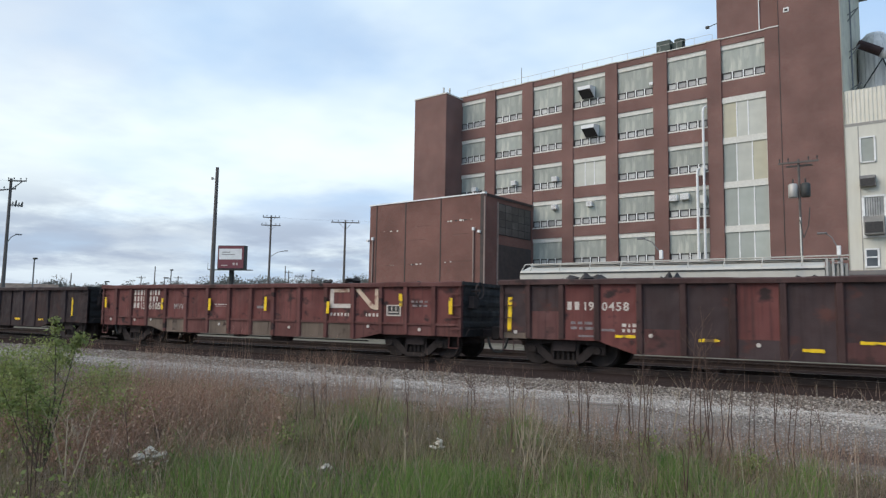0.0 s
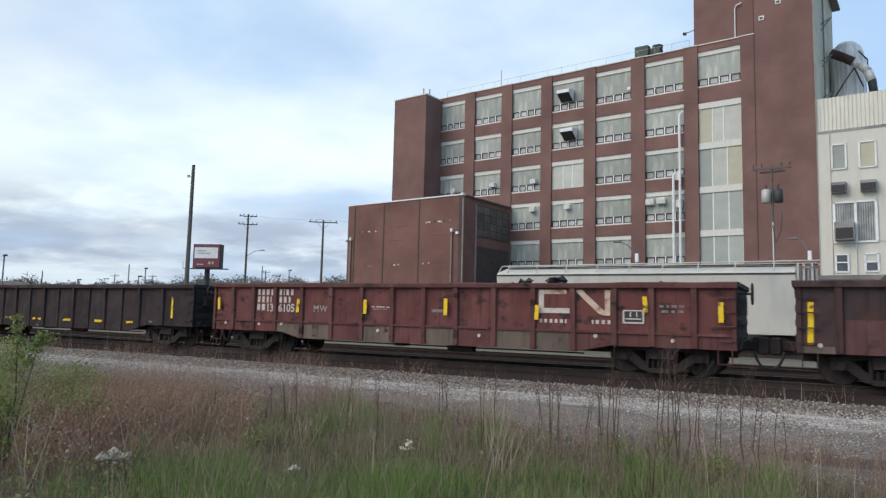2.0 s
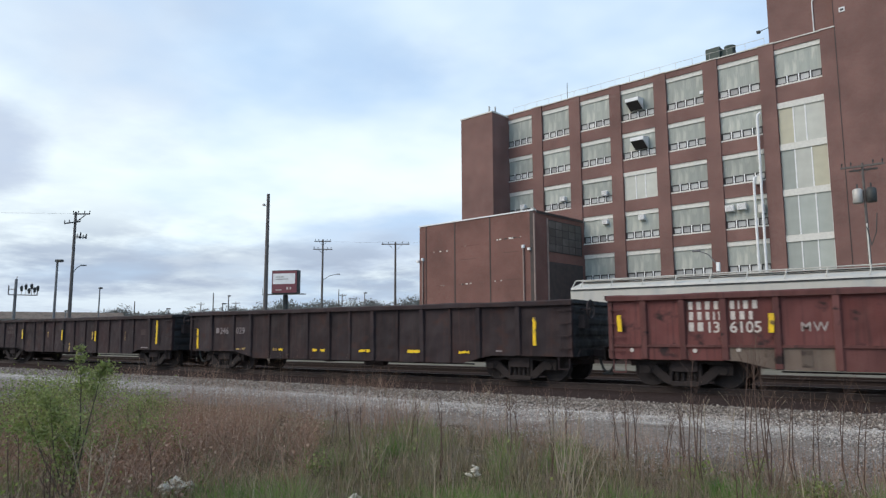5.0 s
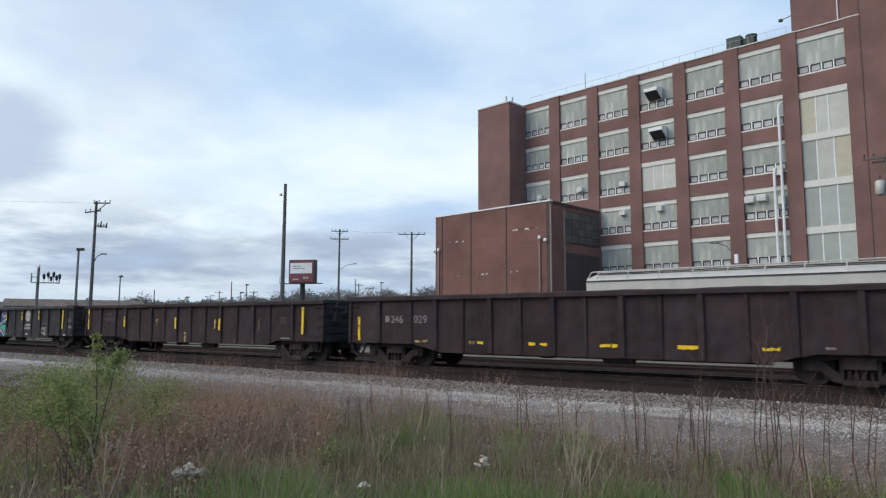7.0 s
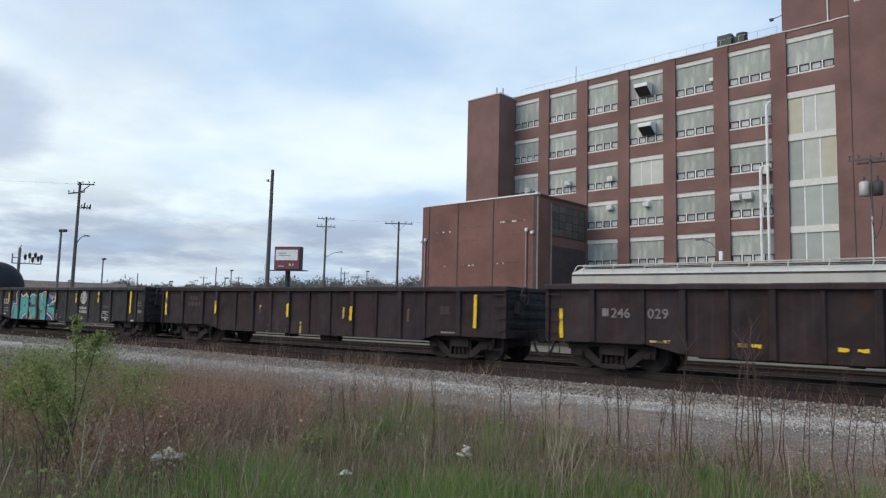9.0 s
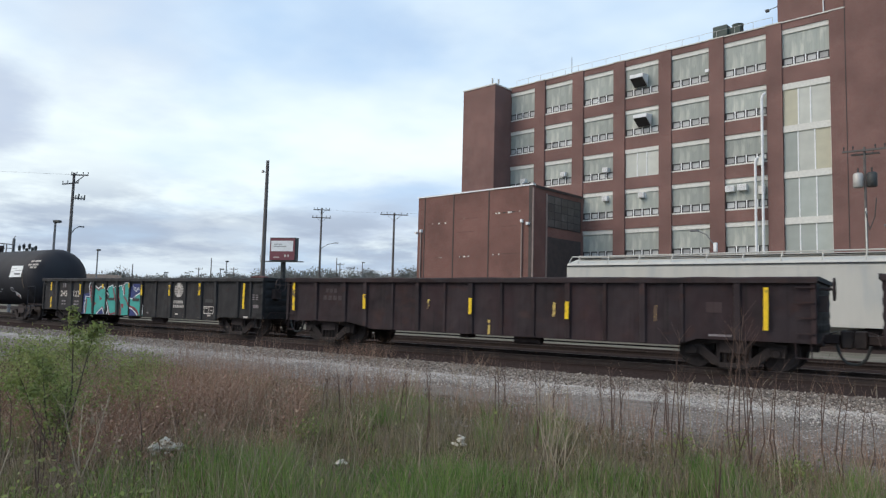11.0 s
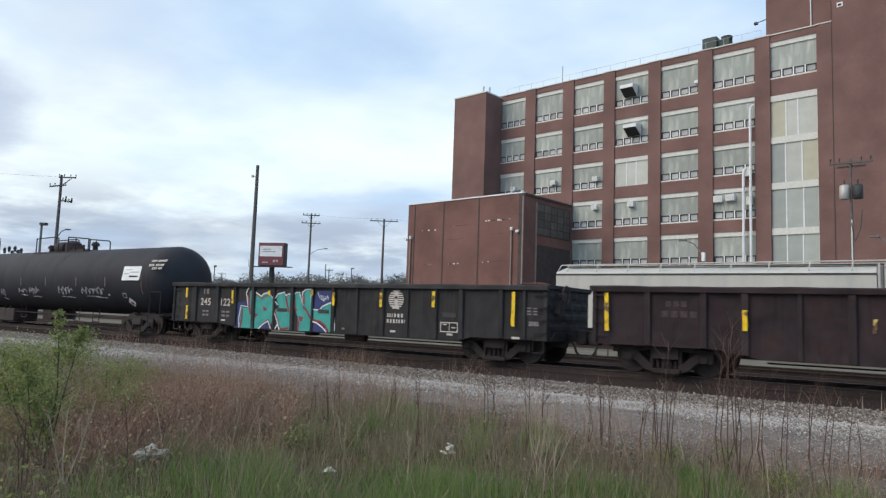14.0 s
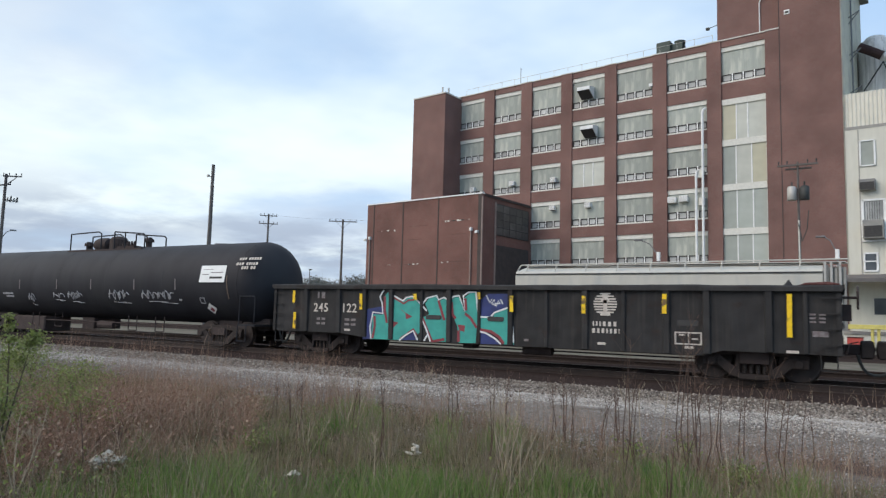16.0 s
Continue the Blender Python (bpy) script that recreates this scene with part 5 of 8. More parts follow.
def build_poles():
    utility_pole(-45.3, 39.4, 13.75, [], "bare tall weathered timber pole", r=0.165)
    x = thing("pole_bracket", "small bracket on the bare timber pole", "bracket", at=(-45.3, 39.4, 12.7))
    part("bracket", Shape().rod((0, -0.1, 0), (-0.3, -0.2, 0.1), 0.03).box(-0.42, -0.24, -0.28, -0.12, 0.0, 0.2), GALV, x)
    p = utility_pole(-70.2, 71.2, 15.4, [(15.1, 1.2), (13.95, 1.35)], "timber utility pole with two crossarms and a street lamp", 42)
    arm_lamp(p, 9.4, 2.1, 0.95)
    utility_pole(-56.05, 70.4, 13.8, [(13.5, 1.85)], "timber utility pole with one long crossarm", 35)
    p = utility_pole(-67.0, 34.0, 13.7, [], "old timber pole with offset crossarms and a street lamp", 63)
    for z, u0, u1, tilt in ((13.45, -0.25, 1.25, 0.12), (12.45, -0.95, 0.45, 0.3)):
        a = Shape().slab([(u0, z - 0.06), (u1, z - 0.06 + tilt), (u1, z + 0.06 + tilt), (u0, z + 0.06)], -0.18, -0.06)
        arm = part("crossarm", a, WOOD_POLE, p)
        for f in (0.03, 0.32, 0.68, 0.97):
            ins = Shape()
            insulator(ins, u0 + (u1 - u0) * f, -0.12, z + 0.05 + tilt * f)
            part("insulator", ins, DARK_METAL, arm)
    part("brace", Shape().rod((0.85, -0.12, 13.45), (0.05, -0.12, 12.65), 0.05, sides=6), WOOD_POLE, p)
    rack = part("cutout_rack", Shape().box(0.0, 1.1, -0.2, -0.1, 11.15, 11.25), WOOD_POLE, p, "short arm with fuse cutouts")
    for i, (u, h) in enumerate(((0.22, 0.45), (0.48, 0.6), (0.72, 0.4), (0.98, 0.5))):
        part("fuse_cutout", Shape().rod((u, -0.25, 11.05), (u + 0.06, -0.3, 11.05 + h), 0.09, 0.06, 8), DARK_METAL if i % 2 else GALV, rack)
    arm_lamp(p, 7.5, 0.75, 0.95)
    box_light(-67.9, 33.0, 8.7, 0.55, 25)
    p = utility_pole(-2.05, 50.06, 12.3, [(12.08, 1.2)], "timber pole with two grey transformers", -4, 0.085)
    part("crossarm", Shape().box(-0.75, 0.8, 0.08, 0.18, 11.82, 11.92), WOOD_POLE, p)
    for sx, mat in ((-0.36, GALV), (0.38, DARK_METAL)):
        t = part("transformer", Shape().lathe([(9.72, 0.25), (9.77, 0.29), (10.55, 0.29), (10.65, 0.2)], (sx, -0.1), "z", 16), mat, p, "round can transformer", smooth=True)
        part("bushing", Shape().rod((sx, -0.1, 10.7), (sx, -0.1, 10.95), 0.05), DARK_METAL, t)
    part("conduit", Shape().rod((0.02, -0.17, 0), (0.02, -0.17, 8.4), 0.045), CONCRETE, p, "pale cable conduit")
    part("drop_cable", Shape().path([(0.6, -0.2, 9.0), (0.5, -0.3, 7.8), (0.2, -0.3, 7.0), (0.0, -0.2, 8.2)], 0.03), DARK_METAL, p)
    street_lamp(-10.37, 47.2, 6.0, 175, 1.2)
    street_lamp(0.07, 50.0, 6.2, 170, 0.75)
    # signal bridge
    x, y = -68.78, 29.83
    g = thing("signal_mast", "railway signal mast with a walkway and dark heads", "railway signal", at=pose(x, y, 0, 0, 0, 62))
    part("mast", Shape().rod((0, 0, 0), (0, 0, 6.9), 0.15, 0.12).rod((0, 0, 6.9), (0.1, 0, 7.15), 0.04, sides=5), STEEL_POLE, g)
    deck = Shape().box(-0.55, 1.8, -0.3, 0.3, 5.4, 5.46)
    for v in (-0.3, 0.3):
        deck.rod((-0.55, v, 5.43), (-0.55, v, 6.3), 0.03, sides=5).rod((-0.55, v, 5.95), (0.1, v, 5.95), 0.022, sides=5).rod((1.75, v, 5.43), (1.75, v, 5.9), 0.03, sides=5)
    part("walkway", deck, STEEL_POLE, g, "thin steel walkway with end rails")
    for x2, z2, tall in ((0.5, 6.05, 0.8), (0.85, 6.2, 0.8), (1.1, 5.85, 0.5), (1.3, 6.25, 0.8), (1.55, 5.95, 0.55), (1.8, 6.1, 0.5)):
        h = part("signal_head", Shape().rod((x2, -0.42, z2), (x2, -0.34, z2), 0.14, 0.14, 12).box(x2 - 0.1, x2 + 0.1, -0.33, -0.15, z2 - 0.28, z2 + 0.2), DARK_METAL, g, "dark signal head")
        part("lamp_hood", Shape().rod((x2, -0.62, z2), (x2, -0.42, z2), 0.08, 0.08, 8), DARK_METAL, h)
        part("bracket", Shape().rod((x2, -0.2, 5.44), (x2, -0.2, z2 + tall * 0.4), 0.03, sides=5), GALV, h)
    # far lights and posts along the horizon
    rng = random.Random(8)
    for az, r, top in ((61.3, 120, 8.9), (56.6, 160, 7.2), (54.0, 190, 8.0), (52.48, 150, 8.0), (52.03, 140, 9.1), (63.5, 150, 6.2), (64.5, 170, 6.4), (41.15, 160, 11.1)):
        x, y = by_angle(az, r)
        box_light(x, y, top, 0.75, rng.uniform(-30, 60))
    for az, r, top in ((54.15, 200, 10.6), (51.5, 200, 10.9), (43.02, 180, 12.2)):
        x, y = by_angle(az, r)
        utility_pole(x, y, top, [(top - 0.5, 1.1)], "distant timber utility pole", 40, 0.14)
    for az, r, top in ((53.2, 150, 10.4), (58.9, 150, 8.4), (43.3, 170, 12.7)):
        x, y = by_angle(az, r)
        utility_pole(x, y, top, [], "distant bare timber pole", 0, 0.12)
    # line wires
    wires = thing("overhead_wire", "thin overhead line between two poles", "cable")
    for a, b, sag in (((-70.2, 71.2, 15.3), (-56.05, 70.4, 13.9), 0.25), ((-67.0, 34.0, 13.5), (-110, -10, 15.5), 0.8), ((-56.05, 70.4, 13.8), (-38, 66, 12.6), 0.3)):
        pts = []
        for i in range(9):
            k = i / 8
            pts.append(tuple(a[j] + (b[j] - a[j]) * k - (sag * 4 * k * (1 - k) if j == 2 else 0) for j in range(3)))
        part("wire", Shape().path(pts, 0.009, 4), DARK_METAL, wires)


def build_billboard():
    cx, cy = -66.4, 60.6
    b = thing("billboard", "roadside billboard with a red lower band on one post", "billboard", at=pose(cx, cy, 0, 0, 0, 22))
    w = 3.6
    part("post", Shape().rod((0, 0.4, 0), (0, 0.4, 7.2), 0.35, 0.32, 14), DARK_METAL, b)
    part("cabinet", Shape().box(-w / 2, w / 2, 0.0, 0.9, 6.9, 9.9), DARK_METAL, b, bevel=0.03)
    f = part("face", Shape().box(-w / 2 + 0.1, w / 2 - 0.1, -0.05, 0.0, 7.0, 9.8), material("faded_red_sign", (0.2, 0.06, 0.07), (0.17, 0.05, 0.06), 0.5), b, "faded red and white sign face")
    part("white_field", Shape().box(-w / 2 + 0.22, w / 2 - 0.34, -0.07, -0.05, 8.12, 9.48), WHITE_PAINT, f)
    for i, end in enumerate((0.5, -0.1)):
        part("text_bar", Shape().box(-1.2, end, -0.085, -0.07, 8.7 + i * 0.28, 8.8 + i * 0.28), STUCCO_SIDE, f)
    for u0, u1, z0, z1 in ((0.3, 0.55, 7.4, 7.7), (0.75, 0.95, 7.4, 7.7), (-1.2, -0.4, 7.3, 7.42)):
        part("text_bar", Shape().box(u0, u1, -0.08, -0.05, z0, z1), LETTER, f)
    part("catwalk", Shape().box(-w / 2 - 0.9, w / 2 + 1.2, -0.7, 0.0, 6.72, 6.82).rod((-w / 2 - 0.9, -0.7, 6.8), (-w / 2 - 0.9, -0.7, 7.6), 0.03).rod((-w / 2 - 0.9, 0.4, 6.8), (-w / 2 - 0.9, 0.4, 7.8), 0.03), DARK_METAL, b)


build_poles()
build_billboard()


def build_woods():
    """A far belt of bare and newly green trees: clumps of small leaves with gaps."""
    rng = np.random.default_rng(21)
    verts, faces = [], []
    count = 0
    for i in range(1050):
        az = rng.uniform(20, 78)
        r = rng.uniform(200, 290)
        if 52 < az < 56.5 and rng.random() < 0.5:
            r = rng.uniform(190, 230)
        tall = np.interp(az, (36.5, 39, 41, 44, 47, 49, 50.5, 53, 55, 59, 60, 61, 62, 66), (16.4, 14.8, 15.0, 14.4, 14.3, 13.6, 12.4, 11.7, 10.4, 10.0, 12.0, 11.8, 9.2, 8.2)) * r / 240 * rng.uniform(0.66, 1.04)
        x, y = by_angle(az, r)
        wide = tall * rng.uniform(0.2, 0.36)
        # the crown is a few loose overlapping masses of fine leaves
        for _ in range(4):
            n = 150
            high = rng.uniform(0.28, 0.76)
            q = tall * rng.uniform(0.18, 0.26)
            u = rng.normal(0, 1, (n, 3))
            u *= rng.random((n, 1)) ** 0.5 / np.linalg.norm(u, axis=1)[:, None]
            c = np.stack([x + rng.normal(0, 0.4) * wide + u[:, 0] * q, y + rng.normal(0, 0.4) * wide + u[:, 1] * q, tall * high + u[:, 2] * q], 1)
            v = c[:, None] + rng.normal(0, 0.27, (n, 3, 3))
            verts.append(v.reshape(-1, 3))
            faces.append(np.arange(n * 3).reshape(-1, 3) + count)
            count += n * 3
        # trunk and upright twigs
        m = 26
        foot = np.stack([x + rng.normal(0, wide * 0.4, m), y + rng.normal(0, wide * 0.4, m), tall * rng.uniform(0.1, 0.65, m)], 1)
        lean = np.stack([rng.normal(0, 0.22, m), rng.normal(0, 0.22, m), np.ones(m)], 1) * (tall * rng.uniform(0.15, 0.34, m))[:, None]
        side = np.stack([np.full(m, 0.8), np.full(m, 0.6), np.zeros(m)], 1) * rng.uniform(0.03, 0.06, m)[:, None]
        foot[0], lean[0], side[0] = (x, y, 0), (0, 0, tall * 0.9), (0.2, 0.15, 0)
        verts.append(np.stack([foot - side, foot + side, foot + lean], 1).reshape(-1, 3))
        faces.append(np.arange(m * 3).reshape(-1, 3) + count)
        count += m * 3
    v = np.concatenate(verts)
    v[:, 2] = np.maximum(v[:, 2], 0.0)
    tagged(new("far_woods", from_arrays("far_woods", v, np.concatenate(faces), FAR_TREE)), "distant belt of trees in early leaf", "trees", kind="stuff")
    # low sheds in the distance
    for az, r, w, h, mat in ((64.2, 170, 26, 6.7, OLD_BOARD), (57.5, 200, 26, 5.4, RED_RIB), (66.5, 190, 30, 6.5, TAR)):
        x, y = by_angle(az, r)
        s = thing("shed", "low distant shed with a shallow gabled roof", "shed", "distant sheds", at=pose(x, y, 0, 0, 0, az))
        part("wall", Shape().box(-w / 2, w / 2, -5, 5, 0, h - 1.6), STUCCO_SIDE, s)
        part("roof", Shape().beam([(-5.4, h - 1.6), (5.4, h - 1.6), (0, h)][::-1], -w / 2 - 0.4, w / 2 + 0.4), mat, s)


build_woods()


# ---- the train ----
SPEED, SLOWING = 3.888, -0.00297


def travelled(t):
    return SPEED * t + SLOWING * t * t


CARS = []
SIDE = 1.5


def stripe(car, x, z0, z1, w=0.13, mat=None, y=None):
    y = -SIDE - 0.012 if y is None else y
    rng = random.Random(int(x * 97 + z0 * 31))
    tall = z1 - z0 > w
    n = 5
    lean = rng.uniform(-0.025, 0.025)
    one, two = [], []
    for i in range(n):
        f = i / (n - 1)
        nick = rng.uniform(0.0, 0.2) if mat is STRIPE_WORN or not tall else rng.uniform(0.0, 0.09)
        if tall:
            dx = lean * (f - 0.5) + rng.uniform(-0.006, 0.006)
            one.append((x - w / 2 * (1 - nick) + dx, z0 + (z1 - z0) * f))
            two.append((x + w / 2 * (1 - rng.uniform(0, 1.5) * nick) + dx, z0 + (z1 - z0) * f))
        else:
            dz = lean * 0.6 * (f - 0.5)
            one.append((x - w / 2 + w * f, z1 + dz - (z1 - z0) * rng.uniform(0, 2.2) * nick))
            two.append((x - w / 2 + w * f, z0 + dz + (z1 - z0) * rng.uniform(0, 2.2) * nick))
    outline = two + one[::-1]
    part("reflective_stripe", Shape().slab(outline, y, y + 0.01), mat or STRIPE, car, "yellow reflective stripe")


def painted(car, words, x, z, size, mat, spacing=1.0, y=-1.416):
    part("lettering", letters(words, size, mat, spacing=spacing), None, car, "painted number", at=(x, y, z))


def bars(car, x, z, widths, h, mat, gap=0.06, y=-1.414, name="lettering_bar"):
    for w in widths:
        part(name, Shape().box(x, x + w, y, y + 0.006, z, z + h), mat, car)
        x += w + gap


def glyphs(car, x, z, widths, h, mat, gap=0.045, y=-1.416):
    """A row of plain solid blocks in place of a company name."""
    for w in widths:
        part("name_block", Shape().box(x + 0.14 * w, x + 0.82 * w, y, y + 0.006, z + 0.03 * h, z + 0.97 * h), mat, car)
        x += w + gap


def battered_rail(section, x0, x1, seed):
    """A section run along x whose upper edge has been knocked out of line by loading."""
    s, rng = Shape(), random.Random(seed)
    n, k = 46, len(section)
    low = min(z for _, z in section)
    dz = dy = 0.0
    for i in range(n):
        x = x0 + (x1 - x0) * i / (n - 1)
        if i % 2 == 0:
            dz, dy = 0.5 * dz + rng.uniform(-0.014, 0.01), 0.5 * dy + rng.uniform(-0.014, 0.014)
        s.v += [(x, y + dy * (z > low + 0.01), z + dz * (z > low + 0.01)) for y, z in section]
    for i in range(n - 1):
        s.f += [(i * k + j, i * k + (j + 1) % k, (i + 1) * k + (j + 1) % k, (i + 1) * k + j) for j in range(k)]
    s.f += [tuple(range(k)), tuple(range((n - 1) * k, n * k))]
    return s


def gondola(label, x0, x1, ribs, top, end_z, mid_z, ramp0, ramp1, mat, rib_mat, panel_mats=None, thin=(), chord=0.14, belt=0.0):
    """An open gondola car: x in the train's own line at the start. ramp0, ramp1: where the deep middle of the side begins and ends."""
    mid = (x0 + x1) / 2
    car = thing("gondola_car", label, "rail car", "gondola cars of the train", at=(mid, TRACK_Y, 0))
    a, b = x0 - mid, x1 - mid
    rs = [r - mid for r in ribs]
    r0, r1 = [(p - mid, q - mid) for p, q in (ramp0, ramp1)]

    def bottom(x):
        if x <= r0[0] or x >= r1[1]:
            return end_z
        if x < r0[1]:
            return end_z + (mid_z - end_z) * (x - r0[0]) / (r0[1] - r0[0])
        if x > r1[0]:
            return mid_z + (end_z - mid_z) * (x - r1[0]) / (r1[1] - r1[0])
        return mid_z

    cuts = [a, *rs, b]
    for i, (p, q) in enumerate(zip(cuts, cuts[1:])):
        knots = [p, *[k for k in (*r0, *r1) if p < k < q], q]
        outline = [(k, bottom(k)) for k in knots] + [(q, top - chord), (p, top - chord)]
        m = (panel_mats or {}).get(i, mat)
        if isinstance(m, tuple):
            zc = m[2]
            part("side_panel", Shape().slab([(k, bottom(k)) for k in knots] + [(q, zc), (p, zc)], -1.41, -1.36), m[1], car)
            part("side_panel", Shape().slab([(p, zc), (q, zc), (q, top - chord), (p, top - chord)], -1.41, -1.36), m[0], car)
        else:
            part("side_panel", Shape().slab(outline, -1.41, -1.36), m, car)
        if belt:
            part("belt_rail", Shape().box(p + 0.06, q - 0.06, -1.45, -1.405, belt - 0.03, belt + 0.03), rib_mat, car)
    for i, x in enumerate(rs):
        w, d = (0.055, 0.06) if i in thin else (0.09, 0.09)
        z0, z1 = bottom(x) + 0.02, top - chord
        s = Shape()
        s.v = [(x - w, -1.41, z0), (x + w, -1.41, z0), (x + w * 0.7, -1.41 - d * 0.5, z0), (x - w * 0.7, -1.41 - d * 0.5, z0),
               (x - w, -1.41, z1), (x + w, -1.41, z1), (x + w * 0.7, -1.41 - d, z1), (x - w * 0.7, -1.41 - d, z1)]
        s.f = [(0, 3, 2, 1), (4, 5, 6, 7), (0, 1, 5, 4), (1, 2, 6, 5), (2, 3, 7, 6), (3, 0, 4, 7)]
        part("rib", s, rib_mat, car)
    for x in (a, b):
        k = 1 if x == a else -1
        part("corner_post", Shape().box(min(x, x + k * 0.1), max(x, x + k * 0.1), -1.46, -1.34, end_z, top - chord), rib_mat, car)
    part("top_chord", battered_rail([(-1.52, top - chord), (-1.33, top - chord), (-1.33, top), (-1.48, top), (-1.52, top - 0.03)], a - 0.03, b + 0.03, int(abs(mid) * 10)), rib_mat, car, "battered top edge rail")
    part("top_chord", battered_rail([(1.33, top - chord), (1.52, top - chord), (1.52, top), (1.33, top)], a - 0.03, b + 0.03, int(abs(mid) * 10) + 1), rib_mat, car)
    part("far_side", Shape().box(a, b, 1.36, 1.41, end_z, top - chord), mat, car)
    part("floor", Shape().box(a + 0.05, b - 0.05, -1.36, 1.36, end_z, end_z + 0.08), UNDER, car)
    part("centre_sill", Shape().box(a + 0.1, b - 0.1, -0.22, 0.22, 0.82, end_z), UNDER, car)
    n = 7
    for i in range(n):
        x = r0[1] + (r1[0] - r0[1]) * i / (n - 1)
        part("cross_bearer", Shape().box(x - 0.06, x + 0.06, -1.36, 1.36, mid_z + 0.03, end_z), UNDER, car)
    for x, k in ((a, 1), (b, -1)):
        # ends black on every car: their lack of light is put into the paint
        end_shade = BLACK_CAR
        e = part("end_wall", Shape().box(min(x, x + k * 0.06), max(x, x + k * 0.06), -1.36, 1.36, end_z, top - 0.05), end_shade, car, "ribbed end wall")
        for i in range(4):
            z = end_z + 0.22 + i * (top - end_z - 0.3) / 4
            part("end_rib", Shape().slab([(x, z), (x - k * 0.02, z + 0.06), (x - k * 0.02, z + 0.16), (x, z + 0.22)][::-k], -1.34, 1.34), end_shade, e)
        part("end_rail", Shape().box(min(x, x - k * 0.07), max(x, x - k * 0.07), -1.5, 1.5, top - 0.1, top), end_shade, e)
        coupler(car, x, -k)
        for i in range(4):
            z = end_z + 0.2 + i * 0.33
            part("grab_iron", Shape().box(min(x + k * 0.02, x + k * 0.4), max(x + k * 0.02, x + k * 0.4), -1.5, -1.47, z, z + 0.025), rib_mat, car)
        lad = Shape()
        lad.path([(x + k * 0.1, -1.42, end_z), (x + k * 0.1, -1.44, end_z - 0.32), (x + k * 0.4, -1.44, end_z - 0.32), (x + k * 0.4, -1.42, end_z)], 0.014, 5)
        part("stirrup_step", lad, rib_mat, car)
    # brake wheel high on one end
    bw = Shape()
    ring = [(b + 0.3, -0.9 + 0.24 * math.cos(g), top - 0.25 + 0.24 * math.sin(g)) for g in np.linspace(0, 2 * math.pi, 15)]
    bw.path(ring, 0.022, 5)
    for g in (0, 2.09, 4.19):
        bw.rod((b + 0.3, -0.9, top - 0.25), (b + 0.3, -0.9 + 0.24 * math.cos(g), top - 0.25 + 0.24 * math.sin(g)), 0.014, sides=5)
    bw.rod((b, -0.9, top - 0.25), (b + 0.32, -0.9, top - 0.25), 0.03, sides=6).box(b, b + 0.18, -1.05, -0.75, top - 0.75, top - 0.4)
    part("brake_wheel", bw, UNDER, car, "iron hand-brake wheel")
    rig = Shape().rod((r0[1], -0.7, 0.78), (r1[0], -0.7, 0.78), 0.02).rod((mid - mid + 0.6, -0.9, 0.8), (1.4, -0.9, 0.8), 0.14).box(-1.2, -0.9, -1.0, -0.6, 0.75, 0.95)
    part("brake_rigging", rig, UNDER, car)
    truck(car, a + 1.72)
    truck(car, b - 1.72)
    CARS.append((car, mid))
    return car, (lambda x: x - mid)


def scrap(label, x, spans, seed):
    """Loose lumps that show just over the side of a car."""
    rng = random.Random(seed)
    s = Shape()
    for u0, u1, z in spans:
        u = u0
        while u < u1:
            s.rock(u - x, rng.uniform(-1.0, -0.4), z + rng.uniform(-0.12, 0.06), rng.uniform(0.12, 0.26), rng)
            u += 0.13
        s.box(u0 - x - 0.3, u1 - x + 0.3, -1.2, 1.2, 1.2, z - 0.1)
    ob = solid("scrap_load", s, SCRAP, label, "scrap load", kind="stuff", at=(x, TRACK_Y, 0))
    CARS.append((ob, x))


def mirror(ribs, centre):
    return ribs + [2 * centre - r for r in reversed(ribs) if 2 * centre - r > ribs[-1] + 0.3]


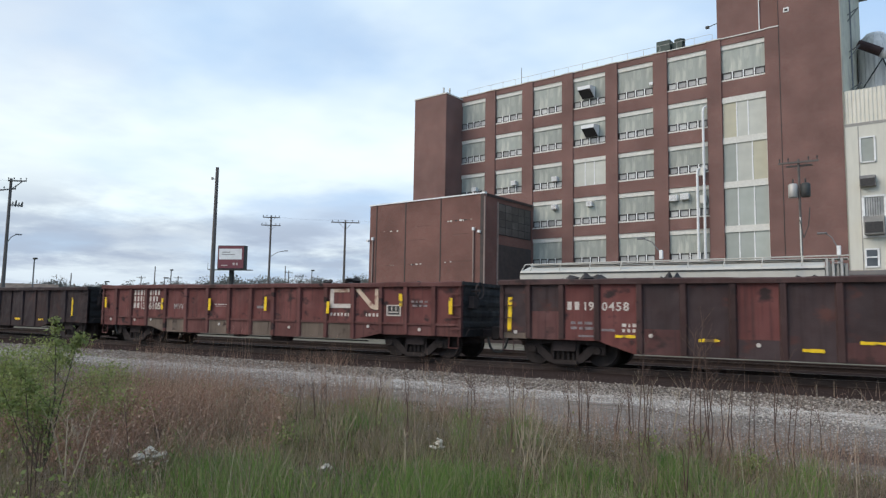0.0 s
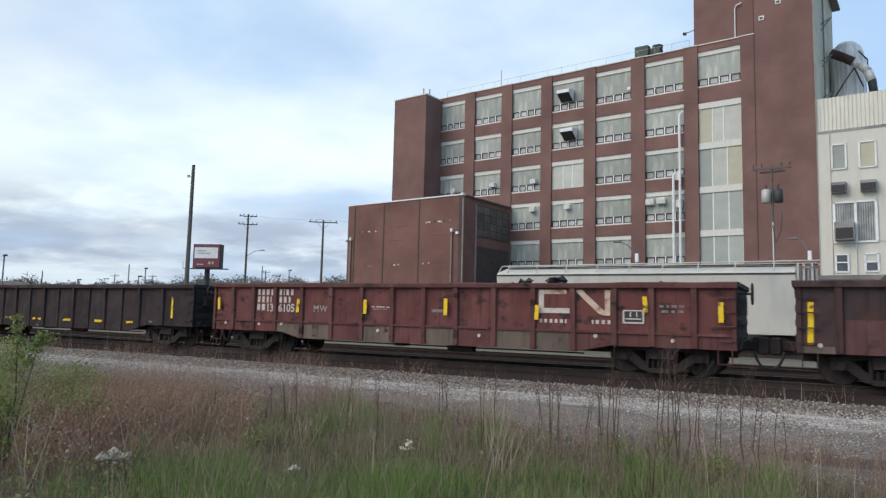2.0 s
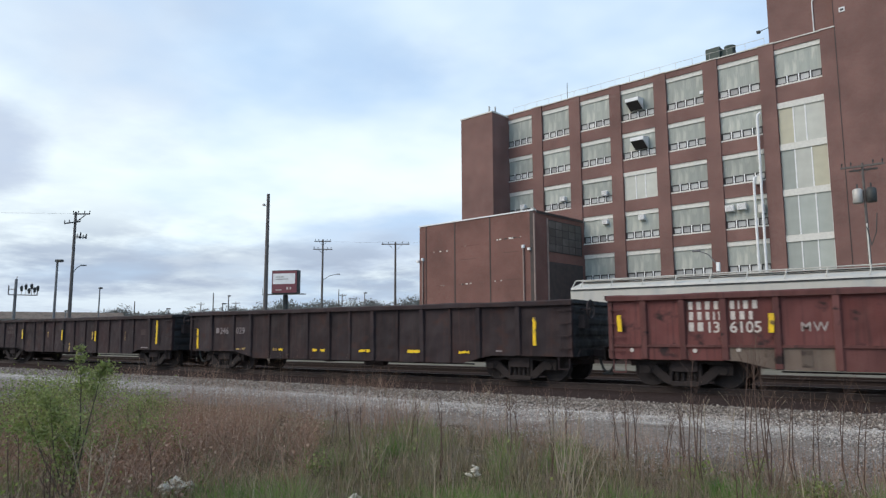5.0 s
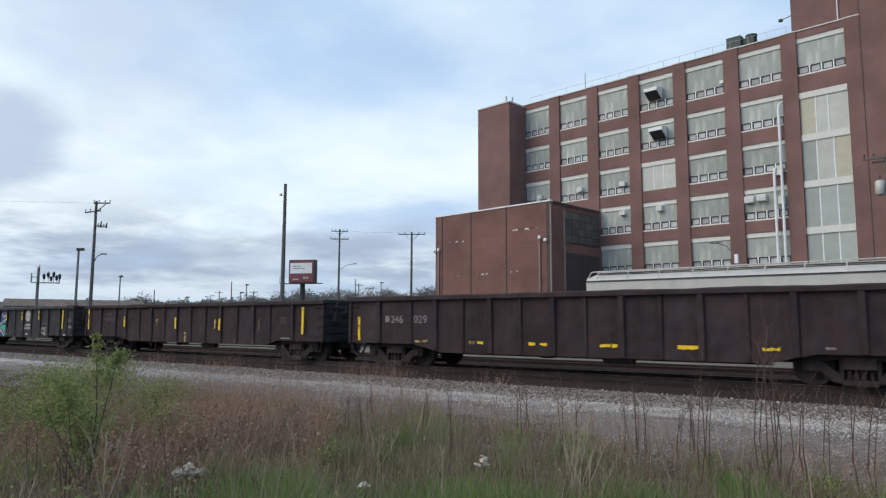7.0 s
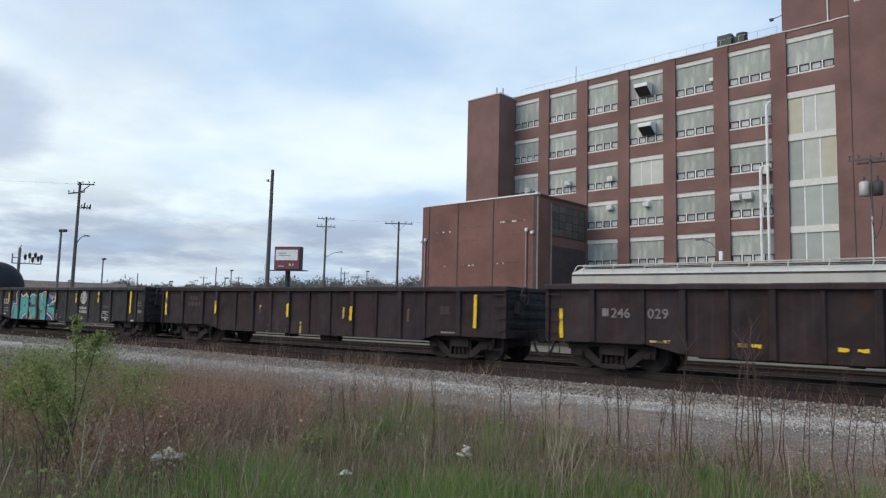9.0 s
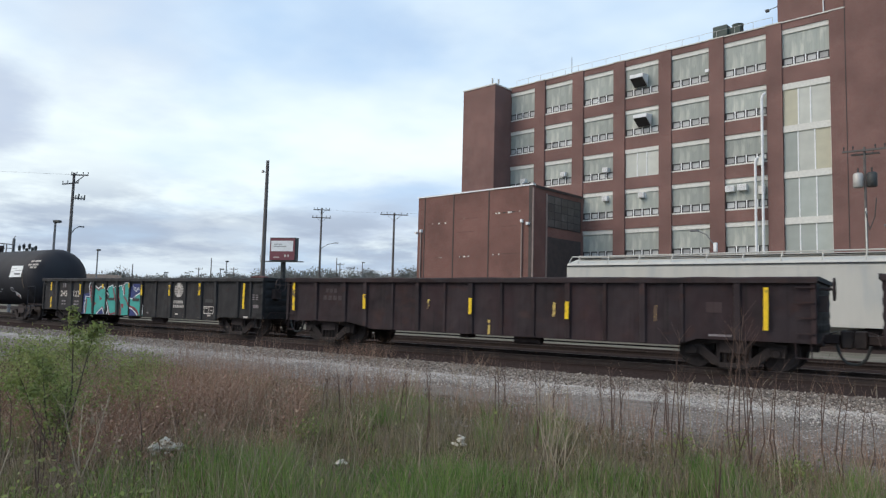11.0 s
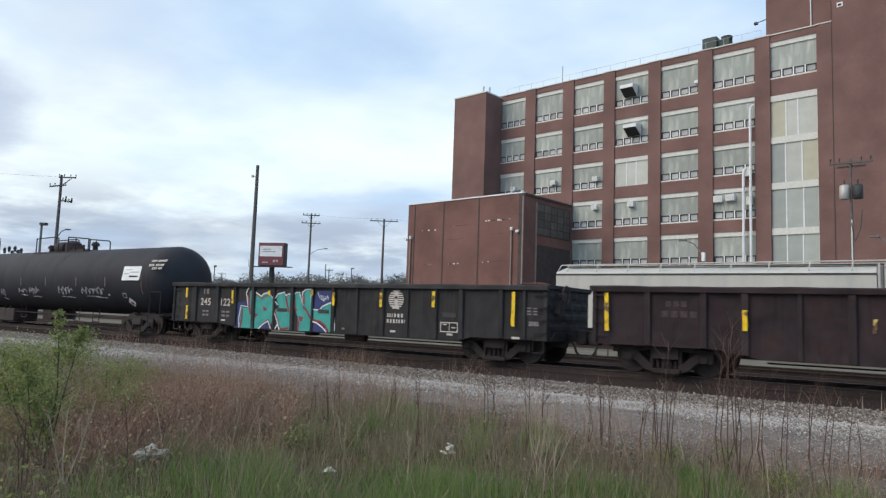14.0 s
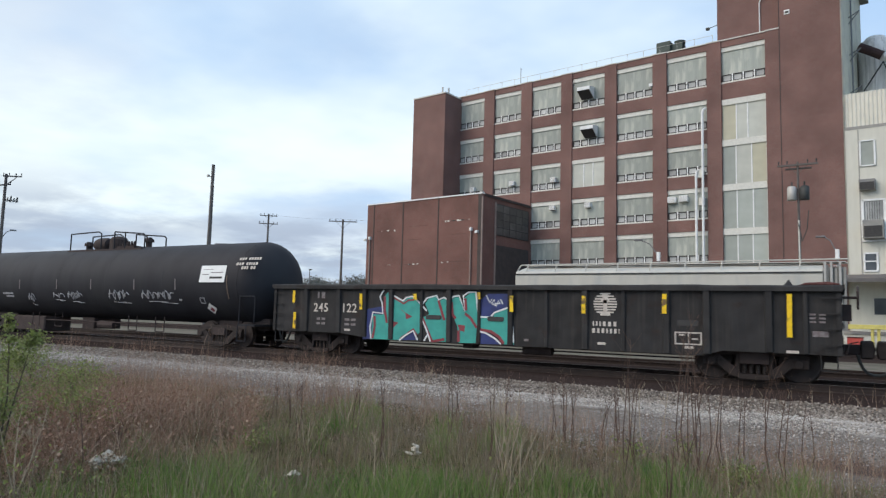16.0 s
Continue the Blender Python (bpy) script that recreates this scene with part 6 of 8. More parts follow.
def build_cars():
    # car with mismatched red and dark panels
    ribs = mirror([-7.18, -6.25, -5.31, -4.24, -3.21, -2.12, -1.08, 0.01], 0.54)
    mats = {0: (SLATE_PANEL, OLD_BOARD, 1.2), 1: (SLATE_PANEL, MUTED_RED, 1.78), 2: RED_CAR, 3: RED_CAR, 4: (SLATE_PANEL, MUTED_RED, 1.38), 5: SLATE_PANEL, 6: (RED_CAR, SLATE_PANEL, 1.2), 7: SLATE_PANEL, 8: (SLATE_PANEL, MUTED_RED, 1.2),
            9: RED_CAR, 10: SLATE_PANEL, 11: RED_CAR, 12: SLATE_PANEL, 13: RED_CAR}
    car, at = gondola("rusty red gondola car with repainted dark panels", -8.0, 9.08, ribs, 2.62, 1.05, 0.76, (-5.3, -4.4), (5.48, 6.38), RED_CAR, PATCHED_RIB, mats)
    stripe(car, at(-7.72), 1.24, 2.15, 0.12, y=-1.425)
    for x, z, w in ((-4.6, 1.19, 0.5), (-2.65, 1.15, 0.46), (-0.52, 1.0, 0.42), (0.6, 1.2, 0.5), (2.6, 1.1, 0.45)):
        stripe(car, at(x), z - 0.045, z + 0.045, w, y=-1.425)
    glyphs(car, at(-6.12), 1.82, (0.17, 0.17), 0.22, LETTER, 0.03)
    painted(car, "19", at(-5.69), 1.82, 0.3, LETTER, 1.02)
    painted(car, "0458", at(-5.19), 1.82, 0.3, LETTER, 1.2)
    bars(car, at(-6.0), 1.46, (0.12, 0.12, 0.2, 0.12), 0.07, LETTER_DIM)
    bars(car, at(-6.0), 1.33, (0.16, 0.1, 0.3), 0.07, LETTER_DIM)
    bars(car, at(-5.8), 1.14, (0.4,), 0.05, LETTER_DIM)
    bars(car, at(-5.2), 1.3, (0.34,), 0.06, LETTER_DIM)
    bars(car, at(-4.68), 1.42, (0.1, 0.04, 0.1), 0.08, LETTER)
    bars(car, at(-4.68), 1.29, (0.07, 0.07, 0.07), 0.08, LETTER)
    for x, z in ((-7.55, 1.22), (-3.98, 1.22), (-1.6, 1.08)):
        part("round_plate", Shape().rod((at(x), -1.43, z), (at(x), -1.4, z), 0.05, 0.05, 12), LETTER, car)
    scrap("dark scrap lumps heaped in an open gondola", 0.5, ((-6.6, -6.2, 2.6), (-5.9, -5.2, 2.6), (-4.9, -4.5, 2.58), (-3.9, -3.3, 2.62), (-0.9, 0.2, 2.54)), 4)

    # red car with large white lettering
    ribs = [-24.77, -23.86, -22.93, -21.83, -20.68, -19.54, -18.46, -17.4, -16.37, -15.22, -14.1, -13.03, -11.98, -11.08, -10.11]
    mats = {i: (RED_CAR, RED_CAR if i in (0, 1, 2) else OLD_BOARD if i in (3, 4, 6, 8, 10, 11) else RED_RIB, 1.35) for i in range(16)}
    car, at = gondola("rusty red gondola car with large worn white lettering", -25.66, -9.2, ribs, 2.59, 1.03, 0.85, (-22.65, -21.9), (-12.95, -12.1), RED_CAR, RED_RIB, mats, belt=1.36)
    for x, z0, z1 in ((-25.36, 1.7, 2.1), (-21.93, 1.66, 2.08), (-19.37, 1.66, 2.08), (-16.66, 1.68, 2.14), (-13.97, 1.62, 2.0), (-11.22, 1.86, 2.24), (-9.52, 1.66, 2.12)):
        stripe(car, at(x), z0, z1, 0.115)
    # company name as plain blocks, car number as figures
    for z, left, right in ((2.19, (0.13, 0.14, 0.15, 0.13), (0.13, 0.05, 0.14, 0.14)), (1.95, (0.14, 0.14, 0.12, 0.06, 0.13), (0.14, 0.15, 0.11))):
        glyphs(car, at(-23.72), z, left, 0.2, LETTER, 0.05)
        glyphs(car, at(-22.8), z, right, 0.2, LETTER, 0.05)
    glyphs(car, at(-23.74), 1.69, (0.17, 0.18), 0.22, LETTER, 0.03)
    painted(car, "13", at(-23.34), 1.67, 0.35, LETTER, 0.9)
    painted(car, "6105", at(-22.82), 1.67, 0.35, LETTER, 0.98)
    painted(car, "MW", at(-21.38), 1.69, 0.28, LETTER_WEAK, 1.2)
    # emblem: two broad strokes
    y0, y1 = -1.424, -1.414
    s = Shape().box(at(-13.95), at(-13.81), y0, y1, 1.8, 2.4).box(at(-13.81), at(-13.12), y0, y1, 1.8, 1.93)
    part("emblem", s, LETTER, car, "worn cream emblem stroke")
    part("emblem", Shape().box(at(-13.81), at(-13.2), y0, y1, 2.29, 2.4), LETTER_TAN, car, "worn cream emblem stroke")
    s = Shape().slab([(at(-12.98), 2.38), (at(-12.36), 1.8), (at(-12.22), 1.76), (at(-12.22), 1.87), (at(-12.8), 2.4)], y0, y1)
    part("emblem", s, LETTER_TAN, car, "worn cream emblem stroke")
    part("emblem", Shape().box(at(-12.215), at(-12.08), y0, y1, 1.76, 2.4), LETTER_TAN, car, "worn cream emblem stroke")
    glyphs(car, at(-13.95), 1.55, (0.11, 0.11, 0.11, 0.11, 0.11, 0.06), 0.1, LETTER, 0.03)
    bars(car, at(-12.75), 1.53, (0.12, 0.12), 0.1, RED_RIB, 0.04)
    glyphs(car, at(-12.55), 1.55, (0.06, 0.12, 0.12, 0.1), 0.1, LETTER, 0.03)
    s = Shape().box(at(-11.75), at(-11.28), y0, y1, 1.6, 1.9)
    pl = part("data_panel", s, SASH, car, "small black data panel with a white frame")
    s = Shape().box(at(-11.77), at(-11.26), y0 - 0.004, y1, 1.58, 1.62).box(at(-11.77), at(-11.26), y0 - 0.004, y1, 1.88, 1.91).box(at(-11.77), at(-11.73), y0 - 0.004, y1, 1.62, 1.88).box(at(-11.3), at(-11.26), y0 - 0.004, y1, 1.62, 1.88).box(at(-11.7), at(-11.33), y0 - 0.004, y1, 1.68, 1.71).box(at(-11.6), at(-11.57), y0 - 0.004, y1, 1.74, 1.86).box(at(-11.45), at(-11.42), y0 - 0.004, y1, 1.74, 1.86)
    part("panel_line", s, LETTER, pl)
    bars(car, at(-10.9), 1.98, (0.1, 0.06, 0.12, 0.1), 0.06, LETTER_DIM)
    bars(car, at(-10.85), 1.86, (0.16, 0.08, 0.14), 0.06, LETTER_DIM)
    bars(car, at(-19.2), 1.86, (0.1, 0.3, 0.14), 0.028, LETTER)
    bars(car, at(-19.15), 1.8, (0.3, 0.14), 0.022, LETTER_WEAK)
    bars(car, at(-17.15), 1.75, (0.36,), 0.09, LETTER_DIM)
    bars(car, at(-17.46), 1.9, (0.025,), 0.35, LETTER)
    for x, z in ((-25.1, 1.25), (-23.6, 1.25), (-22.65, 1.28), (-18.95, 1.18), (-15.65, 1.15), (-12.45, 1.25), (-10.6, 1.2)):
        part("round_plate", Shape().rod((at(x), -1.43, z), (at(x), -1.4, z), 0.05, 0.05, 12), LETTER, car)
    for x in (-16.8, -14.4, -21.4):
        part("patch_plate", Shape().box(at(x), at(x) + 0.22, -1.42, -1.41, 0.92, 1.3), OLD_BOARD, car, "pale bare patch plate")
    scrap("dark scrap lumps heaped in the red gondola", -12.0, ((-15.0, -14.4, 2.6), (-13.9, -13.5, 2.66), (-11.2, -10.9, 2.56)), 9)

    # dark brown car
    ribs = [-41.45, -40.15, -39.2, -38.22, -37.27, -36.3, -35.3, -34.38, -33.4, -32.42, -31.47, -30.47, -29.5, -28.24]
    car, at = gondola("dark brown gondola car with low yellow dashes", -42.75, -26.65, ribs, 2.54, 1.06, 0.83, (-40.05, -39.05), (-30.1, -29.1), DARK_CAR, DARK_CAR, None, thin=(1, 3, 5, 7, 9, 11))
    stripe(car, at(-42.32), 1.14, 1.9, 0.1, y=-1.425)
    stripe(car, at(-27.75), 1.34, 2.09, 0.1, y=-1.425)
    for x, w, m in ((-39.75, 0.48, STRIPE_WORN), (-37.9, 0.2, STRIPE), (-37.62, 0.2, STRIPE), (-35.95, 0.2, STRIPE), (-35.6, 0.2, STRIPE), (-33.85, 0.28, STRIPE), (-33.6, 0.14, STRIPE), (-31.8, 0.48, STRIPE), (-30.0, 0.36, STRIPE)):
        stripe(car, at(x), 1.09, 1.19, w, m, y=-1.425)
    bars(car, at(-28.95), 1.16, (0.2,), 0.05, LETTER_DIM)
    bars(car, at(-41.2), 1.72, (0.17,), 0.2, LETTER_DIM)
    painted(car, "246", at(-40.97), 1.7, 0.33, LETTER_DIM, 1.0)
    painted(car, "029", at(-40.05), 1.7, 0.33, LETTER_DIM, 1.05)

    # purple-brown car with many stripes
    ribs = [-58.72, -57.43, -56.54, -55.45, -54.48, -53.51, -52.59, -51.61, -50.63, -49.63, -48.63, -47.67, -46.74, -45.52]
    car, at = gondola("purple-brown gondola car with upright yellow stripes", -60.1, -43.95, ribs, 2.48, 1.05, 0.88, (-57.2, -56.2), (-46.9, -46.4), BROWN_CAR, DARK_CAR, None, thin=(3, 5, 7, 8, 10, 12))
    for x, z0, z1, m in ((-59.72, 1.37, 2.31, STRIPE), (-56.54, 1.5, 1.96, STRIPE), (-52.58, 1.44, 1.9, STRIPE), (-49.63, 1.4, 1.85, STRIPE), (-44.92, 1.3, 2.24, STRIPE)):
        stripe(car, at(x), z0, z1, 0.105, m)
    for x, z0, z1 in ((-54.1, 1.55, 1.84), (-52.0, 0.9, 1.3), (-50.03, 1.45, 1.82), (-47.37, 1.42, 1.8)):
        stripe(car, at(x), z0, z1, 0.08, STRIPE_WORN, y=-1.425)
    bars(car, at(-58.3), 2.0, (0.12, 0.12, 0.12), 0.13, LETTER_FAINT)
    bars(car, at(-58.4), 1.75, (0.16, 0.16, 0.16, 0.16), 0.15, LETTER_FAINT)
    part("patch_plate", Shape().box(at(-46.2), at(-45.85), -1.418, -1.41, 1.66, 1.9), SLATE_PANEL, car)
    bars(car, at(-46.15), 1.12, (0.5,), 0.05, LETTER_DIM)

    # black car with a sprayed piece
    ribs = [-75.92, -74.63, -73.65, -72.69, -71.65, -70.75, -69.82, -68.89, -67.89, -66.86, -65.91, -64.9, -64.01, -62.73, -62.02]
    car, at = gondola("sooty black gondola car with teal spray-painted panels", -77.28, -61.35, ribs, 2.5, 1.02, 0.89, (-74.5, -73.3), (-64.1, -63.7), BLACK_CAR, BLACK_CAR, None, thin=(4, 6, 8, 10, 14))
    for x, z0, z1 in ((-76.39, 1.92, 2.3), (-76.33, 1.1, 1.62), (-73.74, 1.75, 2.22), (-71.83, 2.05, 2.23), (-69.8, 2.1, 2.28), (-68.83, 1.78, 2.2), (-66.88, 1.78, 2.22), (-64.93, 1.82, 2.28), (-62.32, 1.37, 2.3)):
        stripe(car, at(x), z0, z1, 0.105)
    painted(car, "245", at(-75.64), 1.66, 0.37, LETTER, 1.1)
    painted(car, "122", at(-74.54), 1.66, 0.37, LETTER, 1.1)
    glyphs(car, at(-75.5), 2.06, (0.09, 0.2), 0.22, LETTER_DIM, 0.05)
    for z in (1.4, 1.26):
        bars(car, at(-75.5), z, (0.14, 0.14), 0.07, LETTER_DIM)
        bars(car, at(-74.4), z, (0.18, 0.18), 0.07, LETTER_DIM)
    bars(car, at(-74.4), 1.1, (0.22,), 0.06, LETTER)
    # round emblem of pale bars with an upright in it
    cx, cz, r = at(-66.36), 2.02, 0.29
    e = Shape()
    for i in range(9):
        z = cz - r + 0.03 + i * 0.065
        h = math.sqrt(max(0.0, r * r - (z - cz) ** 2))
        e.box(cx - h, cx + h, -1.422, -1.414, z - 0.019, z + 0.019)
    e.box(cx - 0.05, cx + 0.05, -1.424, -1.414, cz - 0.2, cz + 0.1).box(cx - 0.12, cx + 0.12, -1.424, -1.414, cz - 0.26, cz - 0.18).slab([(cx - 0.12, cz + 0.12), (cx - 0.05, cz + 0.02), (cx + 0.05, cz + 0.02), (cx + 0.12, cz + 0.12)], -1.424, -1.414).rod((cx, -1.425, cz + 0.2), (cx, -1.414, cz + 0.2), 0.08, 0.08, 14)
    part("emblem", e, LETTER, car, "round pale emblem of bars")
    glyphs(car, at(-66.68), 1.48, (0.05, 0.06, 0.05, 0.1, 0.1, 0.1), 0.12, LETTER, 0.03)
    glyphs(car, at(-66.7), 1.31, (0.1, 0.08, 0.09, 0.06, 0.07, 0.09, 0.03), 0.12, LETTER, 0.03)
    p0 = Shape().box(at(-64.72), at(-64.12), -1.42, -1.414, 1.12, 1.15).box(at(-64.72), at(-64.12), -1.42, -1.414, 1.38, 1.41).box(at(-64.72), at(-64.69), -1.42, -1.414, 1.15, 1.38).box(at(-64.15), at(-64.12), -1.42, -1.414, 1.15, 1.38).box(at(-64.42), at(-64.4), -1.42, -1.414, 1.15, 1.38).box(at(-64.62), at(-64.5), -1.42, -1.414, 1.32, 1.36).box(at(-64.34), at(-64.2), -1.42, -1.414, 1.24, 1.27)
    part("data_panel", p0, LETTER, car, "small white-lined data panel")
    part("patch_plate", Shape().box(at(-64.66), at(-64.2), -1.416, -1.41, 1.55, 1.68), SASH, car)
    for x, w in ((-66.55, 0.2), (-64.5, 0.2), (-62.4, 0.24), (-68.5, 0.12)):
        bars(car, at(x), 1.03, (w,), 0.06, LETTER_DIM if w < 0.2 else LETTER)
    for z in (1.85, 1.77, 1.69):
        bars(car, at(-61.95), z, (0.12, 0.12), 0.04, LETTER_DIM)
    bars(car, at(-61.9), 1.4, (0.3,), 0.12, LETTER_DIM)
    spray(car, at)
    part("bent_cap", Shape().slab([(at(-62.15), 2.49), (at(-61.36), 2.49), (at(-61.38), 2.53), (at(-61.6), 2.565), (at(-62.0), 2.545)], -1.47, -1.2), RED_RIB, car, "bent rusty cap plate on the top rail", bevel=0.015)
    scrap("scrap lumps and bent iron in the black gondola", -64.0, ((-62.4, -61.8, 2.43),), 13)
    build_tank()


def ribbon(pts, w, y, mat, car, name="spray_line"):
    """A flat painted stroke of even width."""
    s = Shape()
    ps = [Vector(p) for p in pts]
    closed = (ps[0] - ps[-1]).length < 1e-4
    if closed:
        ps = ps[:-1]
    m = len(ps)
    for i, p in enumerate(ps):
        a = ps[i - 1] if i or closed else p * 2 - ps[1]
        b = ps[(i + 1) % m] if i < m - 1 or closed else p * 2 - ps[-2]
        d = ((p - a).normalized() + (b - p).normalized())
        d = d.normalized() if d.length > 0.2 else (p - a).normalized()
        n = Vector((-d.y, d.x)) * (w / 2)
        for q, yy in ((p - n, y - 0.004), (p + n, y - 0.004), (p + n, y), (p - n, y)):
            s.v.append((q.x, yy, q.y))
    for i in range(m if closed else m - 1):
        a, b = 4 * i, 4 * ((i + 1) % m)
        s.f += [(a + k, b + k, b + (k + 1) % 4, a + (k + 1) % 4) for k in range(4)]
    part(name, s, mat, car)


def spray(car, at):
    """A sprayed piece in teal with red shading and white outlines on a blue ground."""
    y = -1.416

    def fill(mat, layer, name, label, *pts):
        part(name, Shape().slab([(at(px), pz) for px, pz in pts], y - 0.003 * layer, y - 0.003 * layer + 0.004), mat, car, label)

    def line(mat, width, layer, *pts):
        ribbon([(at(px), pz) for px, pz in pts], width, y - 0.003 * layer, mat, car)

    fill(SPRAY_BLUE, 0, "spray_ground", "blue sprayed ground", (-73.69, 0.88), (-73.66, 1.75), (-72.95, 1.87), (-72.94, 1.62), (-73.35, 1.61), (-73.38, 0.89))
    fill(SPRAY_BLUE, 0, "spray_ground", "blue sprayed ground", (-69.82, 2.05), (-69.57, 2.25), (-68.91, 2.26), (-68.90, 1.90), (-69.36, 1.75), (-69.42, 1.61), (-69.81, 1.63))
    fill(SPRAY_BLUE, 0, "spray_ground", "blue sprayed ground", (-69.86, 1.25), (-69.60, 1.20), (-69.32, 1.06), (-69.15, 0.92), (-69.85, 0.90))
    fill(SPRAY_BLUE, 0, "spray_ground", "blue sprayed ground", (-72.35, 0.90), (-71.91, 1.15), (-71.77, 0.93))
    fill(SPRAY_TEAL, 1, "spray_block", "teal sprayed block", (-73.38, 0.89), (-73.36, 1.62), (-73.01, 1.61), (-72.94, 1.65), (-72.97, 2.12), (-72.83, 2.27), (-72.63, 2.14), (-72.26, 2.01), (-72.14, 2.13), (-71.91, 2.14), (-71.75, 1.97), (-71.60, 1.84), (-71.64, 1.49), (-71.66, 1.17), (-71.82, 1.04), (-71.91, 1.18), (-72.16, 1.06), (-72.41, 0.90))
    fill(SPRAY_TEAL, 1, "spray_block", "teal sprayed block", (-71.54, 1.95), (-71.42, 2.12), (-71.15, 2.17), (-71.08, 2.04), (-70.91, 2.11), (-70.80, 2.08), (-70.77, 1.72), (-70.78, 1.31), (-70.82, 0.91), (-71.33, 0.90), (-71.47, 1.21), (-71.62, 1.55), (-71.40, 1.68))
    fill(SPRAY_TEAL, 1, "spray_block", "teal sprayed block", (-70.70, 2.06), (-70.58, 2.15), (-70.41, 2.14), (-70.28, 1.73), (-70.27, 2.15), (-70.09, 2.28), (-69.91, 2.28), (-69.87, 1.79), (-69.84, 1.57), (-69.75, 1.29), (-69.89, 1.29), (-69.91, 0.92), (-70.43, 0.90), (-70.49, 1.37), (-70.60, 1.57), (-70.69, 1.78))
    fill(SPRAY_TEAL, 1, "spray_block", "teal sprayed block", (-69.78, 1.59), (-69.39, 1.62), (-69.36, 1.73), (-69.17, 1.83), (-68.93, 1.89), (-68.84, 1.47), (-68.78, 0.93), (-69.07, 0.92), (-69.18, 1.09), (-69.44, 1.23), (-69.78, 1.30))
    fill(SPRAY_RED, 2, "spray_shade", "dull red sprayed shade", (-72.71, 1.66), (-72.65, 1.44), (-72.43, 1.39), (-72.71, 1.16), (-72.79, 1.43))
    fill(SPRAY_RED, 2, "spray_shade", "dull red sprayed shade", (-72.42, 1.82), (-72.22, 1.70), (-71.96, 1.58), (-72.16, 1.50), (-72.20, 1.67))
    fill(SPRAY_RED, 2, "spray_shade", "dull red sprayed shade", (-70.47, 1.40), (-70.24, 1.38), (-70.26, 1.21), (-70.41, 1.24))
    line(SPRAY_RED, 0.075, 3, (-73.28, 1.57), (-73.26, 1.28), (-73.33, 0.91))
    line(SPRAY_RED, 0.075, 3, (-72.93, 2.15), (-72.92, 1.73), (-72.83, 1.38))
    line(SPRAY_RED, 0.05, 3, (-72.63, 2.12), (-72.26, 1.95), (-72.10, 2.05), (-71.91, 2.06))
    line(SPRAY_RED, 0.075, 3, (-71.61, 1.55), (-71.40, 1.13), (-71.27, 0.91), (-70.88, 0.98))
    line(SPRAY_RED, 0.075, 3, (-71.10, 2.06), (-71.00, 1.77), (-70.90, 1.51))
    line(SPRAY_RED, 0.075, 3, (-70.44, 1.24), (-70.43, 0.93))
    line(SPRAY_RED, 0.075, 3, (-70.67, 2.01), (-70.64, 1.67), (-70.54, 1.56))
    line(SPRAY_RED, 0.075, 3, (-70.25, 1.71), (-70.07, 1.58), (-69.88, 1.33))
    line(SPRAY_RED, 0.075, 3, (-69.78, 1.29), (-69.44, 1.24), (-69.21, 1.11), (-69.07, 0.94))
    line(SPRAY_RED, 0.05, 3, (-69.33, 1.61), (-69.08, 1.60))
    line(SPRAY_RED, 0.05, 3, (-72.35, 0.94), (-71.91, 1.23), (-71.78, 1.06))
    line(SPRAY_RED, 0.075, 3, (-70.25, 2.12), (-70.22, 1.79))
    line(SPRAY_WHITE, 0.045, 4, (-73.38, 0.89), (-73.43, 1.22), (-73.34, 1.68), (-72.98, 1.65), (-73.02, 1.95), (-73.10, 2.12), (-73.03, 2.26), (-72.96, 2.33))
    line(SPRAY_WHITE, 0.045, 4, (-72.73, 2.22), (-72.29, 2.03), (-72.18, 2.12), (-71.98, 2.16), (-71.85, 2.08), (-71.68, 1.94), (-71.47, 1.75))
    line(SPRAY_WHITE, 0.045, 4, (-71.65, 1.92), (-71.47, 2.12), (-71.16, 2.19), (-71.10, 2.07), (-70.92, 2.14), (-70.80, 2.06))
    line(SPRAY_WHITE, 0.045, 4, (-70.74, 1.88), (-70.73, 2.04), (-70.62, 2.17), (-70.44, 2.19), (-70.26, 1.76), (-70.31, 2.19), (-70.15, 2.29), (-69.93, 2.30), (-69.90, 2.10), (-69.84, 1.64))
    line(SPRAY_WHITE, 0.045, 4, (-69.81, 1.63), (-69.50, 1.62), (-69.42, 1.60))
    line(SPRAY_WHITE, 0.045, 4, (-69.45, 1.65), (-69.36, 1.75), (-68.93, 1.90))
    line(SPRAY_WHITE, 0.045, 4, (-68.94, 1.66), (-68.82, 1.37), (-68.79, 0.98))
    line(SPRAY_WHITE, 0.045, 4, (-69.86, 1.25), (-69.60, 1.20), (-69.32, 1.06), (-69.15, 0.92))
    line(SPRAY_WHITE, 0.045, 4, (-72.38, 0.89), (-72.16, 1.05), (-71.91, 1.18), (-71.75, 0.92))
    line(SPRAY_WHITE, 0.045, 4, (-71.64, 1.52), (-71.47, 1.23), (-71.33, 0.90))
    line(SPRAY_WHITE, 0.045, 4, (-71.54, 0.91), (-71.43, 1.09))
    for a, b in ((-71.5, -71.0), (-69.56, -69.08)):
        part("slot", Shape().slab([(at(a), 1.55), (at(a) + 0.03, 1.52), (at(b) - 0.03, 1.52), (at(b), 1.55), (at(b), 1.61), (at(b) - 0.03, 1.64), (at(a) + 0.03, 1.64), (at(a), 1.61)], y - 0.022, y), SASH, car, "dark oblong slot")
    line(SPRAY_WHITE, 0.026, 2, (-69.61, 2.21), (-69.50, 2.01), (-69.44, 2.11))
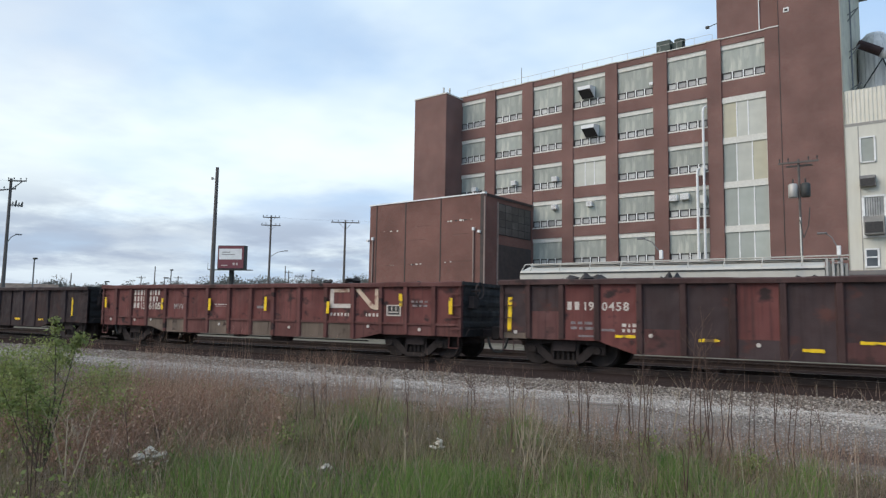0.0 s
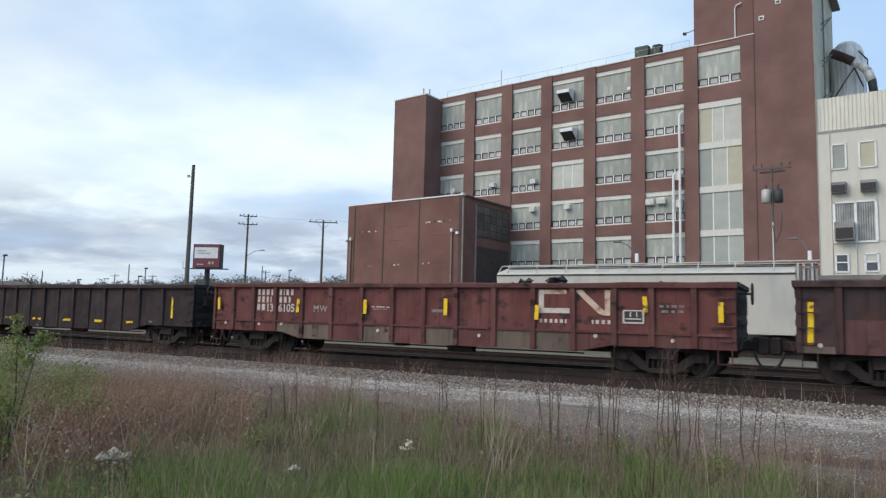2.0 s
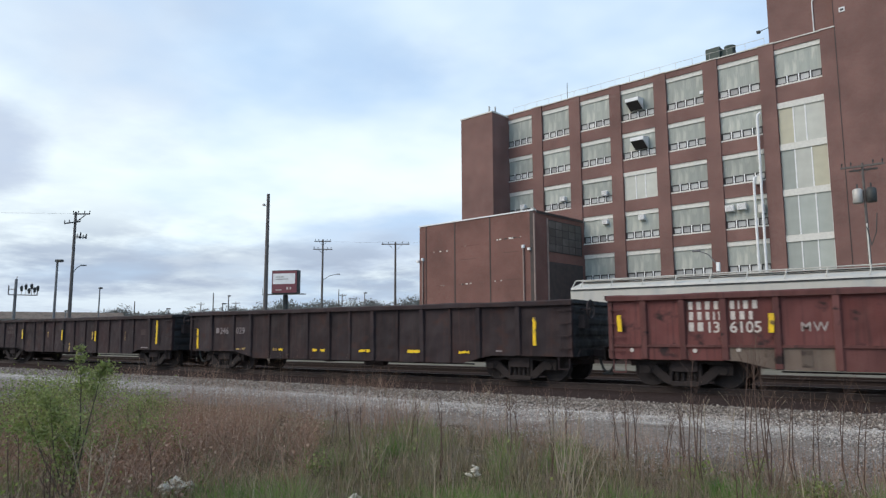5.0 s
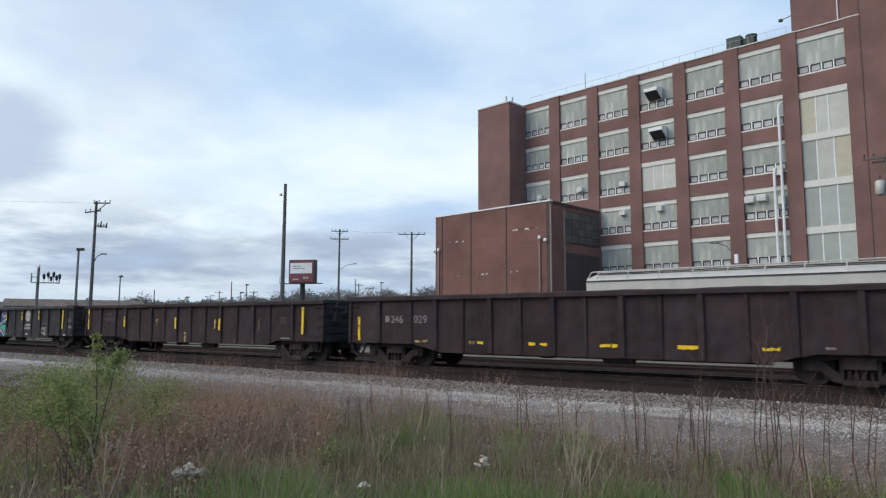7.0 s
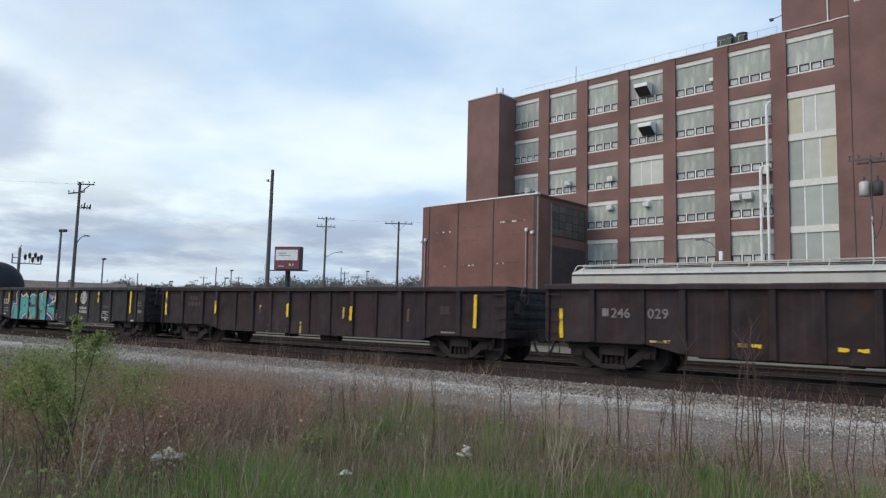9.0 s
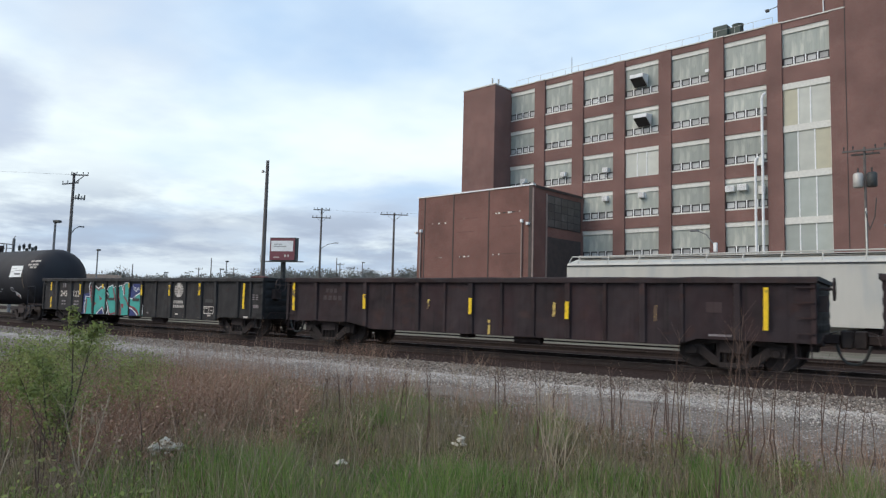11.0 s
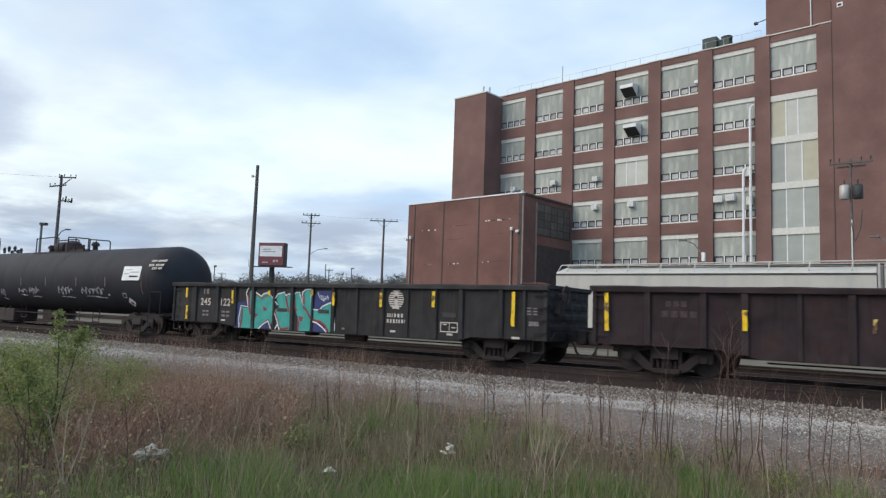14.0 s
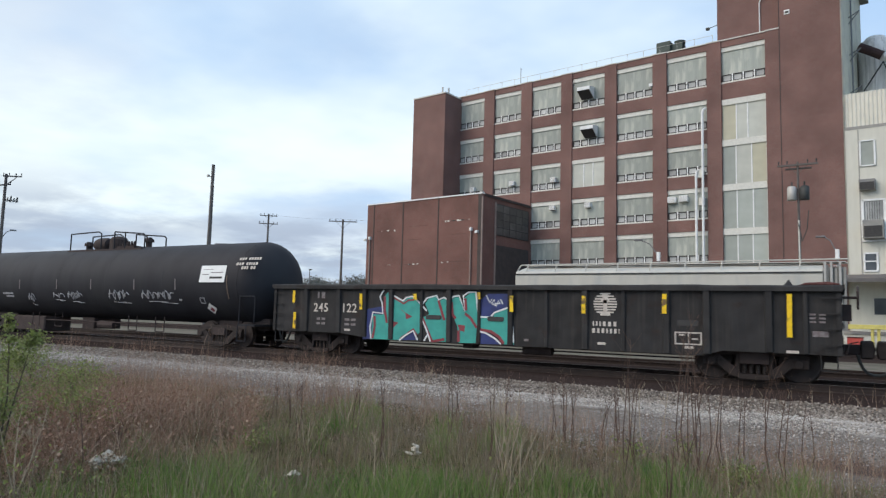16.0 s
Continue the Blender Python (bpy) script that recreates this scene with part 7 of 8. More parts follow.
    line(SPRAY_WHITE, 0.026, 2, (-69.45, 1.99), (-69.37, 2.10), (-69.31, 1.90), (-69.25, 2.07), (-69.21, 2.00))
    line(SPRAY_WHITE, 0.026, 2, (-69.44, 1.97), (-69.19, 2.00))
    line(SPRAY_WHITE, 0.026, 2, (-69.19, 2.10), (-69.11, 1.98))
    line(SPRAY_WHITE, 0.026, 2, (-69.37, 1.93), (-69.30, 1.95))


def build_tank():
    c0, c1 = -97.75, -78.05
    mid = (c0 + c1) / 2
    car = thing("tank_car", "long black tank car with a railed top platform", "rail car", at=(mid, TRACK_Y, 0))
    h, r, zc = (c1 - c0) / 2, 1.48, 2.6
    st = [(-h, 0.05)]
    for i in range(1, 9):
        g = i / 8 * math.pi / 2
        st.append((-h + 1.0 * (1 - math.cos(g)), r * math.sin(g)))
    st += [(-x, q) for x, q in reversed(st)]
    part("shell", Shape().lathe(st, (0, zc), "x", 48), TANK_BLACK, car, "glossy black cylindrical shell", smooth=True)
    for x in (-h + 1.0, -5.0, -1.6, 1.6, 5.0, h - 1.0):
        part("weld_seam", Shape().lathe([(x - 0.03, r + 0.004), (x + 0.03, r + 0.004)], (0, zc), "x", 48), TANK_BLACK, car)
    for x in (-h + 0.3, h - 3.4):
        part("stub_sill", Shape().box(x, x + 3.1, -0.5, 0.5, 0.95, 1.35), UNDER, car)
    for x in (-h + 2.9, h - 2.1):
        part("saddle", Shape().slab([(x - 0.45, 1.0), (x + 0.45, 1.0), (x + 0.7, 1.5), (x - 0.7, 1.5)], -0.6, 0.6), UNDER, car)
        truck(car, x)
    for k in (-1, 1):
        coupler(car, k * (h - 0.3), k)
        s = Shape()
        s.box(min(k * (h - 0.1), k * (h - 0.9)), max(k * (h - 0.1), k * (h - 0.9)), -1.4, 1.4, 1.1, 1.16)
        s.path([(k * (h - 0.15), -1.4, 1.15), (k * (h - 0.15), -1.4, 2.1), (k * (h - 0.85), -1.4, 2.1), (k * (h - 0.85), -1.4, 1.15)], 0.02, 5)
        s.path([(k * (h - 0.5), -1.4, 1.15), (k * (h - 0.5), -1.42, 0.6), (k * (h - 0.9), -1.42, 0.6), (k * (h - 0.9), -1.4, 1.15)], 0.02, 5)
        part("end_platform", s, TANK_BLACK, car)
    # top platform with valves
    for y in (-0.5, 0.5):
        low = zc + r - 0.12
        left = Shape().path([(-2.45, y, low), (-2.45, y, 4.72), (-0.5, y, 4.76), (-0.3, y, 4.68), (-0.3, y, low)], 0.028, 6)
        part("platform_rail", left, TANK_BLACK, car, "tubular top platform rail")
        right = Shape().path([(0.6, y, low), (0.6, y, 4.72), (2.45, y, 4.58), (2.55, y, 4.5), (2.55, y, low)], 0.028, 6).rod((1.3, y, 4.66), (1.3, y, low), 0.025, sides=6)
        part("platform_rail", right, TANK_BLACK, car, "tubular top platform rail")
        part("platform", Shape().box(-2.45, 2.55, y - 0.13, y + 0.13, zc + r - 0.15, zc + r - 0.08), UNDER, car)
    part("manway", Shape().lathe([(-1.25, 0.1), (-1.2, 0.26), (-1.0, 0.3), (-0.6, 0.3), (-0.42, 0.26), (-0.38, 0.1)], (0, 4.26), "x", 18), UNDER, car, "round manway cover")
    part("valve_housing", Shape().lathe([(4.0, 0.36), (4.45, 0.36), (4.55, 0.28), (4.6, 0.1)], (0.18, 0), "z", 18), UNDER, car, "domed valve housing")
    tray = Shape().box(0.5, 1.6, -0.3, 0.3, 4.04, 4.14)
    for i in range(6):
        tray.rod((0.6 + i * 0.18, -0.2, 4.12), (0.6 + i * 0.18, -0.2, 4.34), 0.06, 0.04, 6)
    part("fitting_tray", tray, UNDER, car)
    for x, z in ((-1.9, 4.36), (2.15, 4.42)):
        part("valve", Shape().rod((x, 0, 4.0), (x, 0, z - 0.12), 0.12, 0.12, 10).rod((x, 0, z - 0.12), (x, 0, z), 0.2, 0.18, 10).rod((x, 0, z), (x, 0, z + 0.06), 0.12, 0.12, 8), UNDER, car)
    und = Shape().rod((-6.5, -0.9, 1.0), (6.5, -0.9, 1.0), 0.025).box(-1.0, -0.2, -0.6, 0.6, 0.7, 1.15).rod((0.5, -0.8, 0.9), (1.5, -0.8, 0.9), 0.16)
    for x in (-4, -2.3, 2.6, 4.2):
        und.path([(x, -1.0, 1.3), (x, -1.0, 0.75), (x + 0.5, -1.0, 0.75), (x + 0.5, -1.0, 1.3)], 0.02, 5)
    part("under_gear", und, UNDER, car, "piping and brake gear")
    part("reservoir", Shape().box(-5.4, -3.1, -1.0, 0.2, 0.5, 1.15), UNDER, car, bevel=0.05)

    def on_shell(name, x, z, w, hgt, mat, label="", tilt=0.0, proud=0.0):
        q = math.asin(max(-1, min(1, (z - zc) / r)))
        m = pose(x, -(r + 0.006 + proud) * math.cos(q), z, -math.degrees(q), 0, 0) @ pose(0, 0, 0, 0, tilt, 0)
        part(name, Shape().box(-w / 2, w / 2, -0.004, 0.002, -hgt / 2, hgt / 2), mat, car, label, at=m)

    placard = (-80.22 - mid, 2.86)
    on_shell("placard", placard[0], placard[1], 1.25, 0.6, WHITE_PAINT, "white stencilled placard")
    for dx, dz, w, h in ((0.18, -0.13, 0.62, 0.07), (-0.25, 0.16, 0.5, 0.03), (0.2, 0.05, 0.6, 0.025), (-0.35, -0.02, 0.3, 0.025)):
        q = math.asin((placard[1] + dz - zc) / r)
        m = pose(placard[0] + dx, -(r + 0.016) * math.cos(q), placard[1] + dz, -math.degrees(q), 0, 0)
        part("text_bar", Shape().box(-w / 2, w / 2, -0.004, 0.006, -h / 2, h / 2), SASH if h > 0.05 else LETTER_DIM, car, at=m)
    # stencilled lines high on the end, as rows of short bars
    for z, x, widths in ((3.38, -79.15, (0.1, 0.1, 0.1, 0.0, 0.1, 0.1, 0.1, 0.1, 0.1)), (3.2, -79.2, (0.12, 0.08, 0.12, 0.0, 0.1, 0.1, 0.06, 0.1, 0.12)), (3.06, -78.9, (0.1, 0.1, 0.08, 0.0, 0.12, 0.1))):
        u = x
        for w in widths:
            if w:
                on_shell("text_bar", u - mid + w / 2, z, w * 0.8, 0.1, LETTER)
            u += (w or 0.06) + 0.02
    on_shell("text_bar", -80.8 - mid, 2.02, 0.26, 0.03, TAG)
    on_shell("text_bar", -80.8 - mid, 1.84, 0.24, 0.03, TAG)
    on_shell("text_bar", -80.92 - mid, 1.93, 0.03, 0.2, TAG)
    on_shell("text_bar", -80.7 - mid, 1.93, 0.03, 0.2, TAG)
    on_shell("hazard_diamond", -80.5 - mid, 1.66, 0.34, 0.34, WHITE_PAINT, "red and white hazard diamond", 45)
    on_shell("diamond_field", -80.5 - mid, 1.62, 0.17, 0.17, SPRAY_RED, "", 45, 0.008)
    rng = random.Random(2)
    # sprayed scrawls along the lower side: loops and slashes with an underline
    for x0, x1, z0, z1, n in ((-84.1, -82.35, 1.95, 2.25, 6), (-86.1, -84.95, 1.92, 2.28, 4), (-88.8, -87.95, 1.9, 2.22, 4), (-91.75, -91.4, 1.75, 2.12, 2), (-89.9, -89.2, 1.95, 2.15, 2)):
        m = n * 9
        pts = []
        for i in range(m):
            f, swing = i / (m - 1), i * 1.35
            z = (z0 + z1) / 2 + (z1 - z0) * (0.36 + 0.16 * math.sin(i * 0.9)) * math.sin(swing) + rng.uniform(-0.03, 0.03)
            q = math.asin((z - zc) / r)
            pts.append((x0 - mid + (x1 - x0) * f + 0.13 * math.cos(swing * 0.5 + f), -(r + 0.006) * math.cos(q), z))
        part("spray_tag", Shape().path(pts, 0.015, 4), TAG, car, "thin white sprayed scrawl")
        pts = []
        for f in (0.2, 0.5, 0.8, 0.6, 1.1):
            z = z0 - 0.06 - 0.08 * f + rng.uniform(-0.03, 0.03)
            q = math.asin((z - zc) / r)
            pts.append((x0 - mid + (x1 - x0) * f, -(r + 0.006) * math.cos(q), z))
        part("spray_tag", Shape().path(pts, 0.012, 4), TAG, car, "thin white sprayed scrawl")
    for x0 in (-82.13, -84.46, -87.16, -89.51, -92.28):
        on_shell("drip_streak", x0 - mid, 2.5, 0.05, 0.4, LETTER_DIM)
    for i in range(5):
        on_shell("rust_streak", -79.5 + 0.01 * i - mid, 2.72 - i * 0.16, 0.05, 0.16, OLD_BOARD)
    for u, z, w in ((-93.3, 2.1, 0.8), (-93.2, 1.98, 0.6), (-81.96, 1.94, 0.14)):
        on_shell("text_bar", u - mid, z, w, 0.07, TAG)
    CARS.append((car, mid))


build_cars()


# ---- plants of the verge ----
EDGE_X = [-40, -17, -12.6, -10, -6.4, -4.8, -2.7, -1.0, -0.2, 1.0, 8]
EDGE_Y = [6.5, 8.6, 9.7, 10.2, 10.4, 10.1, 9.5, 9.0, 8.8, 8.8, 7.0]


def verge_points(rng, n, near=3.6, far=15.0, az0=-25.0, az1=88.0, power=0.75):
    r = near + (far - near) * rng.random(n) ** power
    a = np.radians(rng.uniform(az0, az1, n))
    x, y = -r * np.sin(a), r * np.cos(a)
    keep = y < np.interp(x, EDGE_X, EDGE_Y) + rng.normal(0, 0.35, n)
    return x[keep], y[keep]


def patch(x, y, scale, seed):
    return np.array([noise.noise(Vector((a * scale, b * scale, seed))) for a, b in zip(x, y)])


def blades(name, label, mat, x, y, height, width, lean, rng):
    """Bent tapering blades, five corners each."""
    n = len(x)
    a = rng.uniform(0, 2 * math.pi, n)
    g = rng.uniform(0, 2 * math.pi, n)
    side = np.stack([np.cos(g), np.sin(g), np.zeros(n)], 1) * (width / 2)[:, None]
    base = np.stack([x, y, np.full(n, -0.06)], 1)
    out = np.stack([np.cos(a), np.sin(a), np.zeros(n)], 1) * (lean * height)[:, None]
    mid = base + out * 0.3 + np.array([0, 0, 1.0]) * (height * 0.6)[:, None]
    tip = base + out + np.array([0, 0, 1.0]) * height[:, None]
    v = np.stack([base - side, base + side, mid - side * 0.7, mid + side * 0.7, tip], 1)
    f = np.array([(0, 1, 3), (0, 3, 2), (2, 3, 4)])
    faces = (np.arange(n)[:, None, None] * 5 + f).reshape(-1, 3)
    ob = new(name, from_arrays(name, v.reshape(-1, 3), faces, mat))
    return tagged(ob, label, "grass", kind="stuff")


def strands(name, label, mat, x, y, length, width, steep, droop, way, rng, category="grass"):
    """Thin arching stems: each leaves the ground at its own slope and bends over in its own direction."""
    n, k = len(x), 5
    g = way + math.pi / 2 + rng.uniform(-0.7, 0.7, n)
    side = np.stack([np.cos(g), np.sin(g), np.zeros(n)], 1)
    ahead = np.stack([np.cos(way), np.sin(way), np.zeros(n)], 1)
    p = np.stack([x, y, np.full(n, -0.03)], 1)
    rows = []
    for i in range(k):
        w = (width / 2 * (1 - 0.8 * i / (k - 1)))[:, None]
        rows += [p - side * w, p + side * w]
        e = steep - droop * (i / (k - 1))
        p = p + (ahead * np.cos(e)[:, None] + np.array([0, 0, 1.0]) * np.sin(e)[:, None]) * (length / (k - 1))[:, None]
        p[:, 2] = np.maximum(p[:, 2], 0.01)
    v = np.stack(rows, 1)
    f = np.array([t for i in range(k - 1) for t in ((2 * i, 2 * i + 1, 2 * i + 3), (2 * i, 2 * i + 3, 2 * i + 2))])
    faces = (np.arange(n)[:, None, None] * (2 * k) + f).reshape(-1, 3)
    return tagged(new(name, from_arrays(name, v.reshape(-1, 3), faces, mat)), label, category, kind="stuff")


def leaf_sprays(name, label, mat, x, y, z, size, rng):
    """Loose single leaves of low broad-leaved weeds."""
    n = len(x)
    d = rng.normal(0, 1, (n, 3)) + (0, 0, 0.25)
    d /= np.linalg.norm(d, axis=1)[:, None]
    s = np.cross(d, rng.normal(0, 1, (n, 3)))
    s /= np.linalg.norm(s, axis=1)[:, None]
    p = np.stack([x, y, z], 1)
    ln = size[:, None]
    v = np.stack([p, p + d * ln * 0.5 + s * ln * 0.32, p + d * ln, p + d * ln * 0.5 - s * ln * 0.32], 1)
    f = np.array([(0, 1, 2), (0, 2, 3)])
    faces = (np.arange(n)[:, None, None] * 4 + f).reshape(-1, 3)
    tagged(new(name, from_arrays(name, v.reshape(-1, 3), faces, mat)), label, "weeds", kind="stuff")


def brush_share(x, y):
    """How much the dry reddish tangle takes over, 0 to 1."""
    r, az = np.hypot(x, y), np.degrees(np.arctan2(-x, y))
    return np.exp(-(((az - 53) / 8.0) ** 2) - ((r - 10.4) / 2.0) ** 2)


def build_grass():
    rng = np.random.default_rng(31)
    x, y = verge_points(rng, 190000)
    p = patch(x, y, 0.55, 1.0)
    q = patch(x, y, 1.9, 5.0)
    r = np.hypot(x, y)
    az = np.degrees(np.arctan2(-x, y))
    brush = brush_share(x, y)
    thick = q + 0.6 * p > -0.42
    x, y, p, q, r, az, brush = [v[thick] for v in (x, y, p, q, r, az, brush)]
    lush = 0.9 * p + 0.9 * q + np.clip((6.8 - r) * 0.7, -0.3, 0.5) - brush * 0.75 + 0.3 * np.exp(-((az - 33) / 9) ** 2 - ((r - 6.5) / 0.8) ** 2)
    roll = rng.random(len(x))
    green = (lush > 0.0) & (roll < 0.55 + 0.25 * np.clip(lush, 0, 1))
    dry = ~green & (roll > 0.72 - 0.1 * brush)
    olive = ~green & ~dry & (rng.random(len(x)) > 0.3 + 0.3 * brush)

    def grow(mask, name, label, mat, lo, hi, w0, w1, lean):
        n = int(mask.sum())
        h = rng.uniform(lo, hi, n) * (0.8 + 1.0 * np.clip(0.6 * p[mask] + 0.9 * q[mask], -0.55, 0.8)) * np.clip((np.interp(x[mask], EDGE_X, EDGE_Y) + 0.6 - y[mask]) / 1.6, 0.35, 1)
        blades(name, label, mat, x[mask], y[mask], h, rng.uniform(w0, w1, n), rng.uniform(lean * 0.2, lean, n), rng)

    grow(green, "green_grass", "fresh green spring grass in loose tufts", GRASS, 0.12, 0.42, 0.004, 0.009, 0.5)
    grow(olive, "olive_grass", "dull olive grass and low weeds", OLIVE, 0.1, 0.38, 0.004, 0.008, 0.7)
    grow(dry, "dry_grass", "thin straw-coloured dead grass", STRAW, 0.12, 0.46, 0.003, 0.006, 0.8)
    # matted dead stems between the tufts
    tx, ty = verge_points(rng, 62000, 5.6, 12.0, -15.0, 85.0, 0.8)
    bare = patch(tx, ty, 0.9, 21.0) + 0.7 * patch(tx, ty, 2.3, 22.0) > -0.02
    tx, ty = tx[bare], ty[bare]
    m = len(tx)
    strands("thatch", "matted grey-brown dead stems between the tufts", THATCH, tx, ty, rng.uniform(0.12, 0.4, m), rng.uniform(0.003, 0.006, m), rng.uniform(0.5, 1.57, m), rng.uniform(-0.2, 1.4, m), rng.uniform(0, 6.28, m), rng)
    # low broad-leaved weeds, thickest on the bushy side
    lx, ly = verge_points(rng, 26000, 3.6, 12.5, 4.0, 88.0, 0.8)
    laz = np.degrees(np.arctan2(-lx, ly))
    keep = patch(lx, ly, 1.4, 12.0) + np.clip((laz - 55) * 0.03, -0.25, 0.5) - 0.6 * brush_share(lx, ly) > 0.16
    lx, ly = lx[keep], ly[keep]
    leaf_sprays("leafy_weeds", "low broad-leaved green weeds among the grass", LEAF, lx, ly, rng.random(len(lx)) ** 1.3 * (0.32 + 0.35 * np.clip((laz[keep] - 52) / 15, 0, 1)), rng.uniform(0.02, 0.055, len(lx)), rng)
    # tangle of dead reddish stems lying over one another
    n = 26000
    a = np.radians(np.clip(rng.normal(54.5, 6.0, n), 44, 80))
    rr = np.clip(rng.normal(10.5, 1.25, n), 7.6, 13.6)
    bx, by = -rr * np.sin(a), rr * np.cos(a)
    ok = (by < np.interp(bx, EDGE_X, EDGE_Y) + 0.7) & (patch(bx, by, 1.0, 3.0) + 0.5 * patch(bx, by, 2.6, 8.0) > -0.02)
    bx, by = bx[ok], by[ok]
    m = len(bx)
    way = rng.uniform(0, 6.28, m)
    strands("brush", "reddish-brown tangle of dead bent stems", TWIG, bx, by, rng.uniform(0.35, 1.05, m) * np.clip((np.degrees(np.arctan2(-bx, by)) - 34) / 12, 0.4, 1), rng.uniform(0.004, 0.009, m), rng.uniform(0.3, 1.4, m), rng.uniform(0.2, 2.4, m), way, rng, "brush")
    pick = rng.integers(0, m, 15000)
    leaf_sprays("dead_leaves", "brown withered leaves caught in the brush", TWIG, bx[pick] + rng.normal(0, 0.15, 15000), by[pick] + rng.normal(0, 0.15, 15000), rng.random(15000) ** 1.2 * 0.5, rng.uniform(0.02, 0.05, 15000), rng)
    # bent dry stalks all over the verge
    sx, sy = verge_points(rng, 1500, 4.4, 12.0, -12.0, 86.0, 0.8)
    m = len(sx)
    strands("bent_stalks", "pale bent dry stalks leaning over the grass", STALK_BITS, sx, sy, rng.uniform(0.3, 0.95, m), rng.uniform(0.003, 0.006, m), rng.uniform(1.0, 1.57, m), rng.uniform(-0.2, 0.7, m), rng.uniform(0, 6.28, m), rng)
    # thin pinkish stems along the edge of the grass
    n = 10500
    ex = rng.uniform(-17, 3.0, n)
    ey = np.interp(ex, EDGE_X, EDGE_Y) + rng.normal(-0.15, 0.85, n)
    clump = patch(ex, ey, 0.9, 9.0) > -0.05
    ex, ey = ex[clump], ey[clump]
    m = len(ex)
    strands("dead_stems", "pinkish-brown dead stems at the gravel's edge", TWIG, ex, ey, rng.uniform(0.2, 0.85, m) * np.where(ex < -7.5, 1.0, 0.72), rng.uniform(0.003, 0.006, m), rng.uniform(1.1, 1.57, m), rng.uniform(-0.2, 0.5, m), rng.uniform(0, 6.28, m), rng)


def build_tufts():
    """Lush darker tufts that stand out of the dull grass."""
    rng = np.random.default_rng(64)
    x, y, h = [], [], []
    for cx, cy, n, wide, tall in ((-1.62, 7.7, 420, 0.13, 0.34), (-1.28, 7.35, 260, 0.12, 0.26), (-4.0, 5.3, 500, 0.35, 0.3), (-3.55, 5.75, 520, 0.3, 0.34), (-5.6, 5.0, 420, 0.25, 0.3),
                                  (-6.2, 4.8, 320, 0.22, 0.28), (-5.9, 7.9, 380, 0.2, 0.34), (-3.1, 6.0, 300, 0.2, 0.3), (-2.2, 6.9, 280, 0.16, 0.26), (-8.2, 4.6, 300, 0.25, 0.3)):
        x.append(rng.normal(cx, wide, n))
        y.append(rng.normal(cy, wide, n))
        h.append(rng.uniform(0.35, 1.0, n) * tall)
    x, y, h = np.concatenate(x), np.concatenate(y), np.concatenate(h)
    m = len(x)
    blades("grass_tufts", "lush bright green tufts of young grass", TUFT, x, y, h, rng.uniform(0.005, 0.011, m), rng.uniform(0.1, 0.8, m), rng)


def build_dry_patch():
    """Low pinkish dead growth where the grass thins out over the gravel."""
    rng = np.random.default_rng(91)
    x, y = rng.normal(-0.2, 1.6, 2600), rng.normal(9.0, 0.7, 2600)
    keep = patch(x, y, 1.2, 6.0) > -0.1
    x, y = x[keep], y[keep]
    m = len(x)
    strands("dry_growth", "low pinkish dead growth thinning out over gravel", TWIG, x, y, rng.uniform(0.08, 0.42, m), rng.uniform(0.003, 0.006, m), rng.uniform(0.7, 1.57, m), rng.uniform(-0.2, 1.0, m), rng.uniform(0, 6.28, m), rng)


def build_near_grass():
    """Shorter grass round the standpoint and behind it."""
    rng = np.random.default_rng(53)
    x, y = rng.uniform(-16, 12, 34000), rng.uniform(-12, 6, 34000)
    far = (np.hypot(x, y) > 0.9) & ~((y > 0) & (np.hypot(x, y) > 3.5) & (x < 1)) & (y < np.interp(x, EDGE_X, EDGE_Y)) & (patch(x, y, 0.6, 2.0) > -0.35)
    x, y = x[far], y[far]
    blades("short_grass", "short green grass round the standpoint", GRASS, x, y, rng.uniform(0.06, 0.2, len(x)), rng.uniform(0.006, 0.014, len(x)), rng.uniform(0.1, 0.9, len(x)), rng)


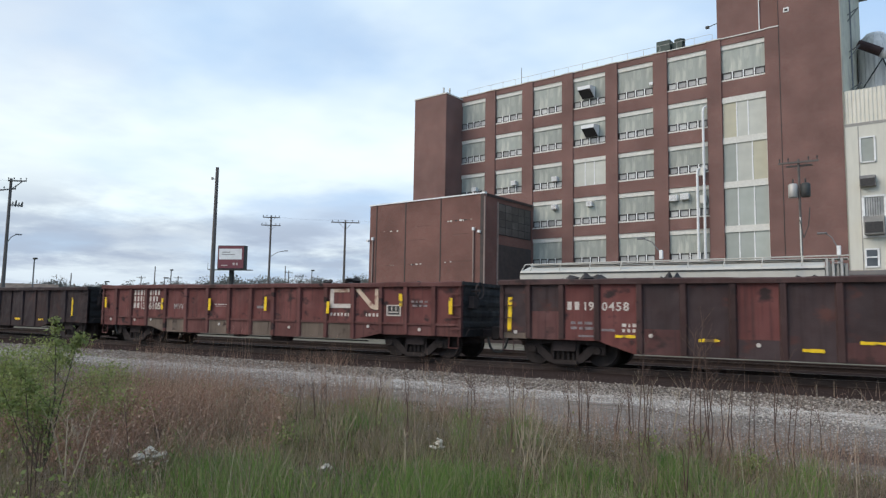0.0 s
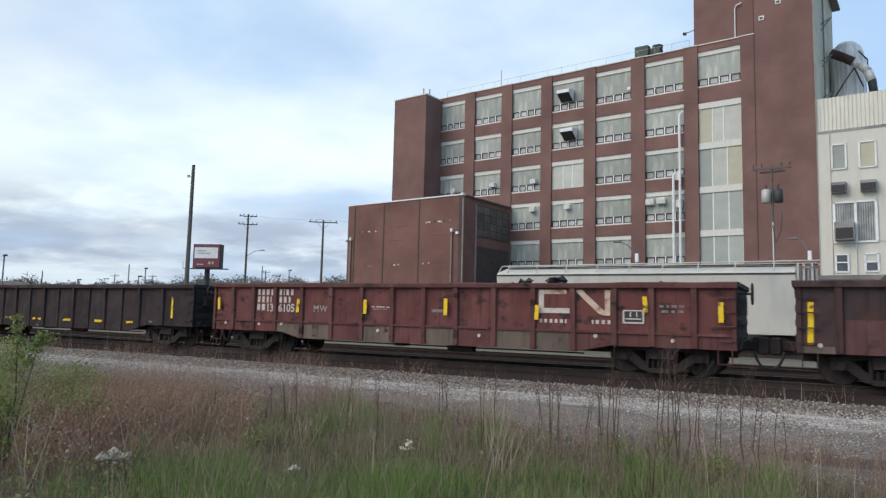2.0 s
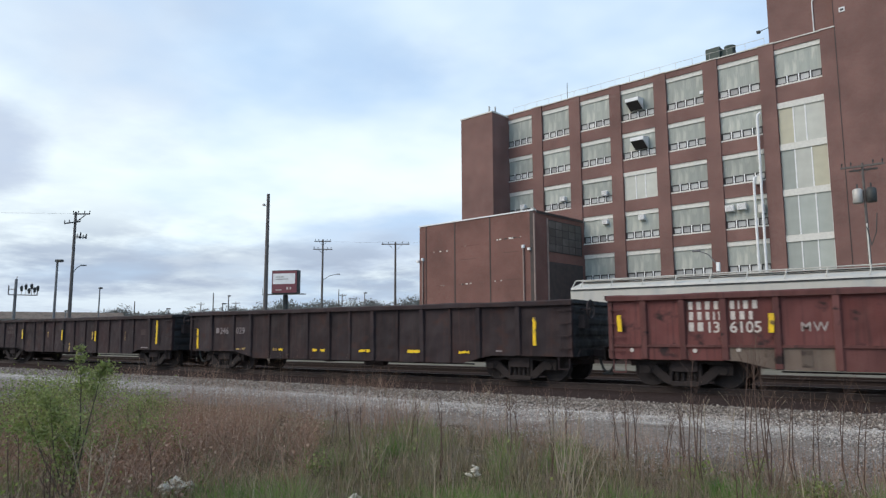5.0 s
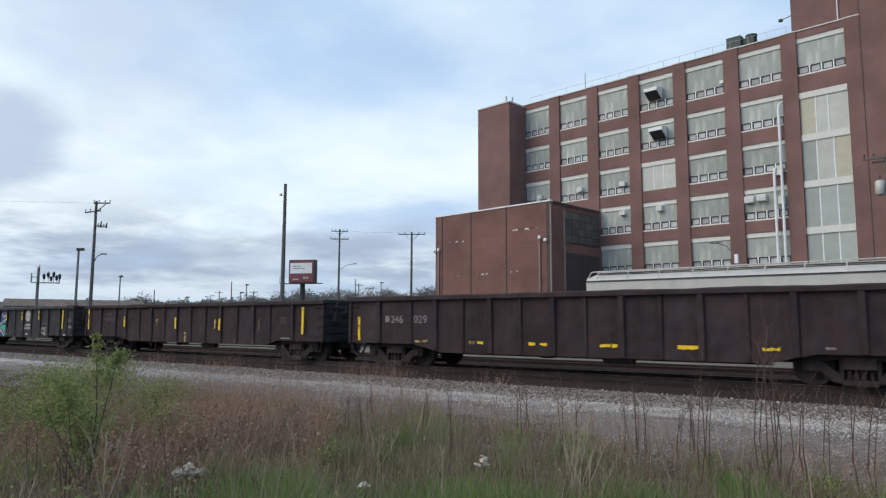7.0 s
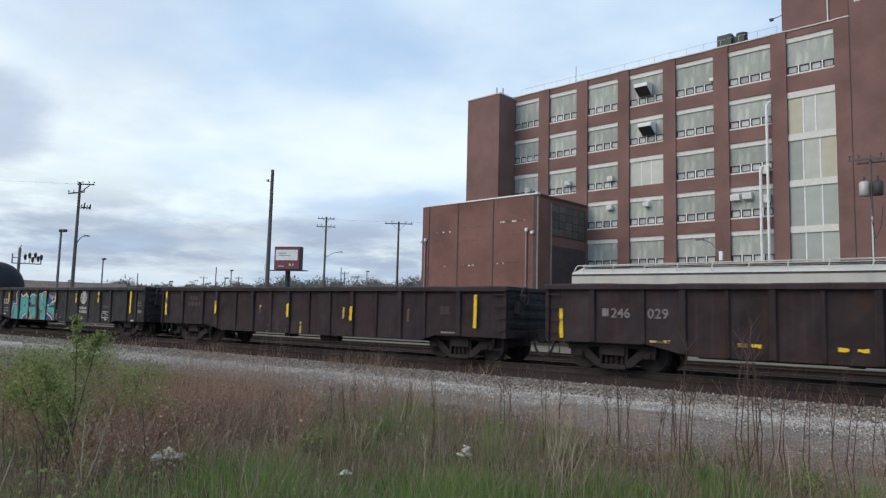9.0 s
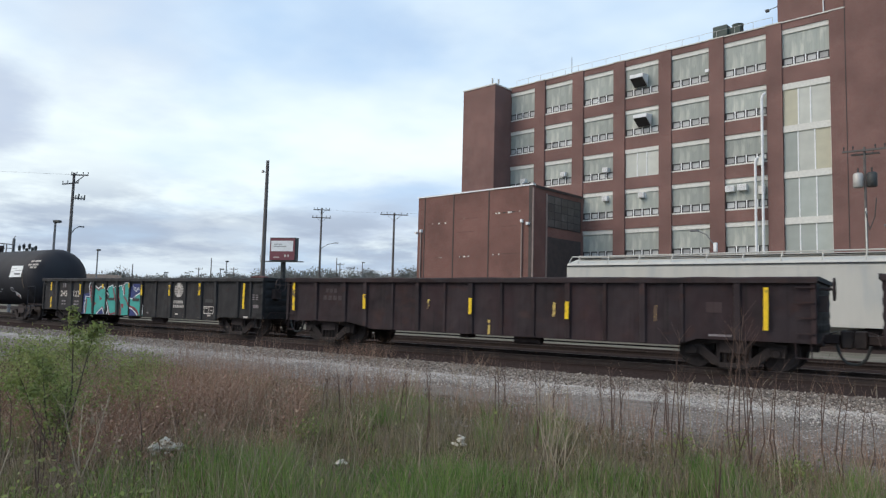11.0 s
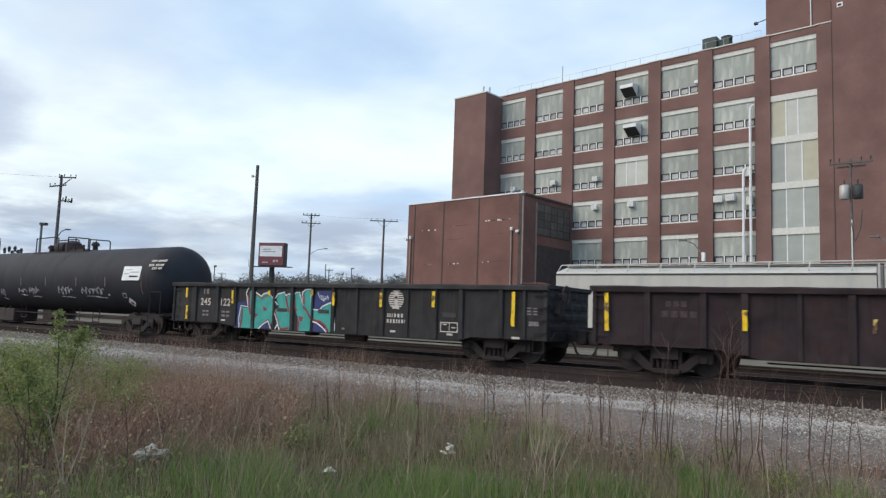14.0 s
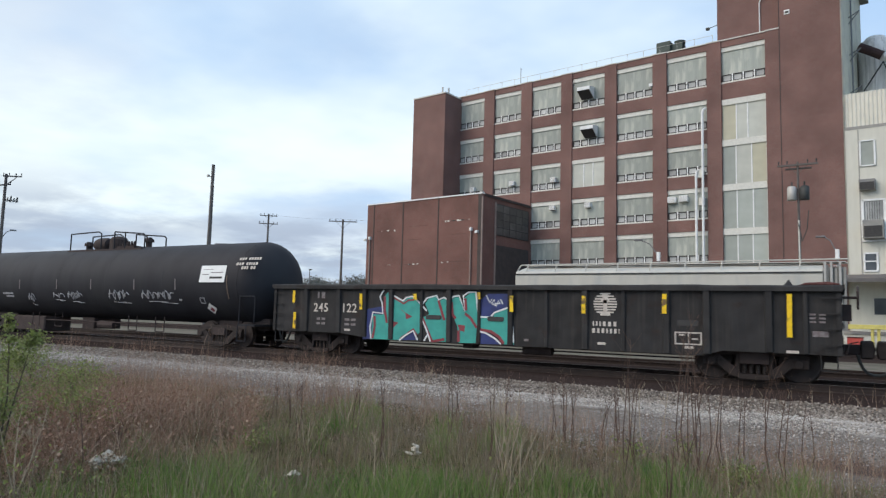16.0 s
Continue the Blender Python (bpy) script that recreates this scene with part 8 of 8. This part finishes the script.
def build_tall_stems():
    """Sparse tall reddish stems that stand over the brush and hide part of the gravel."""
    rng = np.random.default_rng(77)
    n = 800
    a = np.radians(np.clip(rng.normal(48, 13, n), 8, 80))
    r = np.clip(rng.normal(10.8, 1.5, n), 7.5, 14)
    x, y = -r * np.sin(a), r * np.cos(a)
    ok = (y < np.interp(x, EDGE_X, EDGE_Y) + 1.3) & (patch(x, y, 0.8, 4.0) > -0.2)
    x, y = x[ok], y[ok]
    m = len(x)
    strands("tall_stems", "sparse tall reddish dead stems", TWIG, x, y, rng.uniform(0.6, 1.25, m), rng.uniform(0.003, 0.006, m), rng.uniform(1.15, 1.57, m), rng.uniform(-0.15, 0.6, m), rng.uniform(0, 6.28, m), rng)
    n = 520
    a = np.radians(rng.normal(51.5, 5.0, n))
    r = np.clip(rng.normal(12.2, 0.9, n), 10, 14)
    x, y = -r * np.sin(a), r * np.cos(a)
    ok = patch(x, y, 1.3, 14.0) > -0.22
    x, y = x[ok], y[ok]
    m = len(x)
    strands("brush_stems", "thin pinkish stems rising out of the brush", TWIG, x, y, rng.uniform(0.7, 1.5, m), rng.uniform(0.003, 0.006, m), rng.uniform(1.1, 1.57, m), rng.uniform(-0.3, 0.7, m), rng.uniform(0, 6.28, m), rng)
    # a few stout pale stalks by the rails
    x, y = rng.uniform(-3.4, 0.8, 34), rng.uniform(15.9, 16.5, 34)
    strands("pale_stalks", "stout pale dead stalks beside the rails", STALK_BITS, x, y, rng.uniform(0.25, 0.6, 34), rng.uniform(0.012, 0.022, 34), rng.uniform(1.0, 1.57, 34), rng.uniform(-0.3, 1.4, 34), rng.uniform(0, 6.28, 34), rng)
    # dead weeds rooted in the ballast close to the rails
    x, y = [], []
    for cx, n, wide in ((-25.4, 130, 1.1), (-20.6, 110, 1.2), (-14.2, 190, 0.7), (-12.9, 190, 0.6), (-9.4, 60, 0.5), (-2.9, 14, 0.4), (-2.2, 12, 0.4), (-1.5, 12, 0.4), (-0.8, 22, 0.5), (0.4, 14, 0.5)):
        x.append(rng.normal(cx, wide * 0.6, n))
        y.append(rng.uniform(15.5, 16.45, n))
    x, y = np.concatenate(x), np.concatenate(y)
    m = len(x)
    strands("trackside_weeds", "pale dead weeds rooted in the ballast by the rails", TWIG, x, y, rng.uniform(0.25, 0.85, m), rng.uniform(0.005, 0.011, m), rng.uniform(0.9, 1.57, m), rng.uniform(-0.3, 1.2, m), rng.uniform(0, 6.28, m), rng, "weeds")


def weed_stalk(x, y, h, seed, mat, group, label, spread=0.1, stems=2):
    """A tall dry weed: a few stems from one root with short side twigs near the top."""
    rng = random.Random(seed)
    w = thing("weed_stalk", label, "weed", group, at=(x, y, -0.03))
    for k in range(stems):
        a, tilt = rng.uniform(0, 6.28), rng.uniform(0.2, 1.0) * spread
        top = Vector((math.cos(a) * tilt * h, math.sin(a) * tilt * h, h * rng.uniform(0.8, 1.0)))
        bend = Vector((rng.uniform(-0.07, 0.07), rng.uniform(-0.07, 0.07), 0)) * h
        pts = [Vector((0, 0, 0)), top * 0.35 + bend, top * 0.7 + bend * 0.6, top]
        s = Shape()
        rad = [0.0075, 0.006, 0.0045, 0.002]
        for i, (p, q) in enumerate(zip(pts, rad)):
            s.v += [(p.x + q * math.cos(g), p.y + q * math.sin(g), p.z) for g in (0, 1.26, 2.51, 3.77, 5.03)]
            if i:
                s.f += [(i * 5 - 5 + j, i * 5 - 5 + (j + 1) % 5, i * 5 + (j + 1) % 5, i * 5 + j) for j in range(5)]
        stem = part("stem", s, mat, w)
        s = Shape()
        for i in range(rng.randint(4, 9)):
            u = rng.uniform(0.58, 0.98)
            q = pts[1].lerp(pts[3], (u - 0.35) / 0.65) if u > 0.35 else pts[1]
            b = rng.uniform(0, 6.28)
            ln = rng.uniform(0.05, 0.19) * h
            e = q + Vector((math.cos(b) * ln * 0.75, math.sin(b) * ln * 0.75, ln))
            s.rod(q, e, 0.0022, 0.001, 4)
            for _ in range(rng.randint(0, 3)):
                s.rod(q.lerp(e, rng.uniform(0.4, 0.9)), q.lerp(e, 0.7) + Vector((rng.uniform(-1, 1), rng.uniform(-1, 1), 1.2)) * ln * 0.45, 0.0014, 0.0008, 4)
        tagged(part("twig", s, mat, stem), kind="stuff")


def build_weeds():
    dark = "dark tall weed stalks"
    tall = "tall leafless dark-brown weed stalk with thin side twigs"
    # the stalks that stand out most
    for i, (x, y, h) in enumerate(((-6.19, 7.4, 0.85), (-6.45, 7.5, 0.72), (-6.9, 7.7, 0.7), (-4.5, 6.9, 1.0), (-5.4, 7.6, 0.85), (-4.4, 8.3, 1.0), (-4.86, 9.3, 0.95),
                                   (-3.5, 7.7, 1.1), (-1.95, 7.7, 1.45), (-1.86, 7.85, 1.2), (-1.45, 8.05, 1.6), (-1.38, 8.1, 1.55), (-1.3, 8.2, 1.65), (-1.25, 8.1, 1.35), (-1.08, 8.5, 1.2), (-0.6, 8.3, 1.35),
                                   (-0.45, 8.1, 1.1), (-0.9, 8.6, 1.0), (-3.9, 9.0, 0.9), (-3.3, 9.1, 0.85), (-2.9, 8.8, 0.9), (-2.4, 8.9, 0.85), (0.95, 9.1, 0.95), (1.25, 9.5, 0.95), (-0.3, 8.9, 0.9))):
        weed_stalk(x, y, h, 100 + i, STALK, dark, tall, 0.07, 2)
    rng = random.Random(17)
    for i in range(28):
        a, r = radians(rng.uniform(4, 66)), rng.uniform(6.5, 11.5)
        x, y = -r * math.sin(a), r * math.cos(a)
        if y > np.interp(x, EDGE_X, EDGE_Y) + 0.3:
            continue
        weed_stalk(x, y, rng.uniform(0.45, 0.95), 300 + i, STALK if i % 3 else STALK_PALE, dark if i % 3 else "pale dry stalks", tall if i % 3 else "pale straw-coloured dry stalk, leaning", 0.12 if i % 3 else 0.5, rng.randint(1, 3))
    # pale bushy dead weed
    for i, (x, y, h) in enumerate(((-2.75, 6.6, 0.75), (-2.6, 6.5, 0.6), (-2.9, 6.75, 0.7), (-7.6, 5.0, 0.6), (-6.9, 4.4, 0.5), (-5.3, 6.6, 0.5), (-7.3, 6.7, 0.55), (-7.1, 6.9, 0.6))):
        weed_stalk(x, y, h, 500 + i, STALK_PALE, "pale dry stalks", "pale straw-coloured dry stalk, leaning", 0.55, 4)


def sapling(x, y, stems, clumps, seed, label):
    """A young bush: crooked stems and many single leaves round their ends."""
    rng = random.Random(seed)
    nr = np.random.default_rng(seed)
    b = thing("sapling", label, "bush", "young bushes", at=(x, y, -0.04))
    for tip, r in stems:
        tip = Vector(tip)
        mid = tip * 0.5 + Vector((rng.uniform(-0.06, 0.06), rng.uniform(-0.06, 0.06), 0))
        stem = part("stem", Shape().rod((0, 0, 0), mid, r, r * 0.7, 6).rod(mid, tip, r * 0.7, r * 0.25, 6), BARK, b)
        s = Shape()
        for i in range(7):
            u = rng.uniform(0.35, 0.98)
            q = (Vector((0, 0, 0)).lerp(mid, u * 2) if u < 0.5 else mid.lerp(tip, u * 2 - 1))
            s.rod(q, q + Vector((rng.uniform(-0.2, 0.2), rng.uniform(-0.2, 0.2), rng.uniform(0.05, 0.25))), r * 0.3, r * 0.1, 5)
        tagged(part("twig", s, BARK, stem), kind="stuff")
    verts, faces, k = [], [], 0
    for cx, cy, cz, rad, n in clumps:
        c = nr.normal(0, 1, (n, 3)) * np.array([rad, rad, rad * 0.8]) * 0.5 + (cx, cy, cz)
        for p in c:
            ln, wd = nr.uniform(0.02, 0.05), nr.uniform(0.008, 0.018)
            d = nr.normal(0, 1, 3) + (0, 0, 0.2)
            d /= np.linalg.norm(d)
            s = np.cross(d, nr.normal(0, 1, 3))
            s /= np.linalg.norm(s)
            up = np.cross(s, d) * 0.006
            verts += [p, p + d * ln * 0.5 + s * wd + up, p + d * ln, p + d * ln * 0.5 - s * wd + up]
            faces += [(k, k + 1, k + 2), (k, k + 2, k + 3)]
            k += 4
    part("crown", from_arrays("crown", verts, faces, LEAF), None, b, "small fresh green leaves with gaps")


def build_bushes():
    sapling(-6.8, 3.95, [((0.01, 0.02, 1.6), 0.011), ((0.13, 0.2, 1.42), 0.01), ((-0.08, -0.2, 1.1), 0.009), ((-0.15, -0.35, 0.9), 0.008), ((0.05, 0.0, 0.8), 0.008)],
            [(0.01, 0.02, 1.56, 0.04, 45), (0.02, 0.03, 1.47, 0.055, 70), (0.02, 0.04, 1.34, 0.06, 80), (0.03, 0.05, 1.2, 0.06, 60), (0.13, 0.22, 1.37, 0.085, 170), (0.1, 0.17, 1.3, 0.08, 110), (0.08, 0.12, 1.15, 0.07, 60),
             (-0.1, -0.22, 1.06, 0.14, 260), (-0.06, -0.14, 0.9, 0.15, 240), (0.0, -0.02, 0.7, 0.15, 300), (-0.18, -0.4, 0.86, 0.13, 200), (-0.12, -0.26, 0.74, 0.14, 200), (-0.03, -0.08, 0.52, 0.14, 160), (0.02, 0.0, 0.38, 0.14, 100)],
            6, "slender young bush with fresh green leaves")
    sapling(-9.4, 4.9, [((0.0, 0.0, 1.15), 0.012), ((-0.3, 0.2, 0.95), 0.01), ((0.3, 0.1, 0.9), 0.01)],
            [(0.0, 0.0, 0.95, 0.3, 627), (-0.3, 0.2, 0.75, 0.3, 494), (0.3, 0.1, 0.7, 0.3, 494), (0.0, 0.0, 0.45, 0.4, 494)], 7, "low spreading young bush in fresh leaf")
    sapling(-10.6, 5.2, [((0.0, 0.0, 1.1), 0.012), ((-0.4, 0.2, 0.9), 0.01), ((0.4, 0.2, 0.9), 0.01)],
            [(0.0, 0.0, 0.85, 0.4, 798), (-0.45, 0.2, 0.65, 0.4, 684), (0.45, 0.2, 0.6, 0.4, 684), (0.0, 0.0, 0.35, 0.5, 570)], 9, "broad low bush in fresh green leaf")
    sapling(-9.0, 5.8, [((0.0, 0.0, 0.85), 0.01), ((0.3, 0.1, 0.7), 0.009)], [(0.0, 0.0, 0.7, 0.3, 456), (0.3, 0.1, 0.5, 0.25, 304)], 8, "small bush of fresh green shoots")
    for i, (x, y, h) in enumerate(((-11.6, 6.4, 1.1), (-12.4, 7.2, 1.15), (-10.2, 6.9, 0.8), (-8.3, 4.6, 0.75), (-8.0, 5.4, 0.6), (-9.9, 4.2, 0.9))):
        sapling(x, y, [((0.0, 0.0, h), 0.011), ((-0.35, 0.1, h * 0.8), 0.009), ((0.35, 0.1, h * 0.85), 0.009)],
                [(0.0, 0.0, h * 0.8, 0.32, 570), (-0.35, 0.1, h * 0.65, 0.32, 456), (0.35, 0.1, h * 0.65, 0.32, 456), (0.0, 0.0, h * 0.35, 0.42, 418)], 40 + i, "ragged low bush in fresh green leaf")
    for i, (x, y) in enumerate(((-2.05, 8.3), (-0.85, 7.9), (-5.8, 6.2), (-1.6, 9.0))):
        sapling(x, y, [((0.0, 0.0, 0.3), 0.006), ((0.12, 0.05, 0.26), 0.006)], [(0.03, 0.0, 0.2, 0.16, 150)], 20 + i, "low clump of dark green weed leaves")


def litter(x, y, wide, tall, seed, label, n=5):
    """A loose wad of crumpled pale scraps caught in the grass."""
    rng = random.Random(seed)
    s = Shape()
    for k in range(n):
        a, d = rng.uniform(0, 6.28), rng.random() ** 0.6
        z = 0.05 + tall * (1 - 0.45 * d) * rng.uniform(0.4, 1.0)
        s.rock(math.cos(a) * d * wide / 2, math.sin(a) * d * wide / 3, z, rng.uniform(0.022, 0.045), rng)
    yaw = math.degrees(math.atan2(-x, y))
    solid("litter", s, PAPER, label, "litter", "scraps of litter", kind="", at=pose(x, y, 0.0, 0, 0, yaw))


build_grass()
build_tufts()
build_dry_patch()
build_near_grass()
build_tall_stems()
build_weeds()
build_bushes()
litter(-6.17, 4.68, 0.34, 0.2, 2, "wad of torn pale wrapping in the grass", 60)
litter(-4.1, 6.97, 0.14, 0.17, 1, "crumpled scrap of white paper in the grass", 16)
litter(-4.62, 5.6, 0.16, 0.05, 3, "small pale scrap half hidden in grass", 7)
litter(-2.15, 5.3, 0.22, 0.08, 4, "pale flat litter lying in the grass", 16)
build_stones()


# ---- movement ----
def motions():
    times = [i * 1.0 for i in range(17)]
    for ob, x in CARS:
        walk(ob, [(t, pose(x + travelled(t), TRACK_Y, 0)) for t in times])
    steps = [i * 0.1 for i in range(161)]
    for w, dx in SPINNING:
        walk(w, [(t, pose(dx, 0, RAIL_Z + 0.42, 0, math.degrees(travelled(t) / 0.425), 0)) for t in steps])


motions()
